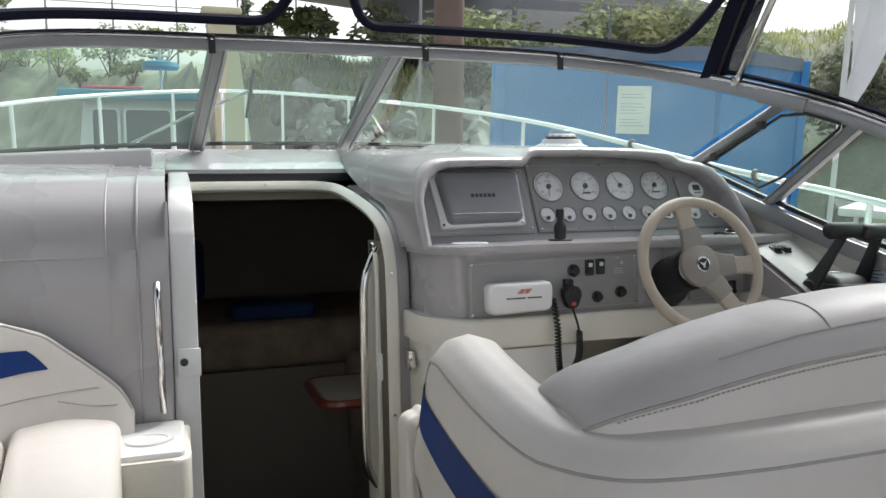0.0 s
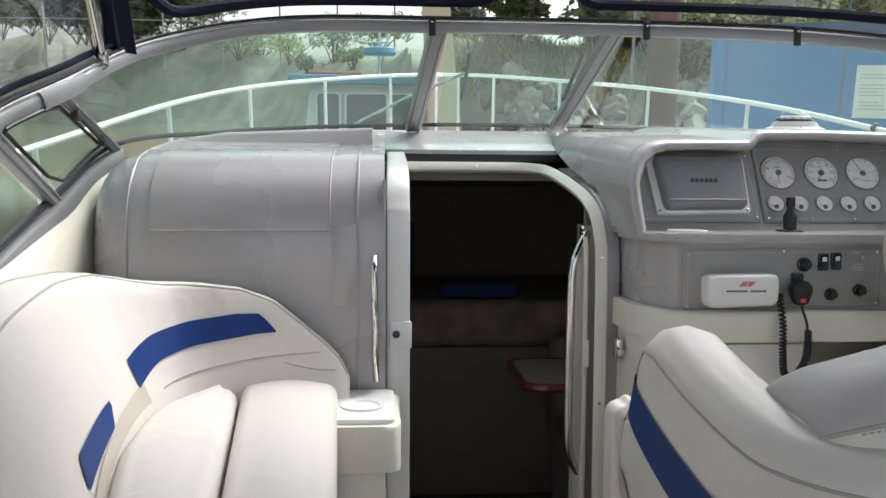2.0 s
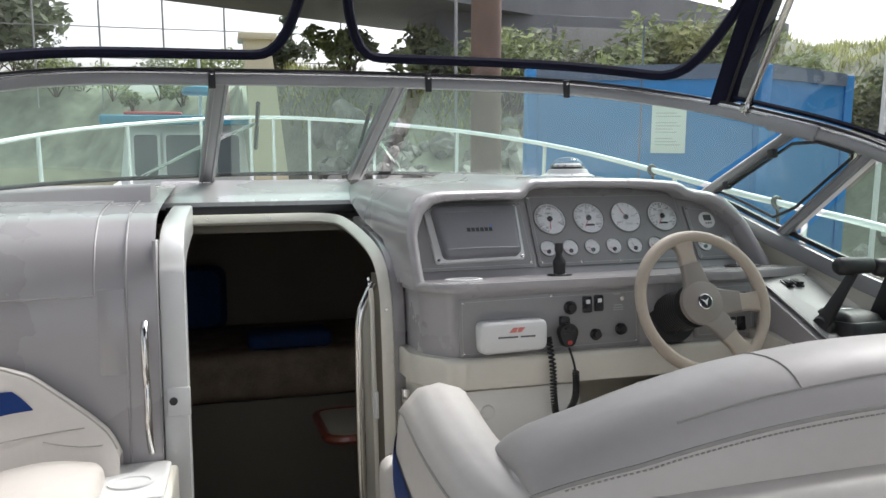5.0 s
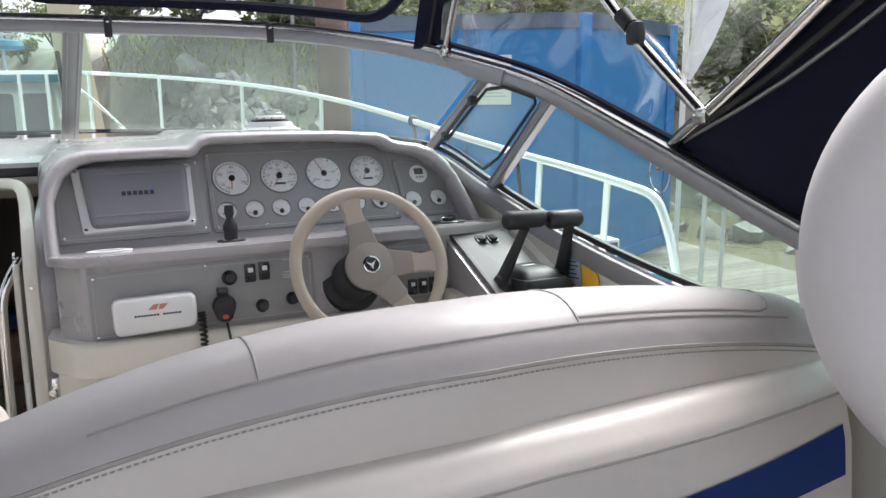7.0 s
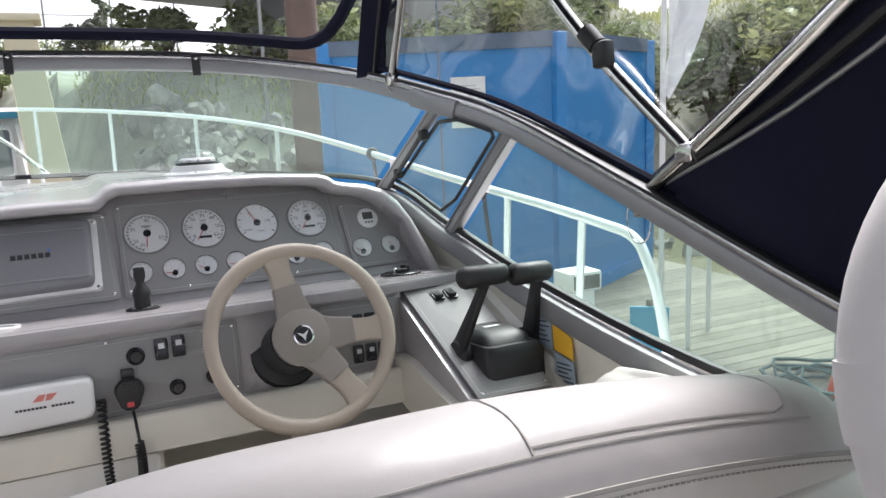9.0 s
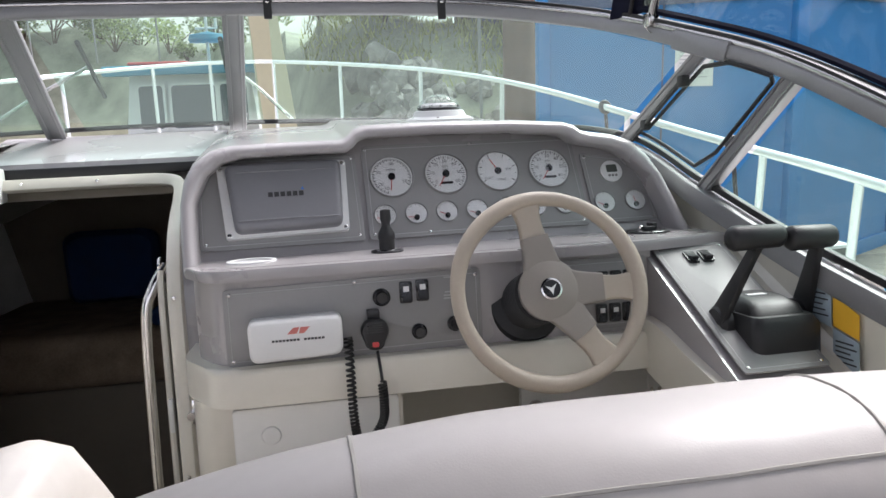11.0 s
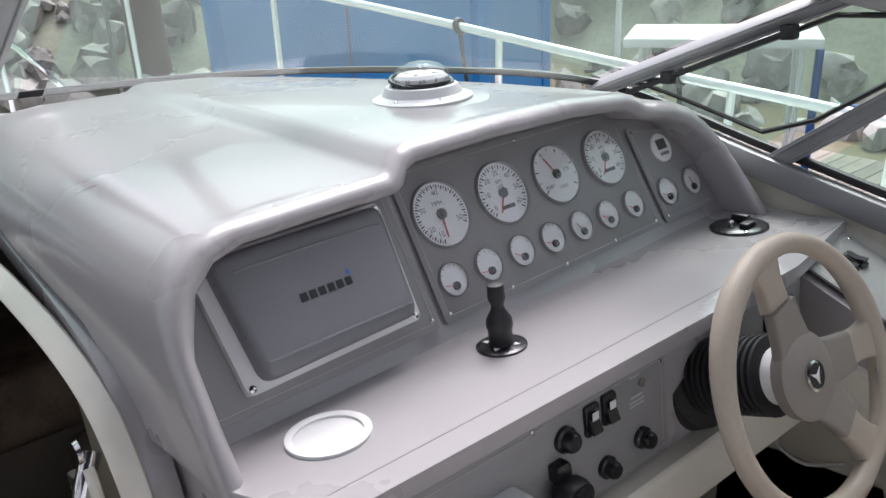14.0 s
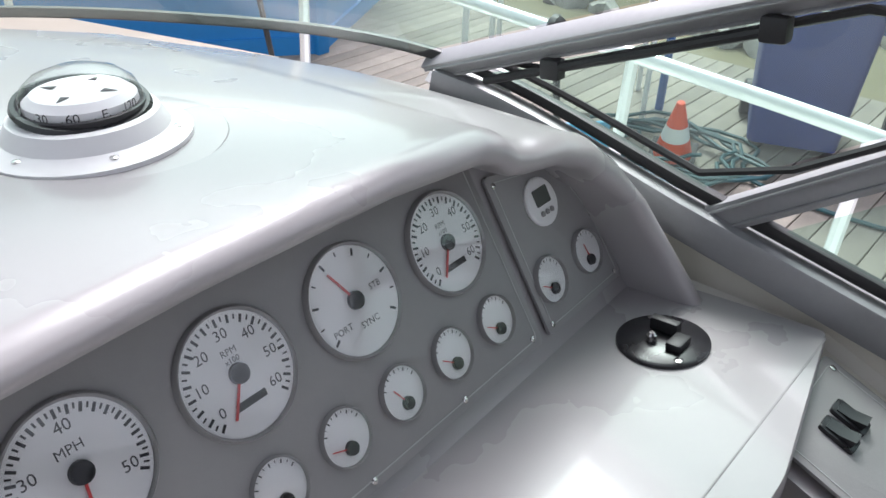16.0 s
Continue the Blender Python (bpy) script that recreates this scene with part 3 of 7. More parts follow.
door_frame = thing("door_frame", "white moulded companionway frame with chrome screws", "door frame", (0.45, 2.4, 0), kind="structure")
part("jamb", frame_bar(LEFTC, 0.125, 0.19, 0.10), M_WHITE, door_frame, "white door jamb")
part("outer_moulding", frame_bar(FRAME, 0.752, 0.795, 0.04), M_GREY, door_frame, "grey moulding beside the jamb")
HOOP = curve([(0.12, 2.975, 1.296), (0.40, 2.975, 1.296), (0.60, 2.968, 1.295), (0.672, 2.93, 1.288), (0.70, 2.85, 1.272), (0.718, 2.70, 1.240), (0.732, 2.52, 1.195), (0.739, 2.41, 1.145), (0.741, 2.35, 1.07), (0.741, 2.333, 0.98), (0.741, 2.33, 0.7), (0.741, 2.33, 0.3), (0.741, 2.33, 0.0)], 5)
rows = []
for i, q in enumerate(HOOP):
    d = (HOOP[min(i + 1, len(HOOP) - 1)] - HOOP[max(i - 1, 0)]).normalized()
    face = Vector((-0.3, -0.75, 0.4))
    face = (face - d * face.dot(d)).normalized()
    wide = d.cross(face)
    rows.append([q + wide * a_ + face * b_ for a_, b_ in rounded([(-0.018, -0.012), (0.018, -0.012), (0.018, 0.010), (-0.018, 0.010)], 0.005, 2)])
part("hoop", loft(rows), M_LINER, door_frame, "white header bent into the door jamb")
part("inner_jamb", frame_bar([(2.36, 0.0), (2.36, 0.5), (2.36, 0.9), (2.365, 1.04), (2.38, 1.08)], 0.695, 0.712, 0.15), M_LINER, door_frame, "cream inner jamb")
for x, y, z in ((0.24, 2.964, 1.300), (0.45, 2.964, 1.300)):
    part("screw", turned([(0, 0), (0.005, 0), (0.004, 0.002), (0, 0.0025)], basis((x, y, z), (1, 0, 0), (0, -1, 0)), 10), M_STEEL, door_frame)
for y, z, ny, nz in ((2.33, 1.02, -1, 0), (2.33, 0.6, -1, 0), (2.33, 0.25, -1, 0)):
    part("screw", turned([(0, 0), (0.005, 0), (0.004, 0.002), (0, 0.0025)], basis((0.738, y - 0.012, z), (1, 0, 0), (0, ny, nz)), 10), M_STEEL, door_frame)
lock = part("lock_plate", box(0.135, 0.195, 2.268, 2.28, 0.775, 0.85, 0.003), M_WHITE, door_frame, "white lock plate")
part("lock_barrel", turned([(0, 0), (0.011, 0), (0.01, 0.006), (0, 0.007)], basis((0.152, 2.268, 0.815), (1, 0, 0), (0, -1, 0)), 14), M_GLOSSB, lock, "black lock barrel")
part("strike_plate", box(0.70, 0.712, 2.345, 2.40, 0.70, 0.78, 0.003), M_WHITE, door_frame, "white strike plate")

grab = thing("grab_rail", "chrome grab rail at the companionway jamb", "grab rail", (0.68, 2.42, 0.4))
part("bar", tube(curve([(0.715, 2.40, 1.09), (0.685, 2.38, 1.04), (0.665, 2.37, 0.97), (0.66, 2.37, 0.75), (0.66, 2.37, 0.50), (0.672, 2.38, 0.42), (0.70, 2.40, 0.37)], 6), 0.0125, 12), M_STEEL, grab)
for z in (1.09, 0.37):
    part("base", turned([(0, 0), (0.02, 0), (0.018, 0.006), (0, 0.008)], basis((0.703, 2.405, z), (0, 1, 0), (-1, 0, 0)), 14), M_STEEL, grab)

# cabin below: closed and unlit; its cream is darkened to deepen the shade
solo("cabin_floor", box(-0.35, 1.6, 2.36, 5.2, -0.34, -0.3), M_CARPET, "dark carpeted cabin floor", "floor", kind="structure")
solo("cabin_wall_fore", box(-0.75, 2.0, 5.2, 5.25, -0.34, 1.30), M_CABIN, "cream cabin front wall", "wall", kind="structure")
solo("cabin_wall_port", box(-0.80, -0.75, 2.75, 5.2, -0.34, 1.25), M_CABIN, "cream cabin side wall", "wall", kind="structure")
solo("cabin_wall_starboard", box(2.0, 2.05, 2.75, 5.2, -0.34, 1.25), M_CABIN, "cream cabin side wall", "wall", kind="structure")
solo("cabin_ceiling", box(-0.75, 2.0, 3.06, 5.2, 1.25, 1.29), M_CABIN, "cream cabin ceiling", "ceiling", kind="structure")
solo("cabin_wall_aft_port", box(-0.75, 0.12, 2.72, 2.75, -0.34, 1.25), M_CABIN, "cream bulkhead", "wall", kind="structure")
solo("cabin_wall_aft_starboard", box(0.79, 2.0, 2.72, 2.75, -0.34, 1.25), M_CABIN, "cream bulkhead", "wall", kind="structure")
solo("stairwell_side", box(0.10, 0.125, 2.38, 2.8, -0.34, 1.15), M_CABIN, "stairwell side in cream darkened for shade", "wall", kind="structure")
solo("stairwell_side_starboard", box(0.78, 0.80, 2.42, 2.8, -0.34, 1.10), M_CABIN, "stairwell side in cream darkened for shade", "wall", kind="structure")
solo("stairwell_front", box(0.10, 0.8, 2.30, 2.36, -0.34, -0.002), M_CABIN, "stairwell riser in cream darkened for shade", "wall", kind="structure")
berth = thing("berth", "bed with floral cover in the dark cabin", "bed", (0.6, 4.4, -0.3))
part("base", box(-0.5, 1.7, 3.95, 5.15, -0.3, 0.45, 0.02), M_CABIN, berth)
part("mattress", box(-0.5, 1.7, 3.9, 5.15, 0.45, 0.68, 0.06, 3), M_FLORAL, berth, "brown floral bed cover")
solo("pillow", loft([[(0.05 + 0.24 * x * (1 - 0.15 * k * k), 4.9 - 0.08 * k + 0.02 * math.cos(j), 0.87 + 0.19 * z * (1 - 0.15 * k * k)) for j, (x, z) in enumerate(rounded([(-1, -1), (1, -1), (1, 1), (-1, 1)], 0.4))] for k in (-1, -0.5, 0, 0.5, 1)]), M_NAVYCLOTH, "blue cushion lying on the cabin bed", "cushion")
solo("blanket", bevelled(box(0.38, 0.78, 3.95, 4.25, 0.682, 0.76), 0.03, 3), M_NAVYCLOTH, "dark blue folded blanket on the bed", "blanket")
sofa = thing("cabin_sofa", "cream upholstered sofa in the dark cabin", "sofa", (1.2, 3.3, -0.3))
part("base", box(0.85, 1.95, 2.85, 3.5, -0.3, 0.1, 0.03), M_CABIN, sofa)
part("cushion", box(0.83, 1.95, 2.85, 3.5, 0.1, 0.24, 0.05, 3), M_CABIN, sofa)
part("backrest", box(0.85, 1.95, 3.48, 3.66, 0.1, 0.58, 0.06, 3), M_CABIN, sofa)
table = thing("cabin_table", "small table with mahogany edge in the cabin", "table", (0.85, 3.0, -0.3))
part("top", slab(rounded([(0.62, 2.85), (1.15, 2.85), (1.15, 3.3), (0.62, 3.3)], 0.08), 0.50, 0.525), M_CHART, table, "pale table top")
part("edge", tube([(u, v, 0.512) for u, v in rounded([(0.62, 2.85), (1.15, 2.85), (1.15, 3.3), (0.62, 3.3)], 0.08)], 0.018, 8, True), M_MAHOG, table, "red mahogany edge")
part("leg", tube([(0.88, 3.08, -0.3), (0.88, 3.08, 0.5)], 0.035, 12), M_STEEL, table)

# ---- port pod beside the companionway ----
PROFILE = curve([(0, 2.235, 0.0), (0, 2.235, 0.5), (0, 2.235, 0.9), (0, 2.24, 1.08), (0, 2.265, 1.19), (0, 2.325, 1.265), (0, 2.42, 1.312), (0, 2.7, 1.358), (0, 3.05, 1.403), (0, 3.38, 1.445)], 6)


def pod_at(x, k, lift=0.0):
    p = PROFILE[k]
    a, b = PROFILE[max(k - 1, 0)], PROFILE[min(k + 1, len(PROFILE) - 1)]
    d = (b - a).normalized()
    nrm = Vector((0, -d.z, d.y))
    s = max(0.0, min(1.0, (-0.53 - x) / 0.14))
    inset = 0.10 * (1 - math.sqrt(max(0, 1 - s * s)))
    q = p + nrm * (lift - inset)
    return Vector((x, q.y, q.z))


pod = thing("pod", "grey glossy moulded pod with embossed panel lines beside the companionway", "console", (-0.25, 2.6, 0))
xs = [-0.67, -0.668, -0.66, -0.645, -0.62, -0.59, -0.56, -0.53] + [-0.53 + 0.65 * i / 24 for i in range(1, 25)]
part("shell", loft([[pod_at(x, k) for k in range(len(PROFILE))] for x in xs], False), M_GREY, pod, angle=60)
# low upstand along the pod's top, ending square at the doorway
rows = []
for i in range(25):
    x = -0.58 + 0.66 * i / 24
    zt = float(np.interp(x, [-0.58, -0.50, -0.39, 0.08], [1.345, 1.375, 1.394, 1.413]))
    rows.append([(x, 2.66, 1.33), (x, 2.69, zt - 0.012), (x, 2.698, zt - 0.003), (x, 2.715, zt), (x, 2.86, zt + 0.008), (x, 3.0, 1.38)])
part("upstand", loft(rows, False), M_GREY, pod, angle=50)
part("upstand_end", loft([[rows[-1][k] for k in range(6)], [(0.081, 2.85, 1.36)] * 6], False), M_GREY, pod)
ks = range(19, 49)
part("raised_panel", loft([[pod_at(x, 19, 0.0)] + [pod_at(x, k, 0.006) for k in ks] for x in [-0.50, -0.492] + [-0.49 + 0.46 * i / 8 for i in range(1, 9)]], False), M_GREY, pod, angle=60)
for x in (-0.56, -0.496, -0.028, 0.048):
    k0 = 6 if x > 0 else 19
    part("embossed_line", tube([pod_at(x, k, 0.002) for k in range(k0 if x > -0.55 else 12, 46)], 0.004, 6), M_GREY, pod)
part("embossed_line", tube([pod_at(x, 19, 0.003) for x in (-0.495, -0.3, -0.1, -0.028)], 0.004, 6), M_GREY, pod)
part("groove", slab(rounded([(-0.02, 0.90), (0.045, 0.90), (0.045, 1.12), (-0.02, 1.12)], 0.008), 0, 0.004, basis((0, 2.237, 0), (1, 0, 0), (0, -1, 0)), 0.002), M_GREY, pod, "shallow raised strip")
part("side_plate", box(0.115, 0.124, 2.25, 2.7, 0.0, 1.24, 0.002), M_GREY, pod)
hl = thing("grab_bar", "slim chrome grab bar on the grey pod", "grab bar", (0.095, 2.22, 0.7))
part("bar", tube(curve([(0.093, 2.222, 1.03), (0.093, 2.195, 1.0), (0.094, 2.188, 0.92), (0.095, 2.196, 0.88), (0.097, 2.188, 0.83), (0.097, 2.188, 0.76), (0.098, 2.222, 0.70)], 6), [0.0095] * 37, 10), M_STEEL, hl)
cup = thing("cup_holder", "cream moulded cup holder at the foot of the pod", "cup holder", (0.065, 2.05, 0.55))
part("body", slab(rounded([(-0.03, 1.92), (0.16, 1.92), (0.16, 2.232), (-0.03, 2.232)], [0.02, 0.04, 0.0, 0.0]), 0.55, 0.66, None, 0.012), M_LINER, cup)
part("tray", slab(rounded([(-0.012, 1.94), (0.145, 1.94), (0.145, 2.23), (-0.012, 2.23)], 0.02), 0.661, 0.672, None, 0.004), M_WHITE, cup, "white tray")
part("rim", turned([(0.042, 0), (0.055, 0), (0.055, 0.005), (0.042, 0.004), (0.04, 0.001), (0.0, 0.001)], Matrix.Translation((0.066, 2.06, 0.672)), 28), M_WHITE, cup, "round cup recess")
solo("pedestal", box(-0.03, 0.125, 1.95, 2.232, 0.0, 0.55, 0.01), M_LINER, "cream moulded wall under the cup holder", "wall", kind="structure")

# ---- port settee ----
settee = thing("settee", "cream vinyl settee with blue stripes", "sofa", (-0.3, 1.4, 0))
part("base", box(-0.66, 0.0, -0.3, 2.2, 0.0, 0.58, 0.01), M_LINER, settee, "cream moulded base")


def cushion(x0a, x1a, x0b, x1b, y0, y1, z0, z1, r=0.05):
    """A padded cushion: its plan tapers from the a end to the b end, with a slight crown."""
    rows = []
    for j in range(15):
        t = j / 14
        y = y0 + (y1 - y0) * t
        e = min(1, min(t, 1 - t) * (y1 - y0) / r)
        sq = 1 - (1 - e) ** 2
        a, b = x0a + (x0b - x0a) * t, x1a + (x1b - x1a) * t
        h = z0 + (z1 - z0) * (0.45 + 0.55 * math.sqrt(max(sq, 0)))
        inn = 0.012 * (1 - sq)
        cr = 0.012 * math.sin(math.pi * t)
        sec = [(a + inn, z0), (b - inn, z0)]
        for q in range(7):
            an = q / 6 * math.pi / 2
            sec.append((b - inn - r * (1 - math.cos(an)), h - r * (1 - math.sin(an))))
        for q in range(1, 8):
            f = q / 8
            sec.append((b - r + (a - b + 2 * r) * f, h + cr * math.sin(math.pi * f)))
        for q in range(7):
            an = math.pi / 2 - q / 6 * math.pi / 2
            sec.append((a + inn + r * (1 - math.cos(an)), h - r * (1 - math.sin(an))))
        rows.append([(u, y, v) for u, v in sec])
    return loft(rows)


def fitted_cushion(left, right, y0, y1, z0, z1, r, n=24):
    """A padded cushion between two curved plan edges."""
    rows = []
    for j in range(n + 1):
        y = y0 + (y1 - y0) * (0.5 - 0.5 * math.cos(math.pi * j / n))
        e = min(1, (y - y0) / r, (y1 - y) / r)
        k = math.sqrt(max(0.02, 1 - (1 - e) ** 2))
        a, b = left(y), right(y)
        rr = min(r, (b - a) * 0.45)
        h = z0 + (z1 - z0) * (0.55 + 0.45 * k)
        sec = [(a, z0), (b, z0)]
        for q in range(7):
            an = q / 6 * math.pi / 2
            sec.append((b - rr * (1 - math.cos(an)), h - rr * (1 - math.sin(an))))
        for q in range(1, 8):
            sec.append((b - rr + (a - b + 2 * rr) * q / 8, h + 0.010 * k * math.sin(math.pi * q / 8)))
        for q in range(7):
            an = math.pi / 2 - q / 6 * math.pi / 2
            sec.append((a + rr * (1 - math.cos(an)), h - rr * (1 - math.sin(an))))
        rows.append([(u, y, v) for u, v in sec])
    return loft(rows)


def seat_seam(y):
    return -0.246 + 0.129 * (2.12 - y)


part("seat_cushion", fitted_cushion(lambda y: seat_seam(y) + 0.004, lambda y: 0.0 + 0.058 * (2.12 - y), 0.2, 2.13, 0.585, 0.722, 0.035), M_VINYL, settee, angle=60)
part("seat_cushion", fitted_cushion(lambda y: float(np.interp(y, [0.2, 1.0, 1.365, 1.6, 1.85, 1.95, 2.02, 2.07, 2.10], [-0.14, -0.22, -0.325, -0.382, -0.402, -0.39, -0.36, -0.32, -0.275])), lambda y: seat_seam(y) - 0.004, 0.2, 2.09, 0.585, 0.722, 0.035), M_VINYL, settee, angle=60)

# one padded backrest that wraps the corner
WRAP = curve([(-0.17, 0.96, 0), (-0.245, 1.10, 0), (-0.315, 1.30, 0), (-0.375, 1.55, 0), (-0.405, 1.76, 0), (-0.402, 1.91, 0), (-0.35, 2.035, 0), (-0.235, 2.10, 0), (-0.10, 2.12, 0), (0.03, 2.125, 0)], 8)
FACE = [(-0.03, 0.0), (0.0, 0.3), (0.05, 0.55), (0.10, 0.8), (0.122, 0.91), (0.14, 0.975)]


def wrap_at(u):
    k = u * (len(WRAP) - 1)
    i = min(int(k), len(WRAP) - 2)
    p = WRAP[i] * (1 - (k - i)) + WRAP[i + 1] * (k - i)
    d = (WRAP[min(i + 2, len(WRAP) - 1)] - WRAP[max(i - 1, 0)]).normalized()
    return p, Vector((-d.y, d.x, 0))


def wrap_crest(u):
    return float(np.interp(u, [0, 0.02, 0.05, 0.09, 0.16, 0.32, 0.46, 0.56, 0.61, 0.66, 0.72, 0.78, 0.84, 0.90, 0.94, 0.97, 1.0], [0.78, 0.86, 0.90, 0.925, 0.945, 0.995, 1.02, 1.02, 1.0, 0.98, 0.972, 0.96, 0.925, 0.86, 0.81, 0.77, 0.71]))


def backrest(u, v):
    """The wrapped backrest: leaning inner face, rolled top edge, and the back against wall and pod."""
    p, n = wrap_at(u)
    lean = float(np.interp(u, [0, 0.55, 0.75, 1], [1.0, 1.0, 0.35, 0.28]))
    thick = float(np.interp(u, [0, 0.5, 0.62, 0.75, 1], [0.34, 0.30, 0.26, 0.105, 0.105]))
    sec = [(o * lean, h) for o, h in FACE] + [(0.168 * lean, 1.0), (thick - 0.02, 0.995), (thick, 0.96), (thick, 0.0)]
    k = v * (len(sec) - 1)
    j = min(int(k), len(sec) - 2)
    f = k - j
    o, h = sec[j][0] * (1 - f) + sec[j + 1][0] * f, sec[j][1] * (1 - f) + sec[j + 1][1] * f
    q = p + n * o
    return (max(q.x, -0.685), min(q.y, 2.232), 0.60 + (wrap_crest(u) - 0.60) * h)


def face_v(u, z):
    """The section's parameter at which the inner face stands at height z."""
    h = (z - 0.60) / (wrap_crest(u) - 0.60)
    return float(np.interp(h, [q[1] for q in FACE], range(len(FACE)))) / 9


def applique(u0, u1, low, high, n=28):
    rows = []
    for i in range(n + 1):
        t = i / n
        u = u0 + (u1 - u0) * t
        nrm = wrap_at(u)[1]
        rows.append([Vector(backrest(u, face_v(u, low(t) + (high(t) - low(t)) * j / 5))) - nrm * 0.0035 + Vector((0, 0, 0.001)) for j in range(6)])
    return loft(rows, False)


def wrap_u(x, y):
    return min((i / 200 for i in range(201)), key=lambda u: (wrap_at(u)[0].x - x) ** 2 + (wrap_at(u)[0].y - y) ** 2)


part("backrest", sheet(backrest, 90, 36), M_VINYL, settee, "cream padded wrap-around backrest", angle=75)
part("backrest_end", loft([[backrest(0.0, i / 27) for i in range(28)], [Vector(backrest(0.0, i / 27)) * 0.1 + Vector((-0.33, 0.95, 0.70)) * 0.9 for i in range(28)]], False), M_VINYL, settee, "rounded end of the backrest", angle=75)
part("seam", tube([Vector(backrest(0.01 + 0.98 * i / 80, 0.6)) for i in range(81)], 0.0032, 6), M_SEAM, settee, "crest piping")
part("seam", tube([Vector(backrest(0.01 + 0.60 * i / 60, 0.74)) + Vector((0, 0, 0.001)) for i in range(61)], 0.0025, 5), M_SEAM, settee, "second seam along the top")
for z0, z1, ua, ub in ((0.745, 0.79, wrap_u(-0.39, 1.97), 0.93), (0.77, 0.745, 0.86, 0.96)):
    part("seam", tube([Vector(backrest(ua + (ub - ua) * i / 24, face_v(ua + (ub - ua) * i / 24, z0 + (z1 - z0) * math.sin(math.pi * i / 48)))) - wrap_at(ua + (ub - ua) * i / 24)[1] * 0.001 for i in range(25)], 0.0018, 5), M_SEAM, settee)
tt = [0, 0.25, 0.5, 0.75, 0.9, 1]
part("blue_stripe", applique(wrap_u(-0.412, 1.885), wrap_u(-0.155, 2.12), lambda t: float(np.interp(t, tt, [0.765, 0.803, 0.824, 0.836, 0.843, 0.845])), lambda t: float(np.interp(t, tt, [0.829, 0.864, 0.884, 0.895, 0.893, 0.848]))), M_BLUEV, settee, "curved royal blue vinyl stripe", angle=75)
part("blue_stripe", applique(wrap_u(-0.335, 1.35), wrap_u(-0.397, 1.70), lambda t: 0.735 + 0.012 * t + 0.03 * max(0, t - 0.85) / 0.15 , lambda t: 0.742 + 0.034 * min(1, t / 0.12) + 0.012 * t), M_BLUEV, settee, "slanted blue vinyl stripe", angle=75)
part("taupe_stripe", applique(wrap_u(-0.33, 1.33), wrap_u(-0.402, 1.90), lambda t: 0.70 + 0.03 * t, lambda t: 0.722 + 0.05 * t), M_TAUPE, settee, "slanted taupe vinyl stripe", angle=75)

# ---- helm console ----
dash = thing("helm_console", "grey glossy moulded helm console with instrument panels", "console", (1.36, 2.3, 0))
PY0, PZ0, PY1, PZ1 = 2.268, 1.12, 2.375, 1.345  # the instrument panels lean back


YAW = 0.05  # the panels face slightly to port


def panel_y(z, x=1.256):
    return PY0 + (z - PZ0) * (PY1 - PY0) / (PZ1 - PZ0) + YAW * (x - 1.256)


FRONT = [(0.785, 1.095), (0.782, 1.16), (0.782, 1.23), (0.79, 1.28), (0.81, 1.32), (0.845, 1.346), (0.89, 1.356), (1.0, 1.358), (1.135, 1.358), (1.15, 1.366), (1.165, 1.382), (1.19, 1.390), (1.35, 1.392), (1.55, 1.388), (1.68, 1.378), (1.705, 1.370), (1.72, 1.356), (1.745, 1.350), (1.80, 1.342), (1.845, 1.325), (1.88, 1.29), (1.905, 1.24), (1.93, 1.16), (1.95, 1.095)]
BACK = [(0.775, 2.40, 1.09), (0.772, 2.43, 1.16), (0.765, 2.50, 1.222), (0.75, 2.78, 1.285), (0.745, 3.0, 1.355), (0.775, 3.22, 1.42), (0.84, 3.34, 1.450), (0.96, 3.37, 1.458), (1.13, 3.34, 1.456), (1.145, 3.335, 1.459), (1.16, 3.33, 1.468), (1.185, 3.32, 1.472), (1.32, 3.27, 1.464), (1.47, 3.18, 1.442), (1.64, 3.04, 1.41), (1.68, 3.01, 1.402), (1.70, 2.99, 1.395), (1.73, 2.96, 1.385), (1.80, 2.87, 1.365), (1.87, 2.75, 1.34), (1.92, 2.66, 1.315), (1.95, 2.56, 1.28), (1.965, 2.42, 1.20), (1.972, 2.36, 1.10)]
MIDX, MIDZ = 1.36, 1.18


def shrink(x, z, d):
    v = Vector((x - MIDX, z - MIDZ))
    kz = max(0, 1 - d / max(abs(v.y), 1e-3)) if v.y > 0.08 else 1
    return MIDX + v.x * (1 - d / 0.57), MIDZ + v.y * kz


rows = []
for d, dy in ((0.030, 0.09), (0.030, 0.012), (0.026, 0.0), (0.018, -0.007), (0.009, -0.006), (0.002, 0.004), (0.0, 0.016), (0.0, 0.03), (-0.001, 0.05)):
    row = []
    for x, z in FRONT:
        xx, zz = shrink(x, z, d)
        row.append((xx, panel_y(zz, xx) - 0.085 + (0.10 if dy > 0.05 else dy), zz))
    rows.append(row)
last = rows[-1]
for t in (0.08, 0.2, 0.35, 0.5, 0.65, 0.8, 0.9, 1.0):
    rows.append([tuple(a * (1 - t) + b * t + (0.004 * math.sin(math.pi * t) if i == 2 else 0) for i, (a, b) in enumerate(zip(p, q))) for p, q in zip(last, BACK)])
part("hood", loft(rows, False), M_GREY, dash, "grey glossy hood", angle=80)
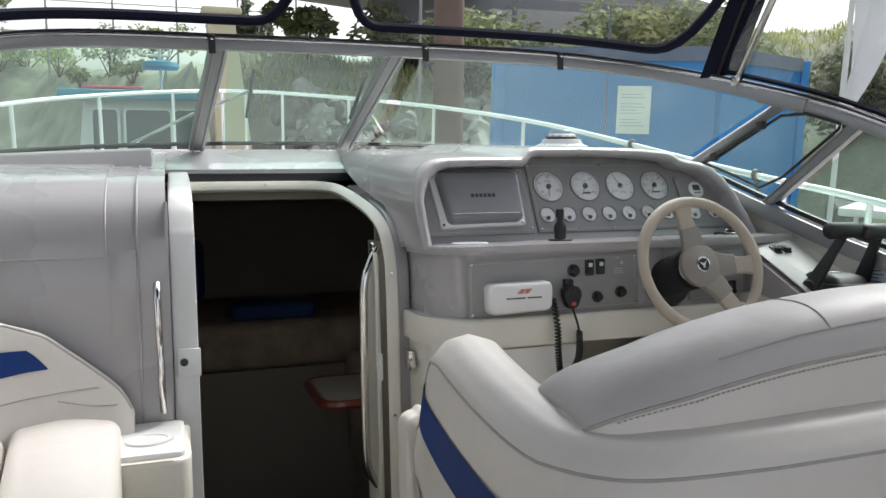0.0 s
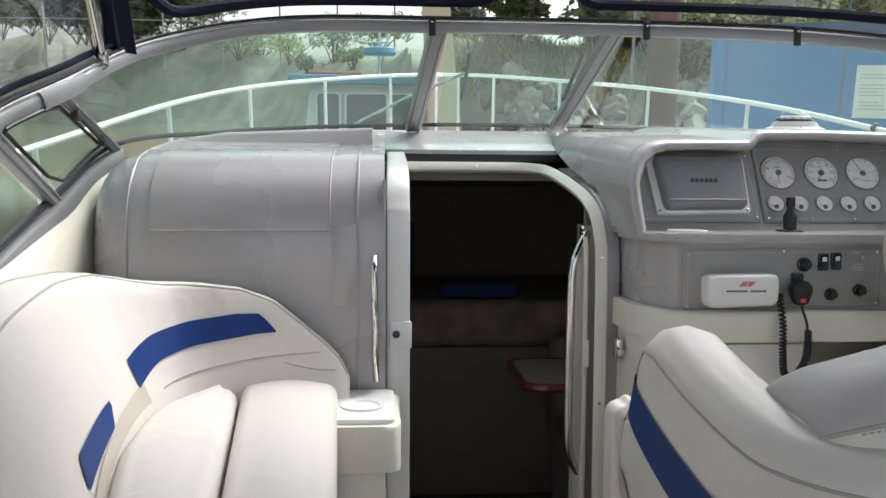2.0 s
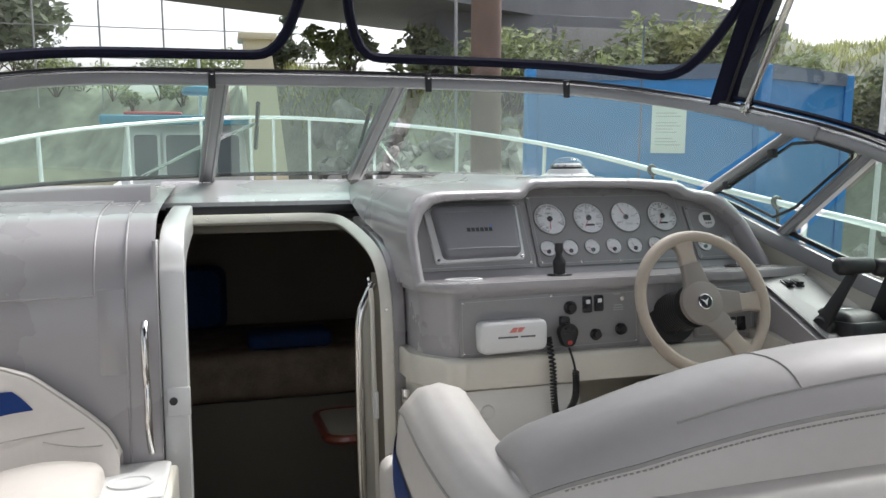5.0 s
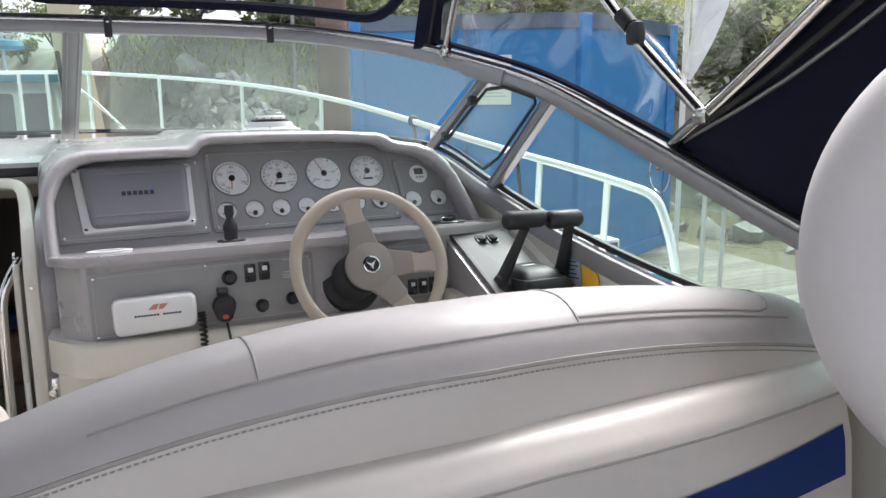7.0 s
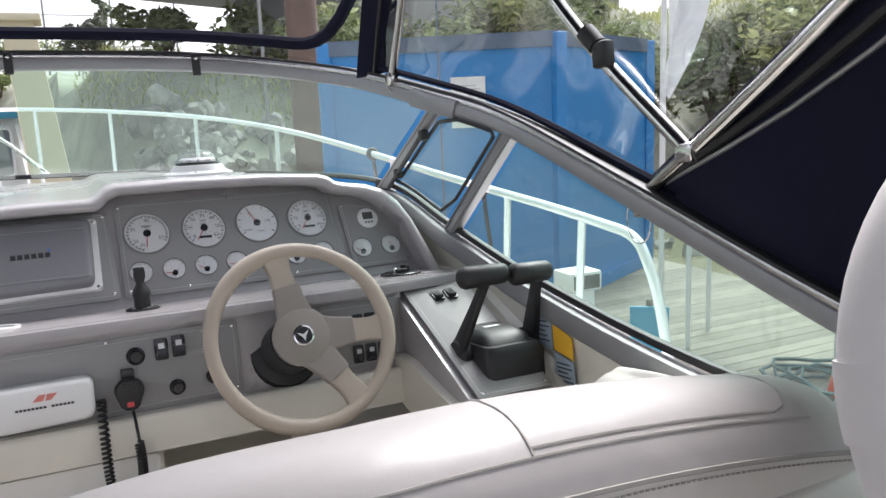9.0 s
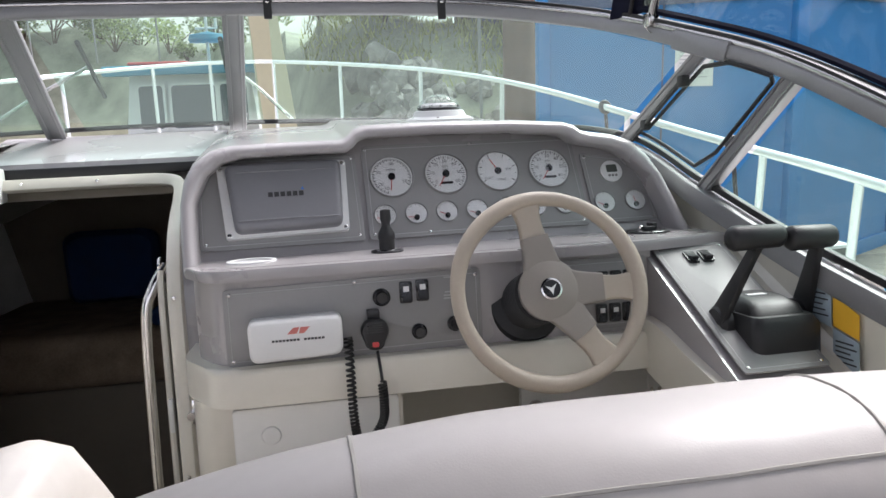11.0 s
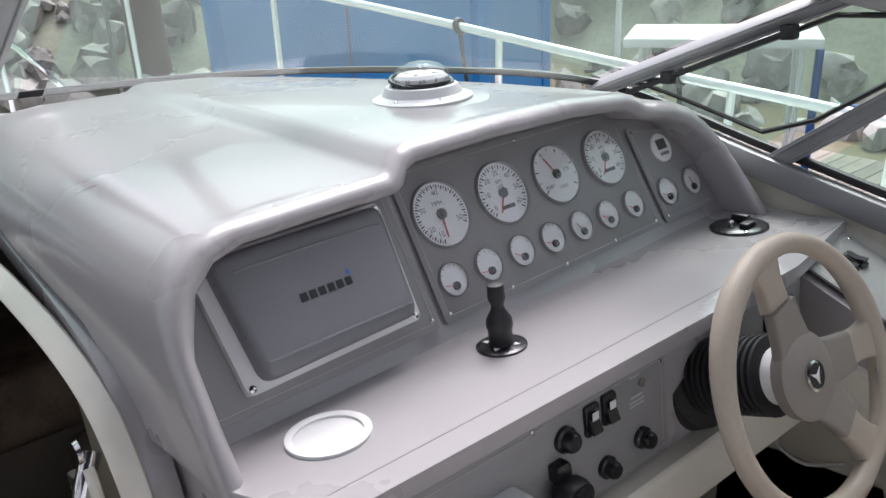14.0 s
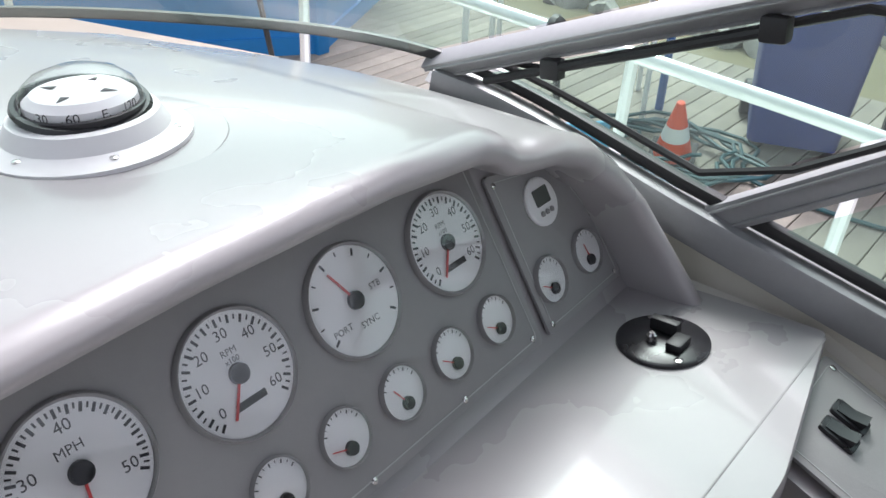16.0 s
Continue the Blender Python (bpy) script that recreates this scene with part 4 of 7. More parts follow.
# backing of the panels, the shelf and the lower front
def bed(u, v):
    x = 0.80 + 1.14 * u
    z = 1.09 + v * (float(np.interp(x, [0.8, 0.83, 0.9, 1.12, 1.17, 1.69, 1.74, 1.85, 1.94], [1.26, 1.31, 1.34, 1.342, 1.375, 1.37, 1.338, 1.31, 1.2])) - 1.09)
    return (x, panel_y(z, x) + 0.006, z)


part("panel_bed", sheet(bed, 40, 3, 0.004), M_GREY, dash)
SHELF = rounded([(0.788, 2.34), (0.788, 2.16), (0.845, 2.02), (1.70, 2.015), (1.955, 2.065), (1.96, 2.34)], [0.0, 0.03, 0.05, 0.02, 0.01, 0.0])
HOLE = [(0.925 + 0.0428 * math.cos(a), 2.165 + 0.0428 * math.sin(a)) for a in (2 * math.pi * j / 32 for j in range(32))]
bm = bmesh.new()
edges = []
for loop in (SHELF, HOLE):
    vs = [bm.verts.new((u, v, 1.105)) for u, v in loop]
    edges += [bm.edges.new((vs[i], vs[(i + 1) % len(vs)])) for i in range(len(vs))]
bmesh.ops.triangle_fill(bm, edges=edges, use_beauty=True, use_dissolve=False)
cxs, cys = 1.36, 2.2
rim_rows = [[(cxs + (u - cxs) * k, cys + (v - cys) * k, z) for u, v in SHELF] for k, z in ((1.0, 1.105), (1.003, 1.103), (1.0045, 1.098), (1.0045, 1.088), (1.002, 1.083), (0.98, 1.083))]
part("shelf", merged(bm, loft(rim_rows, True, False)), M_GREY, dash, "grey shelf", angle=45)
part("shelf_joint", box(0.86, 1.94, 2.0595, 2.0615, 1.1045, 1.1056), M_PANEL, dash)
LOWER = rounded([(0.80, 2.45), (0.80, 2.17), (0.865, 2.045), (1.765, 2.045), (1.765, 2.45)], [0.0, 0.04, 0.05, 0.0, 0.0])
part("lower_front", loft([[(u, v, z) for u, v in LOWER] for z in (0.90, 1.083)], True, False), M_GREY, dash)
BANDO = rounded([(0.772, 2.42), (0.772, 2.16), (0.85, 2.01), (1.765, 2.005), (1.765, 2.42)], [0.0, 0.04, 0.05, 0.0, 0.0])
part("kick_band", slab(BANDO, 0.835, 0.912, None, 0.014, 3), M_LINER, dash, "cream moulded band")
part("cabinet_side", slab(rounded([(0.79, 2.44), (0.79, 2.10), (0.84, 2.06), (1.215, 2.06), (1.215, 2.44)], [0.0, 0.03, 0.02, 0.0, 0.0]), 0.0, 0.836), M_LINER, dash, "cream cabinet below the dash")
cdoor = part("cabinet_door", slab(rounded([(0.872, 0.40), (1.205, 0.40), (1.205, 0.822), (0.872, 0.822)], 0.006), 0, 0.014, basis((0, 2.06, 0), (1, 0, 0), (0, -1, 0)), 0.004), M_WHITE, dash, "white cabinet door")
part("finger_pull", turned([(0, 0), (0.02, 0), (0.018, 0.006), (0.012, 0.008), (0, 0.006)], basis((0.945, 2.046, 0.765), (1, 0, 0), (0, -1, 0)), 16), M_WHITE, cdoor, "round finger pull")
part("door_hinge", merged(box(0.765, 0.785, 2.25, 2.29, 0.745, 0.80, 0.003), tube([(0.768, 2.25, 0.77), (0.768, 2.22, 0.77)], 0.009, 8)), M_STEEL, dash, "steel catch")
solo("footwell_back", box(1.21, 2.0, 2.50, 2.53, 0.0, 1.08), M_LINER, "cream footwell back wall", "wall", kind="structure")
flap = thing("locker_door", "white locker door standing ajar below the dash", "door", (1.75, 2.4, 0.26))
fm = basis((1.545, 2.36, 0), (1, 0.12, 0), (0.12, -1, 0))
part("leaf", slab(rounded([(0, 0.38), (0.38, 0.30), (0.38, 0.76), (0, 0.74)], 0.008), 0, 0.015, fm, 0.003), M_WHITE, flap)
part("knob", turned([(0, 0.015), (0.012, 0.015), (0.012, 0.028), (0.022, 0.032), (0.022, 0.04), (0, 0.042)], fm @ Matrix.Translation((0.03, 0.67, 0)), 16), M_STEEL, flap, "steel turn knob")
part("hinge", merged(slab([(0.36, 0.30), (0.40, 0.30), (0.40, 0.78), (0.36, 0.78)], 0.015, 0.018, fm)), M_WHITE, flap, "white piano hinge with screws")
screws(flap, [(0.37, 0.34 + 0.055 * i) for i in range(8)] + [(0.393, 0.34 + 0.055 * i) for i in range(8)], fm @ Matrix.Translation((0, 0, 0.018)), 0.006)
# Flat black sheet on the wall paints the shade inside the open locker
solo("locker_shade", slab(rounded([(2.05, 0.26), (2.385, 0.27), (2.34, 0.66), (2.148, 0.637), (2.0, 0.605), (1.98, 0.36)], 0.06), 0, 0.004, basis((1.998, 0, 0), (0, -1, 0), (-1, 0, 0)) @ Matrix.Diagonal((-1, 1, 1, 1))), M_BLACK, "flat black sheet for the shade inside the open side locker", "opening", kind="structure")
part("loose_wire", tube(curve([(1.995, 2.26, 0.63), (1.97, 2.20, 0.58), (1.96, 2.14, 0.565), (1.995, 2.07, 0.575)], 6), 0.004, 6), M_PLASTIC, flap, "loose white wire")

# instrument panels
PM = basis((0, PY0 - 0.002 - 1.256 * YAW, PZ0), (1, YAW, 0), (YAW * (PZ1 - PZ0), -(PZ1 - PZ0), PY1 - PY0))
SL = math.hypot(PZ1 - PZ0, PY1 - PY0)  # slope length


def panel(name, outline, m, parent, inset=0.009, rad=0.008, line=True):
    o = rounded(outline, rad)
    ob = part(name, slab(o, 0, 0.004, m, 0.001), M_PANEL, parent, "matt grey panel")
    if line:
        c = Vector((sum(p[0] for p in outline), sum(p[1] for p in outline))) / len(outline)
        def ins(d):
            w = max(abs(p[0] - c.x) for p in outline)
            h = max(abs(p[1] - c.y) for p in outline)
            return [(c.x + (u - c.x) * (1 - d / w), c.y + (v - c.y) * (1 - d / h)) for u, v in o]
        part("scribed_line", band(ins(inset), ins(inset + 0.0012), 0.0042, 0.0046, m), M_LINE, ob)
    return ob


gp = panel("gauge_panel", [(1.188, 0.006), (1.728, 0.006), (1.722, SL - 0.004), (1.192, SL - 0.004)], PM, dash)
ap = panel("aux_panel", [(1.742, 0.006), (1.908, 0.006), (1.90, 0.10), (1.862, 0.178), (1.738, 0.198)], PM, dash, rad=[0.008, 0.008, 0.03, 0.03, 0.008])
pp = panel("plotter_panel", [(0.815, 0.006), (1.178, 0.006), (1.176, 0.226), (0.835, 0.226), (0.815, 0.19)], PM, dash, rad=[0.008, 0.008, 0.008, 0.02, 0.02])
screws(gp, [(1.20, 0.018), (1.20, SL - 0.016), (1.458, SL - 0.012), (1.458, 0.014), (1.712, 0.018), (1.71, SL - 0.016), (1.33, 0.016), (1.59, 0.016)], PM @ Matrix.Translation((0, 0, 0.004)), 0.0035)
screws(ap, [(1.752, 0.016), (1.748, 0.185), (1.895, 0.016), (1.893, 0.095)], PM @ Matrix.Translation((0, 0, 0.004)), 0.0035)
screws(pp, [(0.828, 0.02), (1.166, 0.02), (1.165, 0.214), (0.84, 0.21)], PM @ Matrix.Translation((0, 0, 0.004)), 0.0035)


def dial(u, v, r, parent, label, numerals=(), a0=225, a1=-45, ticks=20, needle=None, text=(), small=False, window=False):
    """A round instrument: bezel, white face, printed marks, needle and lens."""
    m = PM @ Matrix.Translation((u, v, 0.004))
    g = part("gauge", turned([(r * 0.98, 0), (r * 1.035, 0), (r * 1.035, 0.004), (r * 1.0, 0.0065), (r * 0.96, 0.004), (r * 0.96, 0)], m, 40), M_PANEL, parent, label)
    part("face", turned([(0, 0.001), (r * 0.97, 0.001), (r * 0.97, 0.0022), (0, 0.0022)], m, 40), M_DIAL, g, "white dial face")
    marks = bmesh.new()
    for i in range(ticks + 1):
        a = radians(a0 + (a1 - a0) * i / ticks)
        big = i % 2 == 0
        l, w = (r * (0.13 if big else 0.08), r * (0.022 if big else 0.014))
        c = Matrix.Rotation(a, 4, "Z")
        b = box(r * 0.90 - l, r * 0.90, -w, w, 0.0023, 0.0026)
        b.transform(m @ c)
        marks = merged(marks, b)
    for t, ang in numerals:
        a = radians(ang)
        marks = merged(marks, words(t, r * 0.24, m @ Matrix.Translation((math.cos(a) * r * 0.64, math.sin(a) * r * 0.64, 0.0025)), "", None, None))
    for t, du, dv, s in text:
        marks = merged(marks, words(t, r * s, m @ Matrix.Translation((du * r, dv * r, 0.0025)), "", None, None))
    if window:
        marks = merged(marks, box(-r * 0.28, r * 0.28, -r * 0.52, -r * 0.40, 0.0023, 0.0027, m=m))
    part("marks", marks, M_INK, g, "black printed scale")
    if needle is not None:
        c = m @ Matrix.Rotation(radians(needle), 4, "Z")
        pv = (0, -r * 0.42) if small else (0, 0)
        c = m @ Matrix.Translation((pv[0], pv[1], 0)) @ Matrix.Rotation(radians(needle), 4, "Z")
        part("needle", box(0, r * (0.7 if not small else 0.8), -r * 0.02, r * 0.02, 0.0035, 0.0045, m=c), M_RED, g, "red needle")
        part("cap", turned([(0, 0.002), (r * (0.17 if not small else 0.26), 0.002), (r * (0.16 if not small else 0.24), 0.006), (0, 0.0065)], m @ Matrix.Translation((pv[0], pv[1], 0)), 18), M_GLOSSB, g, "black hub cap")
    part("lens", turned([(r * 0.97, 0.0062), (r * 0.6, 0.0072), (0, 0.0076)], m, 32), M_LENS, g, "clear gauge lens").visible_shadow = False
    return g


BIG, GV = 0.0518, 0.160
rpm = [(str(10 * i), 218 - 256 * i / 6) for i in range(7)]
dial(1.256, GV, BIG, gp, "white speedometer", [(s, a) for s, a in zip(("10", "20", "30", "40", "50"), (244, 214, 158, 85, -25))], 252, -30, 48, 262, [("MPH", 0.0, 0.33, 0.2)])
dial(1.388, GV, BIG, gp, "white tachometer with hour counter", rpm, 225, -45, 36, 238, [("RPM", 0.0, 0.36, 0.15), ("x100", 0.0, 0.22, 0.13)], window=True)
dial(1.518, GV, BIG, gp, "white engine synchroniser gauge", [], 215, -35, 10, 118, [("PORT", -0.48, -0.36, 0.17), ("STB", 0.52, 0.06, 0.17), ("SYNC", 0.12, -0.46, 0.17)])
dial(1.650, GV, BIG, gp, "white tachometer with hour counter", rpm, 225, -45, 36, 235, [("RPM", 0.0, 0.36, 0.15), ("x100", 0.0, 0.22, 0.13)], window=True)
for i in range(7):
    dial(1.229 + i * 0.0737, 0.063, 0.0255, gp, "small white gauge", [], 150, 30, 8, (165, 172, 150, 160, 120, 145, 150)[i], small=True)
dial(1.776, 0.06, 0.0265, ap, "small white gauge", [], 150, 30, 8, 150, small=True)
dial(1.857, 0.06, 0.0265, ap, "small white gauge", [], 150, 30, 8, 100, small=True)
m = PM @ Matrix.Translation((1.812, 0.142, 0.004))
depth = part("depth_gauge", turned([(0, 0), (0.0285, 0), (0.0285, 0.003), (0.026, 0.005), (0, 0.005)], m, 32), M_DIAL, ap, "round white digital depth gauge")
part("display", slab(rounded([(-0.014, -0.004), (0.014, -0.004), (0.014, 0.016), (-0.014, 0.016)], 0.002), 0.005, 0.0058, m), M_LCD, depth, "grey display")
for i in (-1, 0, 1):
    part("button", turned([(0, 0.005), (0.0035, 0.005), (0.003, 0.007), (0, 0.007)], m @ Matrix.Translation((i * 0.009, -0.013, 0)), 10), M_PANEL, depth)

# chart plotter under its sun cover
plotter = thing("chart_plotter", "chart plotter under a grey sun cover in a white bracket", "chart plotter", (1.0, 2.3, 1.13))
cm = PM @ Matrix.Translation((0, 0, 0.005))
CO = [(0.872, 0.026), (1.143, 0.030), (1.150, 0.205), (0.858, 0.203)]
part("bracket", slab(rounded(CO, 0.008), 0, 0.012, cm, 0.003), M_PLASTIC, plotter, "white mounting frame")
inner = rounded([(0.892, 0.034), (1.128, 0.038), (1.136, 0.198), (0.876, 0.196)], 0.018)
cx0, cv0 = 1.008, 0.117
rws = []
for d, h in ((0.0, 0.012), (0.0, 0.030), (0.004, 0.037), (0.012, 0.040), (0.02, 0.0405), (0.10, 0.042)):
    rws.append([cm @ Vector((cx0 + (u - cx0) * (1 - d / 0.13), cv0 + (v - cv0) * (1 - d / 0.085 if d < 0.08 else 0.05), h)) for u, v in inner])
part("cover", loft(rws), M_PLOT, plotter, "smoke grey plastic cover", angle=50)
for v in (0.055, 0.172):
    part("ridge", tube([cm @ Vector((0.90, v, 0.040)), cm @ Vector((1.0, v + 0.001, 0.0405)), cm @ Vector((1.12, v, 0.040))], 0.0022, 6), M_PLOT, plotter)
logo = bmesh.new()
for i in range(6):
    logo = merged(logo, box(0.968 + i * 0.0135, 0.978 + i * 0.0135, 0.108, 0.119, 0.0418, 0.0428, m=cm))
part("logo", logo, M_INK, plotter, "dark maker's mark as plain bars")
part("logo_dot", slab([(1.040, 0.122), (1.048, 0.122), (1.044, 0.130)], 0.0418, 0.0426, cm), M_BLUEDOT, plotter, "small blue mark")
screws(plotter, [(0.879, 0.034), (1.135, 0.037), (1.142, 0.197), (0.867, 0.195)], cm @ Matrix.Translation((0, 0, 0.012)), 0.005)

# lower panels with radio, switches and knobs
LM = basis((0, 2.044, 0.90), (1, 0, 0), (0, -1, 0))
lp = panel("switch_panel", [(0.872, 0.012), (1.388, 0.018), (1.388, 0.172), (0.872, 0.165)], LM, dash)
rp = panel("switch_panel", [(1.56, 0.02), (1.752, 0.022), (1.752, 0.172), (1.56, 0.172)], LM, dash)
screws(lp, [(0.884, 0.022), (0.884, 0.155), (1.377, 0.03), (1.377, 0.16), (1.13, 0.162)], LM @ Matrix.Translation((0, 0, 0.004)), 0.0035)


def rocker(u, v, parent, light, m0=None, w=0.013, h=0.022):
    m = (m0 or LM) @ Matrix.Translation((u, v, 0.004))
    s = part("rocker_switch", slab(rounded([(-w, -h), (w, -h), (w, h), (-w, h)], 0.004), 0, 0.005, m, 0.0015), M_GLOSSB, parent, "black rocker switch")
    part("rocker", loft([[m @ Vector((x, y, z)) for y, z in ((-h * 0.75, 0.005), (-h * 0.75, 0.014), (0, 0.008), (h * 0.75, 0.006), (h * 0.75, 0.005))] for x in (-w * 0.7, w * 0.7)]), M_GLOSSB, s)
    if light:
        part("legend", slab([(-w * 0.45, h * 0.1), (w * 0.45, h * 0.1), (w * 0.45, h * 0.6), (-w * 0.45, h * 0.6)], 0.0095, 0.0105, m), M_INKW, s, "white legend")
    return s


def knob(u, v, parent, r=0.016):
    m = LM @ Matrix.Translation((u, v, 0.004))
    k = part("knob", turned([(0, 0), (r, 0), (r, 0.006), (r * 0.8, 0.008), (r * 0.75, 0.018), (r * 0.6, 0.021), (0, 0.021)], m, 20), M_GLOSSB, parent, "round black knob")
    return k


knob(1.182, 0.128, lp, 0.018)
rocker(1.232, 0.134, lp, True)
rocker(1.266, 0.136, lp, True)
knob(1.255, 0.052, lp)
knob(1.330, 0.062, lp)
part("key_switch", turned([(0, 0.004), (0.006, 0.004), (0.006, 0.008), (0, 0.008)], LM @ Matrix.Translation((1.335, 0.145, 0)), 14), M_STEEL, lp, "small round socket")
leg = bmesh.new()
for i, (u, v, w) in enumerate(((1.325, 0.128, 0.024), (1.325, 0.121, 0.03), (1.325, 0.115, 0.03), (1.322, 0.158, 0.02))):
    leg = merged(leg, box(u - w / 2, u + w / 2, v - 0.0015, v + 0.0015, 0.0042, 0.0046, m=LM))
part("legend", leg, M_LINE, lp, "worn printed lines")
for i, u in enumerate((1.648, 1.678, 1.708)):
    rocker(u, 0.055, rp, i < 2, w=0.012, h=0.02)
    rocker(u + 0.004, 0.125, rp, i == 0, w=0.012, h=0.02)

radio = thing("vhf_radio", "marine radio under a white protective cover", "radio", (1.0, 2.03, 0.92))
ro = rounded([(0.918, 0.022), (1.098, 0.028), (1.100, 0.108), (0.916, 0.106)], 0.02, 5)
rc = Vector((1.008, 0.066))
part("cover", loft([[LM @ Vector((rc.x + (u - rc.x) * (1 - d / 0.09), rc.y + (v - rc.y) * (1 - d / 0.04), h)) for u, v in ro] for d, h in ((0, 0.004), (0, 0.02), (0.0005, 0.042), (0.003, 0.049), (0.008, 0.052), (0.036, 0.053))]), M_PLASTIC, radio, "glossy white cover", angle=50)
part("badge", merged(slab([(0.992, 0.078), (1.010, 0.078), (1.016, 0.090), (1.004, 0.090)], 0.0526, 0.054, LM), slab([(1.014, 0.078), (1.024, 0.078), (1.036, 0.090), (1.018, 0.090)], 0.0526, 0.054, LM)), M_PINK, radio, "faded red badge")
bars = bmesh.new()
for i in range(15):
    if i != 8:
        bars = merged(bars, box(0.962 + i * 0.0068, 0.9672 + i * 0.0068, 0.064, 0.0682, 0.0526, 0.0538, m=LM))
part("maker_mark", bars, M_INK, radio, "maker's mark as plain bars")
mic = thing("hand_microphone", "black hand microphone with coiled cord hanging on the panel", "microphone", (1.16, 2.02, 0.92))
part("hook", slab(rounded([(1.15, 0.082), (1.175, 0.082), (1.175, 0.106), (1.15, 0.106)], 0.004), 0.004, 0.02, LM, 0.003), M_GLOSSB, mic)
mo = rounded([(1.146, 0.028), (1.176, 0.026), (1.192, 0.068), (1.182, 0.088), (1.146, 0.09), (1.132, 0.07)], 0.012, 4)
mc = Vector((1.162, 0.06))
part("shell", loft([[LM @ Vector((mc.x + (u - mc.x) * k, mc.y + (v - mc.y) * k, h)) for u, v in mo] for k, h in ((0.9, 0.018), (1, 0.024), (1, 0.036), (0.9, 0.045), (0.6, 0.048))]), M_BLACK, mic, "black microphone body", angle=50)
for i in range(5):
    part("grille_slot", box(1.146, 1.178, 0.064 + i * 0.0045, 0.066 + i * 0.0045, 0.0475, 0.049, m=LM), M_GLOSSB, mic)
part("push_button", slab(rounded([(1.155, 0.036), (1.168, 0.036), (1.168, 0.046), (1.155, 0.046)], 0.003), 0.044, 0.0485, LM), M_RED, mic, "small red button")
path = curve([(1.165, 2.01, 0.925), (1.168, 1.985, 0.88), (1.17, 1.985, 0.83), (1.165, 1.985, 0.79), (1.14, 1.985, 0.755), (1.115, 1.985, 0.76), (1.108, 1.985, 0.81), (1.108, 1.99, 0.88), (1.11, 2.02, 0.955)], 40)
coil = []
for i, q in enumerate(path):
    d = (path[min(i + 1, len(path) - 1)] - path[max(i - 1, 0)]).normalized()
    e = Vector((0, 1, 0))
    f = d.cross(e).normalized()
    a = i * 1.25
    on = 0.0 if i < 50 else 0.0075
    coil.append(q + (e * math.cos(a) + f * math.sin(a)) * on)
part("coiled_cord", tube(coil, 0.0032, 5), M_BLACK, mic, "black coiled cord")

# steering wheel
WH = Vector((1.488, 1.885, 1.04))
WN = Vector((0.0, -math.cos(radians(17)), math.sin(radians(17))))
WM = basis(WH, (1, 0, 0), WN) @ Matrix.Rotation(radians(8), 4, "Z")
wheel = thing("steering_wheel", "beige leather three-spoke steering wheel with taupe hub", "steering wheel", WH)
R = 0.178
part("rim", tube([WM @ Vector((R * math.cos(a), R * math.sin(a), 0)) for a in (2 * math.pi * j / 64 for j in range(64))], [0.0155 + 0.0015 * math.cos(3 * 2 * math.pi * j / 64) for j in range(64)], 14, True), M_WHEEL, wheel, "beige padded rim")


def spoke(a_deg, w0, w1, r0, r1, lift):
    c = WM @ Matrix.Rotation(radians(a_deg), 4, "Z")
    rows = []
    for j in range(9):
        t = j / 8
        w = w0 * (1 - t) + w1 * t - 0.006 * math.sin(math.pi * t)
        x = r0 + (r1 - r0) * t
        z = lift * (1 - t)
        sec = rounded([(-w, -0.011), (w, -0.011), (w, 0.008), (-w, 0.008)], 0.006, 3)
        rows.append([c @ Vector((x, u, z + v)) for u, v in sec])
    return loft(rows)


for a in (92, 296, -10):
    part("spoke", spoke(a, 0.056, 0.028, 0.0, 0.105, -0.01), M_SPOKE, wheel, "taupe hub spoke")
    part("spoke_end", spoke(a, 0.0255, 0.034, 0.106, 0.176, -0.006), M_WHEEL, wheel, "beige leather spoke end")
part("hub", turned([(0, -0.02), (0.058, -0.018), (0.06, 0.0), (0.05, 0.006), (0, 0.008)], WM, 28), M_SPOKE, wheel, "taupe hub pad")
part("emblem", turned([(0, 0.008), (0.021, 0.008), (0.021, 0.011), (0.0175, 0.012), (0.0175, 0.010), (0, 0.010)], WM, 28), M_STEEL, wheel, "chrome emblem ring")
part("emblem_field", turned([(0, 0.0105), (0.017, 0.0105), (0.017, 0.0112), (0, 0.0115)], WM, 24), M_GLOSSB, wheel, "black emblem field")
part("emblem_mark", slab([(-0.012, 0.008), (0.0, 0.002), (0.012, 0.008), (0.004, -0.002), (0.0, -0.012), (-0.004, -0.002)], 0.0118, 0.0125, WM), M_INKW, wheel, "plain silver shape")
part("stitching", tube([WM @ Vector(((R - 0.0158) * math.cos(a), (R - 0.0158) * math.sin(a), 0.004 + 0.002 * (j % 2))) for j, a in enumerate(radians(-32 + k * 1.0) for k in range(24))], 0.0015, 4), M_SEAM, wheel)
column = thing("steering_column", "black ribbed rubber steering column boot", "steering column", (1.47, 2.03, 0.96))
CMx = basis(WH - WN * 0.02, (1, 0, 0), -WN)
prof = [(0.0, -0.004), (0.036, 0.0), (0.038, 0.012), (0.040, 0.026)]
part("collar", turned(prof, CMx, 28), M_PLASTIC, column, "white collar")
prof = [(0.04, 0.026)]
for i in range(11):
    prof += [(0.057, 0.029 + i * 0.0105), (0.057, 0.034 + i * 0.0105), (0.050, 0.037 + i * 0.0105)]
prof += [(0.078, 0.147), (0.084, 0.175), (0.0, 0.176)]
part("boot", turned(prof, CMx, 28), M_BLACK, column, angle=20)

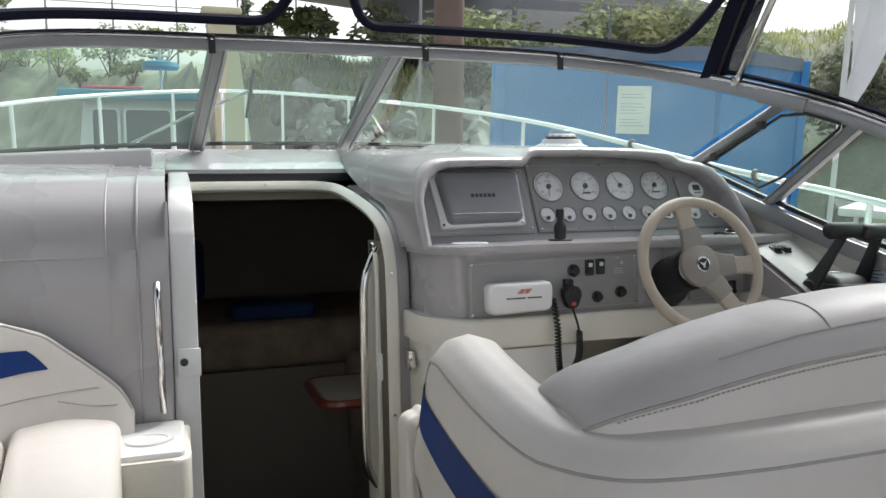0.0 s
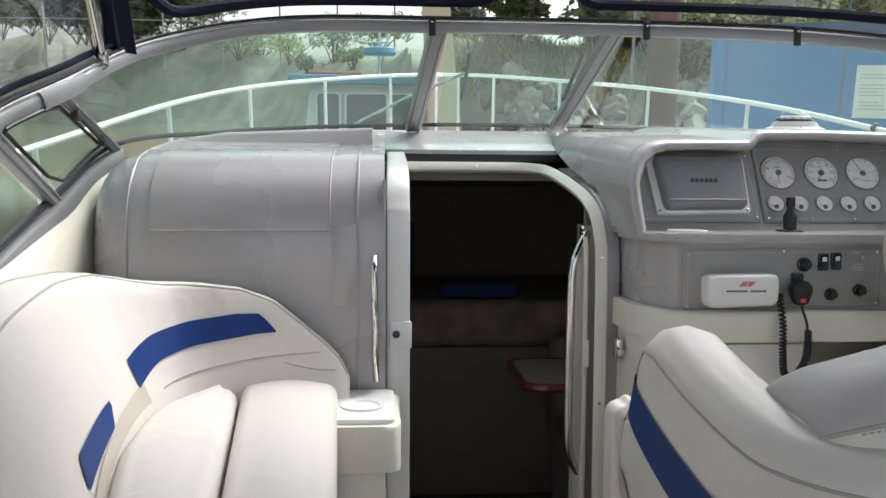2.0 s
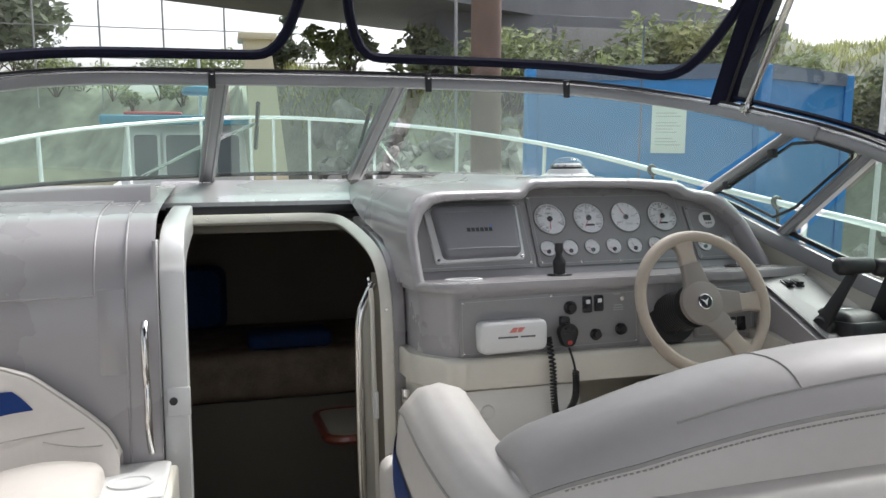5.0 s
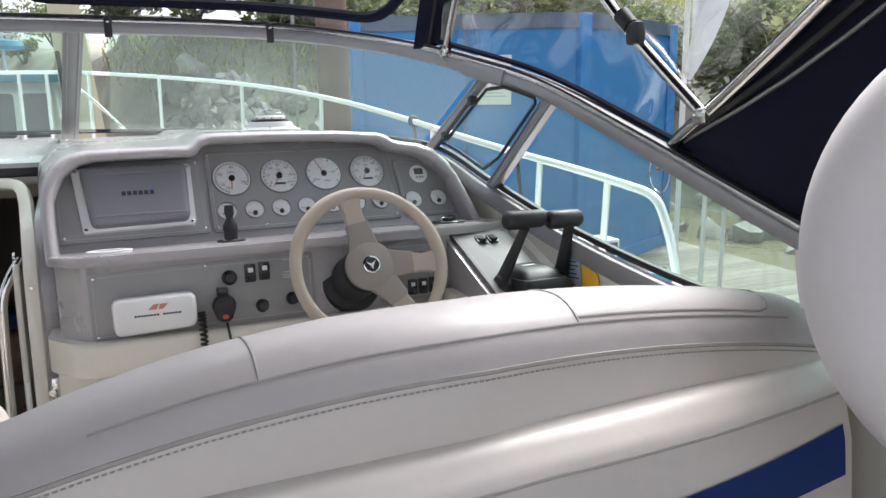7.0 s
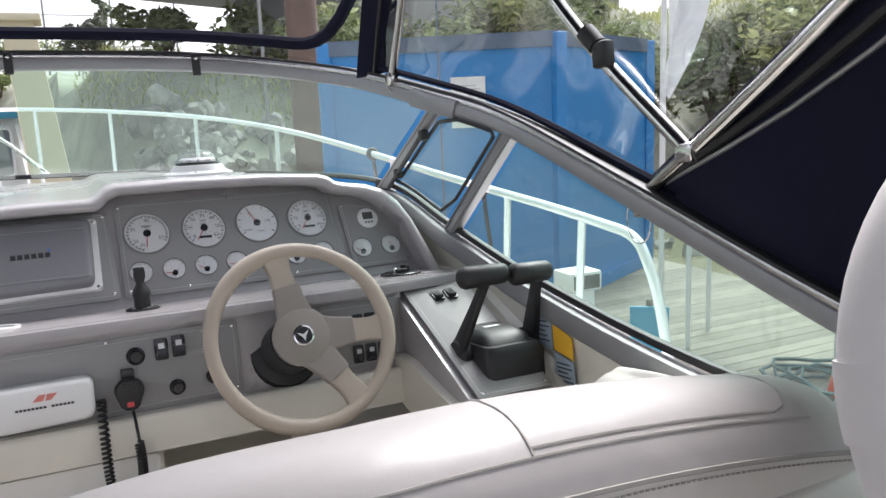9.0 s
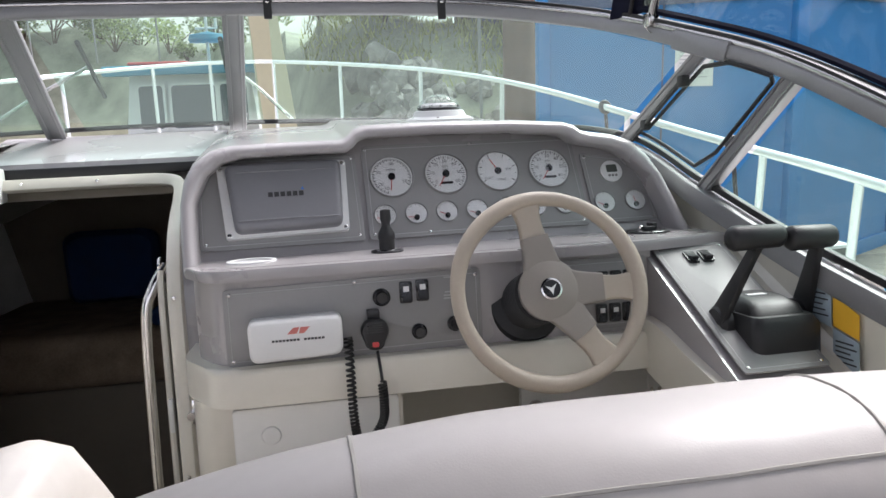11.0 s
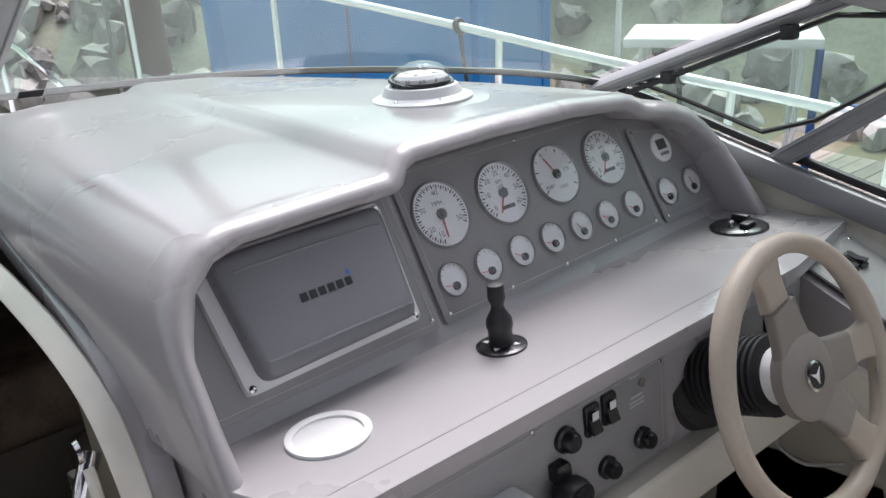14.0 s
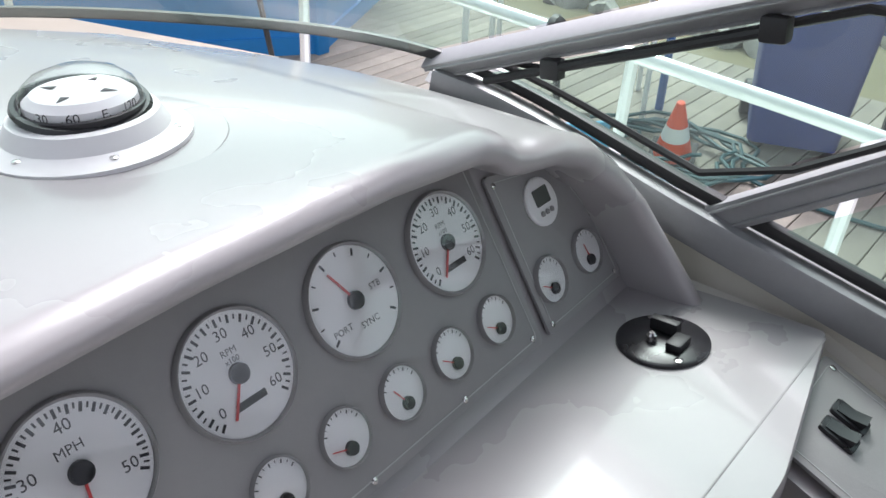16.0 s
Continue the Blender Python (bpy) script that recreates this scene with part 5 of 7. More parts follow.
# compass on the hood
HOODZ = 1.407
compass = thing("compass", "white flush-mounted boat compass with clear dome", "compass", (1.41, 2.60, HOODZ))
km = basis((1.415, 2.56, HOODZ), (1, 0, 0), (0, -0.08, 1))
part("pad", turned([(0, -0.015), (0.128, -0.012), (0.120, -0.001), (0.105, 0.001), (0, 0.001)], km, 40), M_GREY, compass, "raised grey pad")
part("base", turned([(0, -0.008), (0.090, -0.008), (0.090, 0.005), (0.072, 0.012), (0.064, 0.026), (0.056, 0.028), (0.05, 0.02), (0, 0.02)], km, 40), M_PLASTIC, compass, "white base ring")
screws(compass, [(0.077 * math.cos(a), 0.077 * math.sin(a)) for a in (i * math.pi / 3 + 0.3 for i in range(6))], km @ Matrix.Translation((0, 0, 0.009)), 0.004)
part("bowl", turned([(0, 0.018), (0.0535, 0.018), (0.0535, 0.034), (0.052, 0.035), (0, 0.02)], km, 36), M_GLOSSB, compass, "black bowl")
part("card", turned([(0, 0.0465), (0.040, 0.046), (0.0475, 0.040), (0.049, 0.027), (0, 0.026)], km, 36), M_DIAL, compass, "white compass card")
tk = bmesh.new()
for i in range(48):
    tk = merged(tk, box(0.0487, 0.0496, -0.0004, 0.0004, 0.028, 0.032 if i % 2 else 0.035, m=km @ Matrix.Rotation(i * math.pi / 24, 4, "Z")))
for i, t in enumerate(("30", "60", "E", "120", "150", "S", "210", "240", "W", "300", "330", "N")):
    a = radians(-90 - 35 + i * 30 - 30)
    tk = merged(tk, words(t, 0.012, km @ Matrix.Rotation(a, 4, "Z") @ Matrix.Translation((0.0492, 0, 0.0365)) @ Matrix(((0, 0, 1, 0), (1, 0, 0, 0), (0, 1, 0, 0), (0, 0, 0, 1))), "", None, None))
for i in range(4):
    tk = merged(tk, slab([(0.022, -0.004), (0.036, 0), (0.022, 0.004)], 0.0466, 0.047, km @ Matrix.Rotation(i * math.pi / 2 + 0.6, 4, "Z")))
part("card_marks", tk, M_INK, compass, "black degree marks")
part("dome", turned([(0.0525, 0.030), (0.052, 0.040), (0.047, 0.051), (0.036, 0.060), (0.018, 0.066), (0.0, 0.068)], km, 32), M_LENS, compass, "clear dome").visible_shadow = False
hb = [km @ Vector((0.0545 * math.cos(a), 0.0545 * math.sin(a), 0.033 + 0.008 * math.sin(a))) for a in (2 * math.pi * j / 32 for j in range(32))]
part("dome_rim", tube(hb, 0.0042, 6, True), M_GLOSSB, compass, "black dome rim")

# joystick, cup ring and round remote on the shelf
sz = 1.105
joy = thing("joystick", "black trim joystick on a round plate on the shelf", "joystick", (1.215, 2.18, sz))
part("plate", turned([(0, 0), (0.036, 0), (0.036, 0.003), (0.032, 0.005), (0, 0.005)], Matrix.Translation((1.215, 2.18, sz)), 28), M_GLOSSB, joy)
arrows = bmesh.new()
for i in range(4):
    arrows = merged(arrows, slab([(0.019, -0.005), (0.028, 0.0), (0.019, 0.005)], 0.0052, 0.0056, Matrix.Translation((1.215, 2.18, sz)) @ Matrix.Rotation(i * math.pi / 2 + 0.5, 4, "Z")))
part("arrows", arrows, M_INKW, joy, "white arrows")
part("stick", turned([(0, 0.004), (0.017, 0.004), (0.017, 0.026), (0.019, 0.032), (0.018, 0.042), (0.010, 0.056), (0.009, 0.062), (0.011, 0.068), (0.0125, 0.072), (0.0115, 0.092), (0, 0.094)], Matrix.Translation((1.215, 2.18, sz)), 20), M_BLACK, joy, "black rubber stick")
ring = thing("cup_ring", "white plastic cup insert in the shelf", "cup holder", (0.925, 2.165, sz))
part("ring", turned([(0.043, 0.0), (0.052, 0.0), (0.052, 0.004), (0.046, 0.005), (0.042, 0.003), (0.0395, -0.055), (0.036, -0.06), (0.0, -0.06)], Matrix.Translation((0.925, 2.165, sz)), 36), M_PLASTIC, ring)
puck = thing("remote_plate", "round black spotlight remote on the shelf", "control", (1.83, 2.20, sz))
kp = Matrix.Translation((1.83, 2.20, sz))
part("plate", turned([(0, 0), (0.052, 0), (0.052, 0.004), (0.049, 0.006), (0, 0.006)], kp, 36), M_GLOSSB, puck)
part("bracket", box(-0.02, 0.008, -0.03, -0.012, 0.006, 0.016, 0.002, m=kp), M_BLACK, puck)
part("bracket", box(0.008, 0.02, -0.012, 0.022, 0.006, 0.022, 0.002, m=kp), M_BLACK, puck)
part("stud", turned([(0, 0.006), (0.006, 0.006), (0.006, 0.014), (0.003, 0.017), (0, 0.017)], kp @ Matrix.Translation((-0.012, 0.008, 0)), 12), M_STEEL, puck, "chrome stud")
screws(puck, [(0.03, 0.03), (-0.03, -0.034)], kp @ Matrix.Translation((0, 0, 0.006)), 0.005)

# ---- starboard side console with the throttle ----
side_con = thing("throttle_console", "grey sloping side console with cream moulded face", "console", (1.85, 1.85, 0))
SCM = basis((1.765, 1.68, 0.885), (1, 0, 0), (0, -0.2, 0.39))
SLEN = math.hypot(0.39, 0.2)
part("body", loft([[(x, 1.66, 0.80), (x, 1.64, 0.83), (x, 1.68, 0.88), (x, 2.07, 1.08), (x, 2.30, 1.085), (x, 2.30, 0.85), (x, 2.0, 0.83)] for x in (1.757, 1.942)]), M_GREY, side_con, angle=20)
part("cream_shoulder", loft([[(x, 1.66, 0.80), (x, 1.64, 0.83), (x, 1.68, 0.87 + k), (x, 2.07, 1.07 + k), (x, 2.36, 1.09 + k), (x, 2.36, 0.85), (x, 2.0, 0.83)] for x, k in ((1.942, 0.0), (1.97, 0.004), (1.998, 0.03))]), M_LINER, side_con, "cream moulded shoulder beside the panel", angle=20)
LIP = rounded([(1.56, 0.70), (1.56, 0.80), (1.70, 0.868), (1.84, 0.902), (1.96, 0.935), (2.055, 0.945), (2.055, 0.84), (1.99, 0.82), (1.84, 0.79), (1.72, 0.76)], [0.02, 0.03, 0.02, 0.02, 0.02, 0.03, 0.0, 0.03, 0.02, 0.03], 3)
part("cream_lip", slab(LIP, -0.012, 0.02, basis((1.755, 0, 0), (0, -1, 0), (-1, 0, 0)) @ Matrix.Diagonal((-1, 1, 1, 1)), 0.008, 3), M_LINER, side_con, "cream moulded lip under the panel")
part("cream_ledge", loft([[(x, y, z) for y, z in ((1.56, 0.70), (1.66, 0.74), (1.84, 0.775), (2.0, 0.80), (2.0, 0.815), (1.84, 0.80), (1.66, 0.78), (1.56, 0.78))] for x in (1.76, 2.0)]), M_LINER, side_con, "cream underside of the console")
sp_ = panel("control_panel", [(0.006, 0.012), (0.172, 0.012), (0.172, SLEN - 0.01), (0.006, SLEN - 0.01)], SCM @ Matrix.Translation((0, 0, 0.004)), side_con)
screws(sp_, [(0.018, 0.025), (0.16, 0.025), (0.018, SLEN - 0.025), (0.16, SLEN - 0.025)], SCM @ Matrix.Translation((0, 0, 0.008)), 0.004)
for u in (0.075, 0.108):
    rocker(u, SLEN - 0.065, sp_, False, SCM @ Matrix.Translation((0, 0, 0.004)), 0.012, 0.02)
throttle = thing("throttle", "black twin-lever engine throttle", "throttle", (1.86, 1.82, 0.9))
TB = Matrix.Translation((1.882, 1.835, 0.93))
part("base", loft([[TB @ Vector((x, y, z)) for x, y in rounded([(-w, -d0), (w, -d0), (w, d1), (-w, d1)], 0.02, 3)] for w, d0, d1, z in ((0.064, 0.105, 0.07, -0.06), (0.068, 0.112, 0.072, -0.03), (0.068, 0.112, 0.072, 0.034), (0.060, 0.10, 0.066, 0.050))]), M_BLACK, throttle, "black ribbed housing", angle=40)
part("top_cover", loft([[TB @ Vector((x, y, z)) for x, y in rounded([(-w, -d0), (w, -d0), (w, d1), (-w, d1)], 0.018, 3)] for w, d0, d1, z in ((0.054, 0.085, 0.062, 0.048), (0.050, 0.07, 0.058, 0.066), (0.040, 0.035, 0.05, 0.076))]), M_BLACK, throttle, "black top cover", angle=40)
part("seam_groove", box(-0.069, 0.069, -0.022, -0.019, -0.03, 0.0515, 0.001, m=TB), M_GLOSSB, throttle)
part("plate_label", box(-0.018, 0.018, -0.012, 0.004, 0.0762, 0.0775, m=TB), M_INKW, throttle, "small white label")
for s, x0, x1, zr in ((-1, -0.108, 0.002, 0.197), (1, 0.006, 0.104, 0.190)):
    hub = TB @ Vector((s * 0.070, -0.010, 0.028))
    part("pivot", turned([(0, 0), (0.036, 0), (0.036, 0.014), (0.029, 0.022), (0, 0.023)], basis(hub, (0, 1, 0), (s, 0, 0)), 24), M_BLACK, throttle, "round lever pivot")
    a, b = TB @ Vector((s * 0.088, -0.008, 0.03)), TB @ Vector((s * 0.074 if s > 0 else -0.046, -0.088, 0.185))
    lever = part("lever", loft([[p + Vector((u, v, 0)) for u, v in rounded([(-0.007, -w), (0.007, -w), (0.007, w), (-0.007, w)], 0.004, 2)] for p, w in ((a, 0.03), (a * 0.7 + b * 0.3, 0.024), (a * 0.35 + b * 0.65, 0.017), (b, 0.014))]), M_BLACK, throttle, "black lever arm")
    gp_ = [TB @ Vector((x0 + (x1 - x0) * t, -0.092, zr)) for t in (0, 0.04, 0.12, 0.5, 0.88, 0.96, 1)]
    part("grip", tube(gp_, [0.012, 0.019, 0.0235, 0.0225, 0.0215, 0.018, 0.011], 14), M_BLACK, lever, "padded black grip")

lab = thing("warning_label", "blue-grey and yellow warning stickers on the side wall", "sticker", (1.94, 1.75, 0.95))
lm_ = basis((1.976, 1.81, 0.935), (0, -1, 0), (-1, 0, 0))
part("blue_label", slab([(0.0, 0.03), (0.07, 0.015), (0.07, 0.085), (0.0, 0.10)], 0, 0.001, lm_), M_LABEL, lab, "grey-blue label")
part("yellow_label", slab([(0.075, 0.02), (0.145, 0.005), (0.145, 0.05), (0.075, 0.078)], 0, 0.001, lm_), M_YELLOW, lab, "yellow label")
part("grey_label", slab([(0.075, -0.05), (0.145, -0.06), (0.145, 0.0), (0.075, 0.016)], 0, 0.001, lm_), M_LABEL, lab, "grey label")
for u0, u1, v0, dv in ((0.006, 0.062, 0.034, 0.010), (0.082, 0.138, -0.044, 0.009)):
    tx = bmesh.new()
    for i in range(5):
        tx = merged(tx, box(u0, u1 - 0.008 * (i % 3), v0 + i * dv, v0 + 0.003 + i * dv, 0.001, 0.0014, m=lm_))
    part("text_lines", tx, M_INK, lab, "unreadable lines")
bol = thing("arm_bolster", "cream padded arm bolster on the side wall", "bolster", (1.88, 1.35, 0.8))
part("pad", cushion(1.86, 1.99, 1.86, 1.99, 1.12, 1.50, 0.70, 0.968, 0.05), M_VINYL, bol, angle=60)

# ---- helm seat ----
helm = thing("helm_bench", "cream vinyl helm bench with grey bolster and blue stripes", "bench", (1.3, 1.2, 0))
PLAN = curve([(0.645, 1.82, 0), (0.632, 1.68, 0), (0.606, 1.52, 0), (0.596, 1.28, 0), (0.615, 1.08, 0), (0.705, 0.965, 0), (0.90, 0.915, 0), (1.30, 0.885, 0), (1.65, 0.90, 0), (1.93, 0.95, 0)], 6)


def shell(u, v):
    """The wrap-around back: outer face, rolled top edge and inner face."""
    k = u * (len(PLAN) - 1)
    i = min(int(k), len(PLAN) - 2)
    p = PLAN[i] * (1 - (k - i)) + PLAN[i + 1] * (k - i)
    d = (PLAN[i + 1] - PLAN[i]).normalized()
    n = Vector((-d.y, d.x, 0))  # to the inside of the bench
    crest = float(np.interp(u, [0, 0.06, 0.111, 0.18, 0.215, 0.25, 0.333, 0.444, 0.555, 0.667, 0.8, 1], [0.68, 0.75, 0.81, 0.915, 0.965, 0.968, 0.935, 0.90, 0.895, 0.905, 0.93, 0.93]))
    bulge = 0.02
    sec = [(0.02, 0.0), (0.005, 0.3), (-bulge * 0.5, 0.6), (-bulge * 0.6, 0.85), (0.0, 0.95), (0.03, 0.99), (0.07, 1.0), (0.11, 0.985), (0.135, 0.94), (0.14, 0.55)]
    j = min(int(v * 9), 8)
    f = v * 9 - j
    o, h = sec[j][0] * (1 - f) + sec[j + 1][0] * f, sec[j][1] * (1 - f) + sec[j + 1][1] * f
    q = p + n * o
    return (q.x, q.y, 0.12 + (crest - 0.12) * h)


part("back_shell", sheet(shell, 48, 27), M_VINYL, helm, "cream vinyl wrap-around back", angle=70)
part("seam", tube([Vector(shell(i / 60, 0.43)) for i in range(61)], 0.003, 5), M_SEAM, helm, "stitched edge piping")


def shell_strip(u0, u1, va, vb, lift, n=24):
    rows = []
    for i in range(n + 1):
        t = i / n
        u = u0 + (u1 - u0) * t
        k = min(int(u * (len(PLAN) - 1)), len(PLAN) - 2)
        d = (PLAN[k + 1] - PLAN[k]).normalized()
        n_ = Vector((d.y, -d.x, 0))
        rows.append([Vector(shell(u, va(t) + (vb(t) - va(t)) * j / 4)) + n_ * lift for j in range(5)])
    return loft(rows, False)


def crest_v(u, z):
    """The section's parameter at which the wing stands at height z."""
    top = shell(u, 6 / 9)[2]
    h = min((z - 0.12) / (top - 0.12), 0.97)
    return float(np.interp(h, [0, 0.3, 0.6, 0.85, 0.95, 0.99], [0, 1, 2, 3, 4, 5])) / 9


wing_y = lambda t: shell(0.03 + 0.44 * t, 0.1)[1]
part("blue_stripe", shell_strip(0.03, 0.47, lambda t: crest_v(0.03 + 0.44 * t, 0.787 + 0.16 * (wing_y(t) - 1.76)), lambda t: crest_v(0.03 + 0.44 * t, 0.868 + 0.175 * (wing_y(t) - 1.68)), 0.004, 40), M_BLUEV, helm, "slanted royal blue vinyl stripe", angle=70)
part("blue_stripe", shell_strip(0.76, 0.985, lambda t: 0.305 + 0.0 * t, lambda t: 0.32 + 0.05 * t, 0.004), M_BLUEV, helm, "slanted royal blue vinyl stripe", angle=70)
part("taupe_stripe", shell_strip(0.02, 0.30, lambda t: crest_v(0.02 + 0.28 * t, 0.585 - 0.06 * t), lambda t: crest_v(0.02 + 0.28 * t, 0.64 - 0.07 * t), 0.004), M_TAUPE, helm, "slanted taupe stripe", angle=70)
# the bolster: white belly and grey top, arched along the seat
def bolster(u, ang):
    x = 0.665 + u * 1.315
    t = (x - 0.665) / 1.315
    cz = 0.955 - 0.30 * (t - 0.52) ** 2
    slim = float(np.interp(t, [0, 0.06, 0.15, 0.25, 0.38], [0.5, 0.66, 0.83, 0.94, 1.0]))
    cy = float(np.interp(t, [0, 0.12, 0.5, 1], [1.14, 1.09, 1.045, 1.09]))
    e = min(1, u / 0.05, (1 - u) / 0.04)
    k = math.sqrt(max(1e-3, 1 - (1 - e) ** 2))
    ry, rz = 0.105 * (0.75 + 0.25 * k), 0.118 * (0.55 + 0.45 * k) * slim
    c, s = math.cos(ang), math.sin(ang)
    sq = lambda w: math.copysign(abs(w) ** 0.75, w)
    xe = x + (0.02 * (1 - k) * (1 if u < 0.5 else -1))
    return Vector((xe, cy + ry * sq(c) + 0.012 * s, cz + rz * sq(s)))


us = [0.0, 0.006, 0.015, 0.03, 0.05] + [0.05 + 0.91 * i / 30 for i in range(1, 31)] + [0.975, 0.99, 1.0]
A0, A1 = math.radians(-12), math.radians(164)
part("bolster", loft([[bolster(u, A1 + (2 * math.pi - A1 + A0) * j / 14) for j in range(15)] for u in us], False), M_VINYL, helm, "cream vinyl bolster belly", angle=70)
part("bolster_top", loft([[bolster(u, A0 + (A1 - A0) * j / 20) for j in range(21)] for u in us], False), M_VGREY, helm, "light grey vinyl bolster top", angle=70)
part("bolster_end", loft([[bolster(0.0, 2 * math.pi * j / 24) for j in range(24)], [bolster(0.0, 2 * math.pi * j / 24) * 0.15 + Vector((0.657, 1.14, 0.895)) * 0.85 for j in range(24)]]), M_VINYL, helm, "rounded bolster end", angle=80)
for ang, r, nm in ((A1, 0.0035, "piping"), (A0, 0.0035, "piping"), (radians(140), 0.002, "seam")):
    u_ = us if nm == "piping" else [0.16 + 0.76 * i / 24 for i in range(25)]
    part(nm, tube([bolster(u, ang) for u in u_], r, 5), M_SEAM, helm)
END_SEAM = [(0.64 + 0.26 * i / 20, 52) for i in range(21)] + [(0.91, 60), (0.918, 75), (0.918, 95), (0.91, 115), (0.895, 130)] + [(0.88 - 0.26 * i / 20, 134) for i in range(21)]
part("seam", tube([bolster(u, radians(d)) for u, d in END_SEAM], 0.0022, 5), M_SEAM, helm, "rounded seam of the top panel")
for u in (0.30, 0.62):
    part("seam", tube([bolster(u, radians(30 + 110 * j / 10)) for j in range(11)], 0.0022, 5), M_SEAM, helm)
st_ = bmesh.new()
for i in range(150):
    u = 0.04 + 0.92 * i / 150
    a, b = bolster(u, radians(168)), bolster(u + 0.0035, radians(168))
    st_ = merged(st_, tube([a + Vector((0, -0.001, 0)), b + Vector((0, -0.001, 0))], 0.0014, 4))
part("stitching", st_, M_SEAM, helm, "row of grey stitches")
part("seat_cushion", cushion(0.80, 1.96, 0.78, 1.96, 1.06, 1.57, 0.64, 0.80, 0.05), M_VINYL, helm, angle=60)
part("seat_base", box(0.80, 1.95, 1.02, 1.52, 0.0, 0.64, 0.02), M_LINER, helm, "cream moulded seat base")
part("wing_cushion", cushion(0.612, 0.70, 0.612, 0.70, 1.72, 1.84, 0.12, 0.75, 0.03), M_VINYL, helm, "cream side cushion", angle=60)

# ---- lifebuoy hanging at the starboard arch ----
buoy = thing("lifebuoy", "white ring lifebuoy with rope lashings", "lifebuoy", (1.86, 0.66, 1.0))
BM_ = basis((1.848, 0.565, 1.12), (0.62, -0.78, 0.0), (-0.77, -0.61, 0.16))
BR, Br = 0.225, 0.062
ringp = [BM_ @ Vector((BR * math.cos(a), BR * math.sin(a) * 1.04, 0)) for a in (2 * math.pi * j / 72 for j in range(72))]
part("ring", tube(ringp, Br, 22, True), M_BUOY, buoy, "white foam ring")
for a0 in (20, 110, 185, 290):
    seg_ = [BM_ @ Vector((BR * math.cos(radians(a0 + d)), BR * math.sin(radians(a0 + d)) * 1.04, 0)) for d in (-7, -3.5, 0, 3.5, 7)]
    part("band", tube(seg_, Br + 0.003, 22), M_BUOY, buoy, "white retaining band")
for a0 in (108, 116, 282):
    c = Vector((BR * math.cos(radians(a0)), BR * math.sin(radians(a0)) * 1.04, 0))
    d = Vector((math.cos(radians(a0)), math.sin(radians(a0)), 0))
    lash = [BM_ @ (c + (d * math.cos(b) + Vector((0, 0, 1)) * math.sin(b)) * (Br + 0.006) + Vector((0.0015 * math.sin(b * 9), 0.0015 * math.cos(b * 9), 0))) for b in (2 * math.pi * j / 48 for j in range(48))]
    part("lashing", tube(lash, 0.0065, 6, True), M_ROPE, buoy, "twisted white rope lashing")

# ---- canopy: navy canvas, clear vinyl windows and stainless bows ----
canopy = thing("canopy", "navy canvas boat canopy with clear vinyl windows", "canopy", (CX, 1.5, 1.2), kind="structure")


def front_cloth(u, v):
    """From the windshield's top rail up to the first bow."""
    k = (u * 2 - 1) * 27
    i = int(math.floor(k))
    f = k - i
    p = top[mid + i] * (1 - f) + top[mid + min(i + 1, 30)] * f
    bx = (p.x - CX)
    q = Vector((CX + bx * 0.97, 2.0 - 0.25 * (bx / 1.2) ** 2, 2.30 - 0.12 * (bx / 1.2) ** 2))
    w = p * (1 - v) + q * v
    return w + Vector((0, 0.03 * math.sin(math.pi * v), 0.035 + 0.03 * math.sin(math.pi * v)))


def cloth_patch(f, outline, m, name, material, label, lift=0.0):
    bm = bmesh.new()
    vs = [bm.verts.new(Vector(f(u, v)) + Vector((0, -lift, lift))) for u, v in outline]
    bmesh.ops.triangle_fill(bm, edges=[bm.edges.new((vs[i], vs[(i + 1) % len(vs)])) for i in range(len(vs))], use_beauty=True)
    return part(name, bm, material, canopy, label)


def window_grid(f, us_, v0, v1, nm):
    """A strip window of clear vinyl with rounded ends, its black piping, and canvas round it."""
    u0, u1 = us_
    ov = part(nm, loft([[f(u0 + (u1 - u0) * i / 14, v0 + (v1 - v0) * j / 10) for j in range(11)] for i in range(15)], False), M_VINYLC, canopy, "clear vinyl window")
    ov.visible_shadow = False
    du = u1 - u0
    pts = []
    for i in range(41):
        t = i / 40
        u = u0 + du * (0.03 + 0.94 * t)
        s = abs(2 * t - 1)
        vv = v0 + 0.06 + (0.0 if s < 0.58 else 0.62 * ((s - 0.58) / 0.42) ** 2.8)
        pts.append(Vector(f(u, vv)) + Vector((0, -0.006, 0)))
    a, b = f(u0 + du * 0.03, v1), f(u0 + du * 0.97, v1)
    part("piping", tube([Vector(a) + Vector((0, -0.006, 0))] + pts + [Vector(b) + Vector((0, -0.006, 0))], 0.017, 8), M_CANVAS, ov, "thick navy piping")


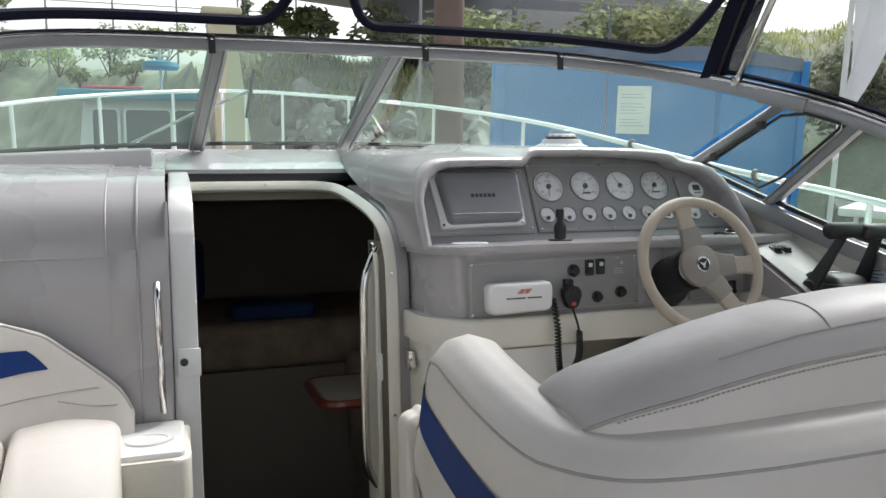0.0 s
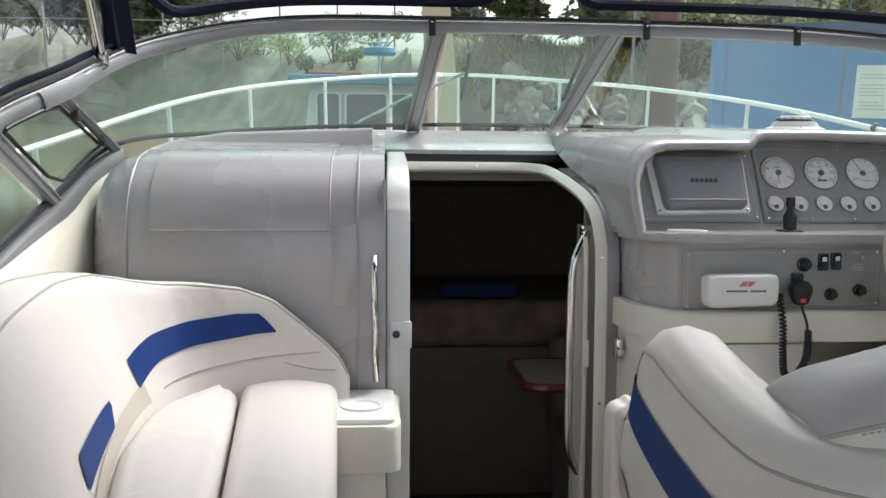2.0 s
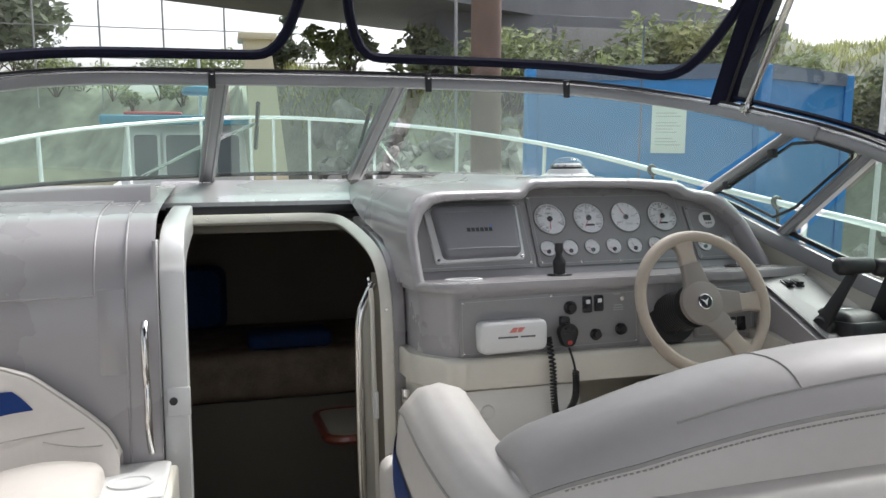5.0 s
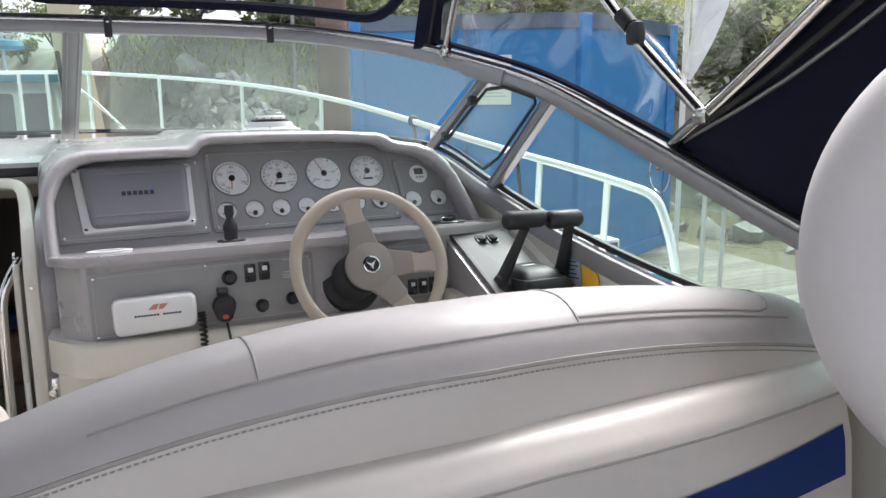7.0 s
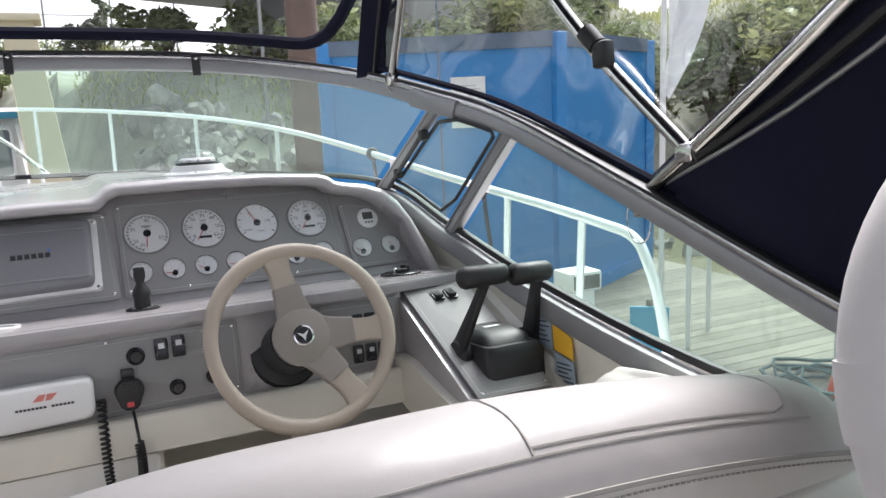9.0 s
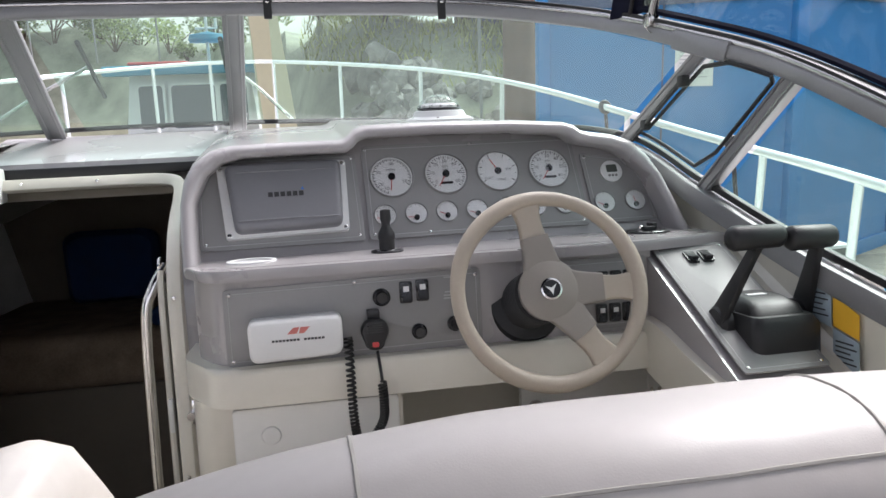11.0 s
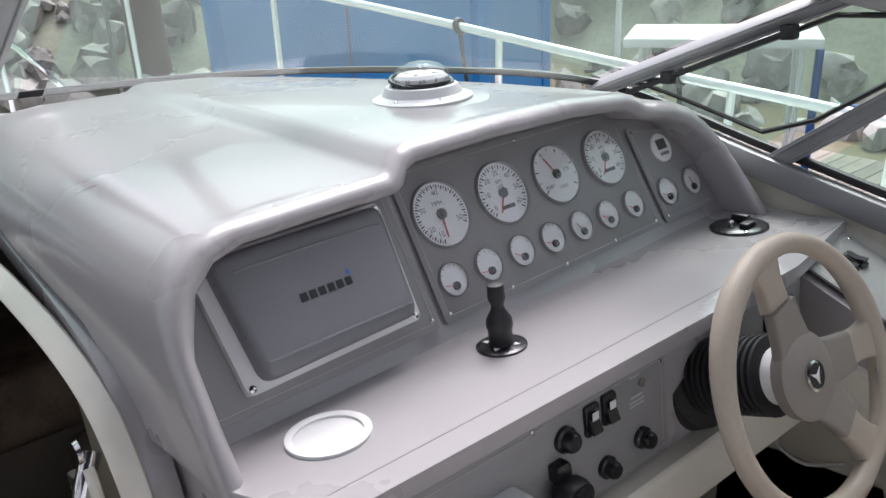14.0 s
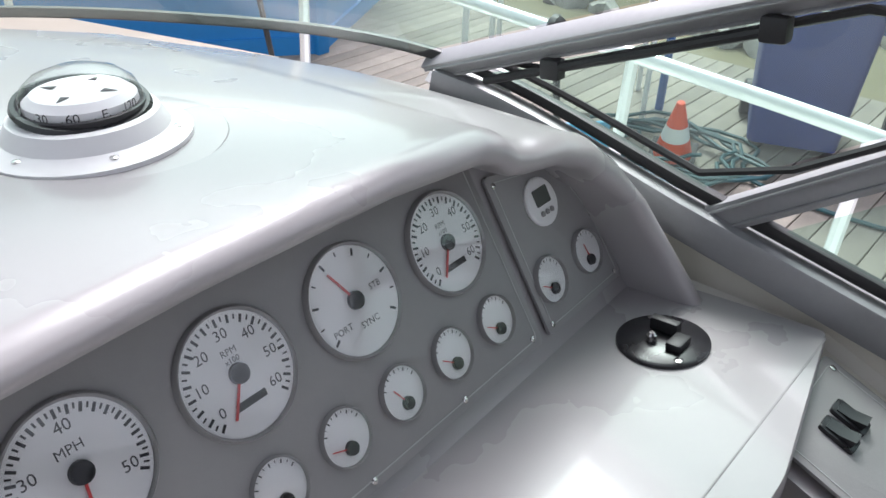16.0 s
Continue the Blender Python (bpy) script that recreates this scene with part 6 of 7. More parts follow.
window_grid(front_cloth, (0.0, 0.485), 0.0, 1.0, "front_window")
window_grid(front_cloth, (0.50, 1.0), 0.0, 1.0, "front_window")
for s in (-1, 1):
    # corner zipper strip, stainless bows and the dark side curtain
    c0 = top[mid + s * 27]
    c1 = Vector(front_cloth(0.5 + s * 0.5, 1.0))
    rows = []
    for j in range(9):
        t = j / 8
        p = c0 * (1 - t) + c1 * t + Vector((0, 0.02 * math.sin(math.pi * t), 0.035))
        rows.append([p + Vector((-s * 0.045, 0.06, 0.0)), p + Vector((-s * 0.01, 0.02, 0.0)), p + Vector((s * 0.015, -0.05, 0))])
    part("corner_strip", loft(rows, False), M_CANVAS, canopy, "navy canvas corner strip")
    part("zipper", tube([r[1] + Vector((-s * 0.006, -0.012, 0.0)) for r in rows], 0.005, 5), M_BLACK, canopy)
    f0 = top[mid + s * 28] + Vector((-s * 0.008, -0.015, 0.03))
    f1 = c1 + Vector((s * 0.0, -0.10, 0.0))
    fb = part("front_bow", tube([f0, f0 * 0.5 + f1 * 0.5 + Vector((0, 0.015, 0)), f1], 0.011, 10), M_STEEL, canopy, "stainless steel bow")
    part("fitting", merged(box(f0.x - 0.014, f0.x + 0.014, f0.y - 0.016, f0.y + 0.016, f0.z - 0.02, f0.z + 0.012, 0.004), tube([f0 + Vector((0.02 * math.cos(a), -0.012, -0.015 + 0.02 * math.sin(a))) for a in (k * math.pi / 6 for k in range(12))], 0.0016, 5, True)), M_STEEL, fb, "bow fitting with ring pin")
    if s > 0:
        B0, B1, B2, B3 = Vector((2.005, 1.44, 1.265)), Vector((1.975, 1.0, 1.485)), Vector((1.87, 0.25, 1.87)), Vector((1.75, -0.30, 2.16))
    else:
        B0, B1, B2, B3 = Vector((-0.735, 1.54, 1.20)), Vector((-0.70, 1.24, 1.45)), Vector((-0.60, 0.72, 1.85)), Vector((-0.49, 0.30, 2.16))
    bowline = curve([B0, B1, B2, B3], 8)

    def bow_at(v, bowline=bowline):
        k = v * (len(bowline) - 1)
        i = min(int(k), len(bowline) - 2)
        return bowline[i] * (1 - (k - i)) + bowline[i + 1] * (k - i)

    def rail_at(i, s=s):
        k = min(int(i), 63)
        return top[mid + s * k] * (1 - (i - k)) + top[mid + s * (k + 1)] * (i - k) + Vector((s * 0.006, 0, 0.036))

    S0 = B0 * 0.72 + B1 * 0.28
    S1, S2 = (Vector((1.94, 1.60, 1.66)), Vector((1.83, 1.80, 2.16))) if s > 0 else (Vector((-0.70, 1.64, 1.54)), Vector((-0.62, 2.0, 1.95)))
    mb = part("main_bow", tube(bowline, 0.0125, 12), M_STEEL, canopy, "stainless steel main bow")
    part("strut", tube(curve([S0, S1, S2], 8), 0.0125, 12), M_STEEL, canopy, "stainless steel strut")
    part("fitting", merged(box(B0.x - 0.016, B0.x + 0.016, B0.y - 0.022, B0.y + 0.022, B0.z - 0.04, B0.z + 0.012, 0.005), tube([B0 + Vector((-s * 0.02, 0.032 * math.cos(a), -0.045 + 0.04 * math.sin(a))) for a in (k * math.pi / 8 for k in range(16))], 0.0014, 5, True)), M_STEEL, mb, "bow foot with ring pin")
    part("joint", box(S0.x - 0.014, S0.x + 0.014, S0.y - 0.02, S0.y + 0.02, S0.z - 0.016, S0.z + 0.016, 0.005), M_STEEL, mb, "strut joint")
    kp_ = S0 * 0.35 + S1 * 0.65 if s > 0 else S0 * 0.04 + S1 * 0.96
    part("clamp", merged(tube([kp_ + (S0 - S1).normalized() * d for d in (-0.02, 0.02)], 0.018, 10), box(kp_.x - 0.012, kp_.x + 0.012, kp_.y - 0.05, kp_.y - 0.01, kp_.z - 0.055, kp_.z - 0.01, 0.006)), M_BLACK, canopy, "black cable clamp")

    def side_vinyl(u, v, s=s):
        left = (c0 + Vector((0, 0, 0.036))) * (1 - v) + c1 * v
        low = rail_at(27 + u * 22.5) - (rail_at(27) * (1 - u) + rail_at(49.5) * u)
        return left * (1 - u) + (bow_at(v) + Vector((s * 0.012, 0, 0.012))) * u + low * (1 - v)
    sv = part("side_window", sheet(side_vinyl, 16, 10), M_VINYLW, canopy, "clear vinyl side window")
    sv.visible_shadow = False
    part("window_edge", tube([Vector(side_vinyl(i / 16, 0.02)) for i in range(17)], 0.008, 6), M_CANVAS, sv, "navy edge binding")
    part("window_edge", tube([Vector(side_vinyl(1.0, i / 16)) + Vector((s * 0.012, -0.005, 0.008)) for i in range(17)], 0.016, 8), M_CANVAS, sv, "navy edge binding")

    def curtain(u, v, s=s):
        a = rail_at(49.5 + 14.4 * min(1.0, u * 1.8)) + Vector((0, -2.2 * max(0.0, u - 0.555), -0.1 * max(0.0, u - 0.555)))
        b = bow_at(u) + Vector((s * 0.012, 0, 0))
        fold = 0.012 * math.sin(u * 20 + v * 3) * math.sin(math.pi * v)
        return a * (1 - v) + b * v + Vector((s * fold, 0, 0))
    part("side_curtain", sheet(curtain, 20, 12, 0.003), M_CANVAS, canopy, "dark navy canvas side curtain")
    part("curtain_seam", tube([Vector(curtain(0.02 + 0.96 * i / 12, 0.90 - 0.03 * i / 12)) + Vector((-s * 0.008, 0, 0)) for i in range(13)], 0.008, 6), M_BLACK, canopy)
    part("curtain_zipper", tube([Vector(curtain(0.02 + 0.96 * i / 12, 0.82)) + Vector((-s * 0.006, 0, 0)) for i in range(13)], 0.004, 6), M_GALV, canopy)


def roof(u, v):
    x = (2 * u - 1)
    y = 2.0 - 0.25 * x * x * 0.95 - v * 3.0
    return (CX + x * 1.17, y, 2.34 - 0.14 * x * x + 0.03 * math.sin(math.pi * v))


# Roof out of view; its length is chosen to shade seats and dash
solo("unseen_canopy_roof", sheet(lambda u, v: roof(u, 0.86 * v), 14, 18, 0.004), M_CANVAS, "unseen navy canvas canopy roof, its length set to shape the light", "canopy roof", kind="structure")

# wipers on the glass
for s, i0, i1 in ((-1, 14, 6), (1, 10, 6)):
    w = thing("wiper", "black windshield wiper at rest on the glass", "wiper", foot[mid + s * i0])
    a = foot[mid + s * i0] + Vector((0, 0.03, 0.02))
    b = foot[mid + s * i1] * 0.45 + top[mid + s * i1] * 0.55 + Vector((0, 0.04, 0.03))
    part("arm", tube([a, b * 0.5 + a * 0.5 + Vector((0, 0.01, 0.01)), b], 0.006, 6), M_STEEL, w, "steel wiper arm")
    t = (top[mid + s * i1] - foot[mid + s * i1]).normalized()
    part("blade", tube([b - t * 0.2, b + t * 0.14], 0.008, 6), M_BLACK, w, "black rubber blade")

# ---- the boat settles to her trim ----
for boat_part in list(scene.objects):
    if boat_part.parent is None and boat_part.type in ("MESH", "EMPTY"):
        boat_part.matrix_world = TRIM @ boat_part.matrix_basis

# ---- outdoors ----
WATER = -1.0


def shoreline(x):
    """The water's edge ahead: nearer to starboard, drawing off to port."""
    return float(np.interp(x, [-60, -8, -1, 1.6, 3, 14], [75, 52, 38, 18, 13.2, 12.2])) + 0.4 * math.sin(x * 0.9)


def shore(x, y):
    """How far a place lies beyond the shoreline."""
    s1 = y - shoreline(x)
    s2 = (x - 10.5 - 0.5 * math.sin(y * 0.6)) * 0.9 - max(0, (2 - y)) * 0.2
    return max(s1, s2)


def ground_z(x, y):
    s = shore(x, y)
    t = max(0.0, min(1.0, (s + 1.0) / 9.0))
    rise = t * t * (3 - 2 * t)
    top = float(np.interp(x, [-30, -12, -5, 1.5, 4.5, 9, 13], [10.5, 9.6, 8.0, 7.6, 6.2, 6.2, 7.7]))
    fall = 0.123 * min(max(0.0, y - 2.0), 24.0) * rise
    return -1.6 - fall + top * rise + 0.25 * math.sin(x * 1.3 + y * 0.7) * rise + 0.12 * math.sin(x * 3.1) * math.sin(y * 2.7) * rise


gx = sorted(set([-600, -250, -120, -70, -45] + [-30 + i for i in range(0, 66)] + [45, 70, 120, 250, 600]))
gy = sorted(set([-600, -250, -120, -60, -30, -15] + [-8 + i for i in range(0, 72)] + [72, 90, 150, 300, 600]))
solo("ground", loft([[(x, y, ground_z(x, y)) for y in gy] for x in gx], False), M_GROUND, "grassy earth bank rising from the water", "ground", kind="structure")
solo("water", sheet(lambda u, v: (-400 + 800 * u, -400 + 800 * v, WATER), 8, 8), M_WATER, "calm muddy green-brown water", "water", kind="structure")

# floating dock alongside with boards
DZ = -0.55
dock = thing("dock", "weathered grey board dock alongside the boat", "dock", (4.4, 3, DZ - 0.3), kind="structure")
part("float", box(2.95, 7.75, -6, 9.6, DZ - 0.5, DZ - 0.05, 0.03), M_CONC, dock, "concrete float")
part("kerb", box(2.95, 3.1, -6, 9.6, DZ, DZ + 0.12, 0.02), M_DOCK, dock, "timber kerb")
board = finish(box(-2.33, 2.33, -0.066, 0.066, -0.045, 0.0, 0.005, 1), "board", M_DOCK)
for i in range(105):
    b = new("board", board)
    b.location = (5.40, -5.0 + i * 0.139, DZ + 0.001 * (i % 3))
    b.parent = dock
    b.matrix_parent_inverse = Matrix.Translation(dock.location).inverted()

# blue shipping container
cont = thing("container", "blue steel shipping container on the dock edge", "container", (5.43, 7.02, DZ))
CA, CB, CC = Vector((3.50, 8.30, 0)), Vector((5.43, 7.02, 0)), Vector((7.37, 8.11, 0))
CH = 2.67


def wall_panel(a, b, name, ribs):
    d = (b - a)
    n = Vector((d.y, -d.x, 0)).normalized()
    pts = []
    for i in range(ribs * 4 + 1):
        t = i / (ribs * 4)
        pts.append(a + d * t + n * (0.003 if (i // 2) % 2 else -0.001))
    rows = [[p + Vector((0, 0, z)) for p in pts] for z in (DZ + 0.14, DZ + CH - 0.12)]
    ob = part(name, loft(rows, False), M_CONT, cont, "blue pressed steel wall", angle=20)
    m = basis(a, d, n)
    L = d.length
    for z0, z1 in ((0.0, 0.15), (CH - 0.13, CH)):
        part("rail", slab([(0, z0), (L, z0), (L, z1), (0, z1)], -0.04, 0.03, basis(a + Vector((0, 0, DZ)), d, n)), M_CONT if z0 == 0 else M_CONTTOP, ob)
    return ob, m, L


wa, ma, la = wall_panel(CA, CB, "end_wall", 3)
wb, mb_, lb = wall_panel(CB, CC, "side_wall", 3)
for c in (CA, CB, CC):
    part("corner_post", box(c.x - 0.06, c.x + 0.06, c.y - 0.06, c.y + 0.06, DZ, DZ + CH, 0.01), M_CONT, cont)
part("roof", slab([tuple(CA.xy), tuple(CB.xy), tuple(CC.xy), tuple((CA + CC - CB).xy)], DZ + CH - 0.02, DZ + CH + 0.02), M_CONTTOP, cont)
part("door_seam", slab([(la * 0.5 - 0.008, 0.15), (la * 0.5 + 0.008, 0.15), (la * 0.5 + 0.008, CH - 0.13), (la * 0.5 - 0.008, CH - 0.13)], 0.014, 0.02, ma), M_CONTTOP, wa, "dark door seam")
notice = thing("notice", "white paper notice taped to the blue container", "notice", (4.4, 7.7, 1.4))
nm_ = ma
part("paper", slab([(1.27, 1.25), (1.61, 1.25), (1.61, 1.74), (1.27, 1.74)], 0.022, 0.025, nm_), M_PAPER, notice)
tx = bmesh.new()
for i in range(11):
    if i not in (3, 8):
        tx = merged(tx, box(1.31, 1.56 - 0.04 * (i % 3), 1.33 + i * 0.032, 1.338 + i * 0.032, 0.025, 0.0262, m=nm_))
part("text_lines", tx, M_LINE, notice, "unreadable printed lines")

# wheelie bins on the dock
def bin_at(m, label):
    b = thing("wheelie_bin", label, "bin", m.translation, group="bins on the dock")
    def ring_(w, d, z):
        return [m @ Vector((x, y, z)) for x, y in rounded([(-w, -d), (w, -d), (w, d), (-w, d)], 0.05, 3)]
    part("body", loft([ring_(0.22, 0.25, 0.04), ring_(0.24, 0.27, 0.3), ring_(0.275, 0.315, 0.90), ring_(0.30, 0.34, 0.91), ring_(0.30, 0.34, 0.96)]), M_BIN, b, "blue plastic body")
    part("lid", loft([ring_(0.305, 0.35, 0.965), ring_(0.31, 0.355, 0.985), ring_(0.28, 0.31, 1.03), ring_(0.10, 0.1, 1.045)]), M_BINLID, b, "blue lid")
    for s in (-1, 1):
        part("wheel", turned([(0, -0.03), (0.09, -0.03), (0.1, -0.02), (0.1, 0.02), (0.09, 0.03), (0, 0.03)], m @ Matrix.Translation((s * 0.24, 0.27, 0.10)) @ Matrix.Rotation(math.pi / 2, 4, "Y"), 20), M_BLACK, b, "black wheel")
    part("handle", tube([m @ Vector((x, 0.37, 0.94)) for x in (-0.25, 0.25)], 0.015, 8), M_BIN, b)
    lg = m @ Matrix.Translation((0, -0.3, 0.80)) @ Matrix.Rotation(math.pi / 2, 4, "X")
    part("maker_mark", merged(*[box(-0.09, 0.09, -0.05 + k * 0.04, -0.05 + k * 0.04 + (0.008 if k != 1 else 0.03), 0.006, 0.014, m=lg) for k in range(3)]), M_INKW, b, "white maker's mark as plain bars")
    return b


bin_at(pose(6.55, 3.47, DZ, 0, 0, -68) @ Matrix.Scale(1.26, 4), "tall blue plastic wheelie bin with a clear bag in its rim")
bin_at(pose(6.58, 2.56, DZ, 0, 0, -76) @ Matrix.Scale(1.26, 4), "tall blue plastic wheelie bin on the dock")
g = bin_at(pose(6.65, 1.60, DZ, 0, 0, -80) @ Matrix.Scale(1.26, 4), "dark grey wheelie bin on the dock")
for ch in g.children:
    if ch.name.startswith(("body", "lid", "handle")):
        ch.data.materials[0] = M_GLOSSB
tagged(g, "dark grey plastic wheelie bin on the dock")
rack = thing("steel_rail", "blue tubular steel rail behind the bins", "rail", (6.6, 3.5, DZ))
for x, y in ((6.35, 4.35), (6.95, 2.6), (7.1, 0.8)):
    part("upright", tube([(x, y, DZ), (x, y, DZ + 1.15)], 0.03, 10), M_BLUEP, rack)
part("crossbar", tube([(6.35, 4.35, DZ + 0.75), (6.95, 2.6, DZ + 0.75), (7.1, 0.8, DZ + 0.75)], 0.022, 10), M_BLUEP, rack)
# work table, cone, hoses
tab = thing("work_table", "white folding table on the dock", "table", (4.6, 4.6, DZ))
tm = pose(6.05, 4.97, DZ, 0, 0, -58)
part("top", box(-0.68, 0.68, -0.38, 0.38, 1.20, 1.27, 0.012, m=tm), M_PLASTIC, tab)
for x in (-0.55, 0.55):
    for y in (-0.3, 0.3):
        part("leg", tube([tm @ Vector((x, y, 0)), tm @ Vector((x, y, 1.20))], 0.02, 8), M_PLASTIC, tab)
cone = thing("traffic_cone", "small orange traffic cone with a white band", "cone", (5.60, 3.86, DZ))
tc = pose(5.60, 3.86, DZ + 0.04, 0, -14, 20) @ Matrix.Scale(1.2, 4)
part("base", box(-0.12, 0.12, -0.12, 0.12, 0.0, 0.025, 0.006, m=tc), M_BLACK, cone, "black foot plate")
part("body", turned([(0.10, 0.025), (0.085, 0.08), (0.045, 0.24), (0.02, 0.34), (0.0, 0.345)], tc, 24), M_ORANGE, cone)
part("band", turned([(0.0735, 0.13), (0.0595, 0.19), (0.0545, 0.21), (0.05, 0.19)], tc, 24), M_PLASTIC, cone, "white reflective band")
hose = thing("hose", "coiled dark teal hose lying on the dock", "hose", (5.68, 3.9, DZ))
hp = []
for i in range(150):
    a = i * 0.28
    r = 0.24 + 0.06 * math.sin(i * 0.37) + 0.04 * math.sin(i * 1.3)
    hp.append((5.68 + r * 1.9 * math.cos(a) * 0.8 + 0.1 * math.sin(i * 0.05), 3.9 + r * 1.9 * math.sin(a), DZ + 0.02 + 0.012 * (i // 22) + 0.006 * math.sin(i * 0.9)))
part("coil", tube(hp, 0.014, 6), M_HOSE, hose)
part("run", tube(curve([(5.68, 3.45, DZ + 0.03), (5.6, 2.8, DZ + 0.02), (5.8, 1.2, DZ + 0.02), (5.6, -0.5, DZ + 0.02)], 8), 0.014, 6), M_HOSE, hose)
ped = thing("power_pedestal", "small white dock light box", "pedestal", (3.35, 3.7, DZ))
part("stem", box(3.28, 3.42, 3.62, 3.78, DZ, 0.55, 0.01), M_PLASTIC, ped)
part("lamp_box", box(3.26, 3.45, 3.60, 3.76, 0.55, 0.65, 0.012), M_PLASTIC, ped)
part("lens", box(3.28, 3.43, 3.592, 3.602, 0.565, 0.635, 0.004), M_LCD, ped)
sign = thing("dock_sign", "small teal square sign on the dock kerb", "sign", (3.6, 3.3, DZ))
part("board", box(-0.09, 0.09, -0.01, 0.01, 0.66, 0.95, 0.006, m=pose(3.50, 3.30, DZ + 0.12, 0, 0, -38)), M_BOATB, sign)
part("post", box(-0.015, 0.015, 0.012, 0.03, 0.0, 0.98, 0.003, m=pose(3.50, 3.30, DZ + 0.12, 0, 0, -38)), M_DOCK, sign)

# flag on a leaning pole
fl = thing("flag", "white feather flag on a slim pole", "flag", (5.0, 5.3, DZ))
part("pole", tube([(5.26, 5.32, DZ), (5.22, 5.27, 1.4), (5.14, 5.17, 3.5)], 0.022, 8), M_PLASTIC, fl)
rows = []
for j in range(19):
    t = j / 18
    z = 3.5 - 1.95 * t
    w = 0.34 * (1 - max(0, (t - 0.55) / 0.45) ** 1.5)
    rows.append([(5.16 + 0.06 * t + k / 6 * w * 0.8 + 0.02 * math.sin(3 * t + k), 5.18 + 0.07 * t - k / 6 * w * 0.5 + 0.035 * math.sin(5 * t + k * 1.1), z - 0.1 * k / 6) for k in range(7)])
part("cloth", loft(rows, False), M_FLAG, fl, "white cloth")

# second boat ahead
bt = thing("moored_boat", "white cabin boat with a blue roof moored ahead", "boat", (-0.2, 11.5, WATER))
part("hull", loft([[(-0.2 + w * math.sin(a), y, WATER + 0.35 + (1.15 + lift) * (1 - math.cos(a) ** 4) * (1 if abs(math.cos(a)) < 0.9 else 0.2) - 0.6 * max(0, math.cos(a))) for a in (radians(d) for d in range(-90, 91, 15))] for y, w, lift in ((10.2, 1.25, 0), (12, 1.3, 0.0), (14, 1.1, 0.15), (16, 0.1, 0.4))], False), M_BOATW, bt)
part("cabin", loft([[(x0, y0, z), (x1, y0, z), (x1, y1, z), (x0, y1, z)] for x0, x1, y0, y1, z in ((-0.95, 0.62, 10.9, 13.0, -0.5), (-0.95, 0.62, 10.9, 13.0, 0.85), (-0.88, 0.55, 11.0, 12.9, 1.52))]), M_BOATW, bt, "white cabin")
part("deck", box(-1.3, 0.95, 10.2, 14, -0.05, 0.0), M_BOATW, bt)
rf = part("roof", box(-1.15, 0.80, 10.72, 13.1, 1.52, 1.64, 0.03), M_BOATB, bt, "blue roof")
for x0, x1 in ((-0.78, -0.50), (-0.40, 0.12), (0.18, 0.50)):
    wf = part("window", slab(rounded([(x0, 0.88), (x1, 0.88), (x1, 1.4), (x0, 1.4)], 0.05), 0, 0.02, basis((0, 10.80, 0), (1, 0, 0), (0, -1, 0.1))), M_DARKGL, bt, "dark cabin window")
    part("frame", band(rounded([(x0 - 0.03, 0.85), (x1 + 0.03, 0.85), (x1 + 0.03, 1.43), (x0 - 0.03, 1.43)], 0.06), rounded([(x0, 0.88), (x1, 0.88), (x1, 1.4), (x0, 1.4)], 0.05), 0.0, 0.03, basis((0, 10.80, 0), (1, 0, 0), (0, -1, 0.1))), M_BOATW, wf)
part("mast", merged(tube([(0.02, 11.6, 1.62), (0.02, 11.6, 2.4)], 0.02, 8), tube([(-0.12, 11.6, 2.1), (0.16, 11.6, 2.1)], 0.015, 8), tube([(0.14, 11.6, 2.1), (0.14, 11.6, 2.22)], 0.02, 8)), M_BOATW, rf, "white mast with aerials")
part("radome", turned([(0, 0), (0.22, 0), (0.24, 0.04), (0.22, 0.1), (0, 0.14)], Matrix.Translation((0.02, 11.6, 1.92)), 24), M_BOATB, rf, "round radar dome")
part("raft", box(-0.9, -0.2, 11.0, 11.5, 1.642, 1.685, 0.03), M_RED, rf, "red life raft cover")
part("searchlight", turned([(0, 0), (0.07, 0), (0.09, 0.1), (0.09, 0.14), (0, 0.15)], Matrix.Translation((0.12, 10.8, 0.5)), 16), M_STEEL, bt, "chrome lamp")

# leaning beige ramp pier, brown pile, thin pole
pier = thing("ramp_pier", "tall beige painted pier leaning beside the boat", "pier", (1.1, 10.6, WATER))
part("shaft", loft([[(0.60 + a, 10.4, 2.55), (0.92 + a, 10.4, 2.55), (1.35, 10.4, -1.6), (0.80, 10.4, -1.6)] if k == 0 else [(0.60 + a, 10.9, 2.55), (0.92 + a, 10.9, 2.55), (1.35, 10.9, -1.6), (0.80, 10.9, -1.6)] for k, a in ((0, -0.02), (1, -0.02))]), M_BEIGE, pier)
part("cap", box(0.52, 0.98, 10.3, 11.0, 2.55, 2.63, 0.02), M_BEIGE, pier)
pile = solo("timber_pile", tube([(5.0, 14.3, -1.5), (4.97, 14.3, 1.5), (4.93, 14.3, 6.5)], [0.30, 0.28, 0.26], 16), M_RUSTW, "brown weathered timber pile on the shore", "pile")
solo("slim_pole", tube([(3.75, 12.0, -1.5), (3.72, 12.0, 4.0)], 0.025, 8), M_GALV, "slim grey metal pole", "pole")

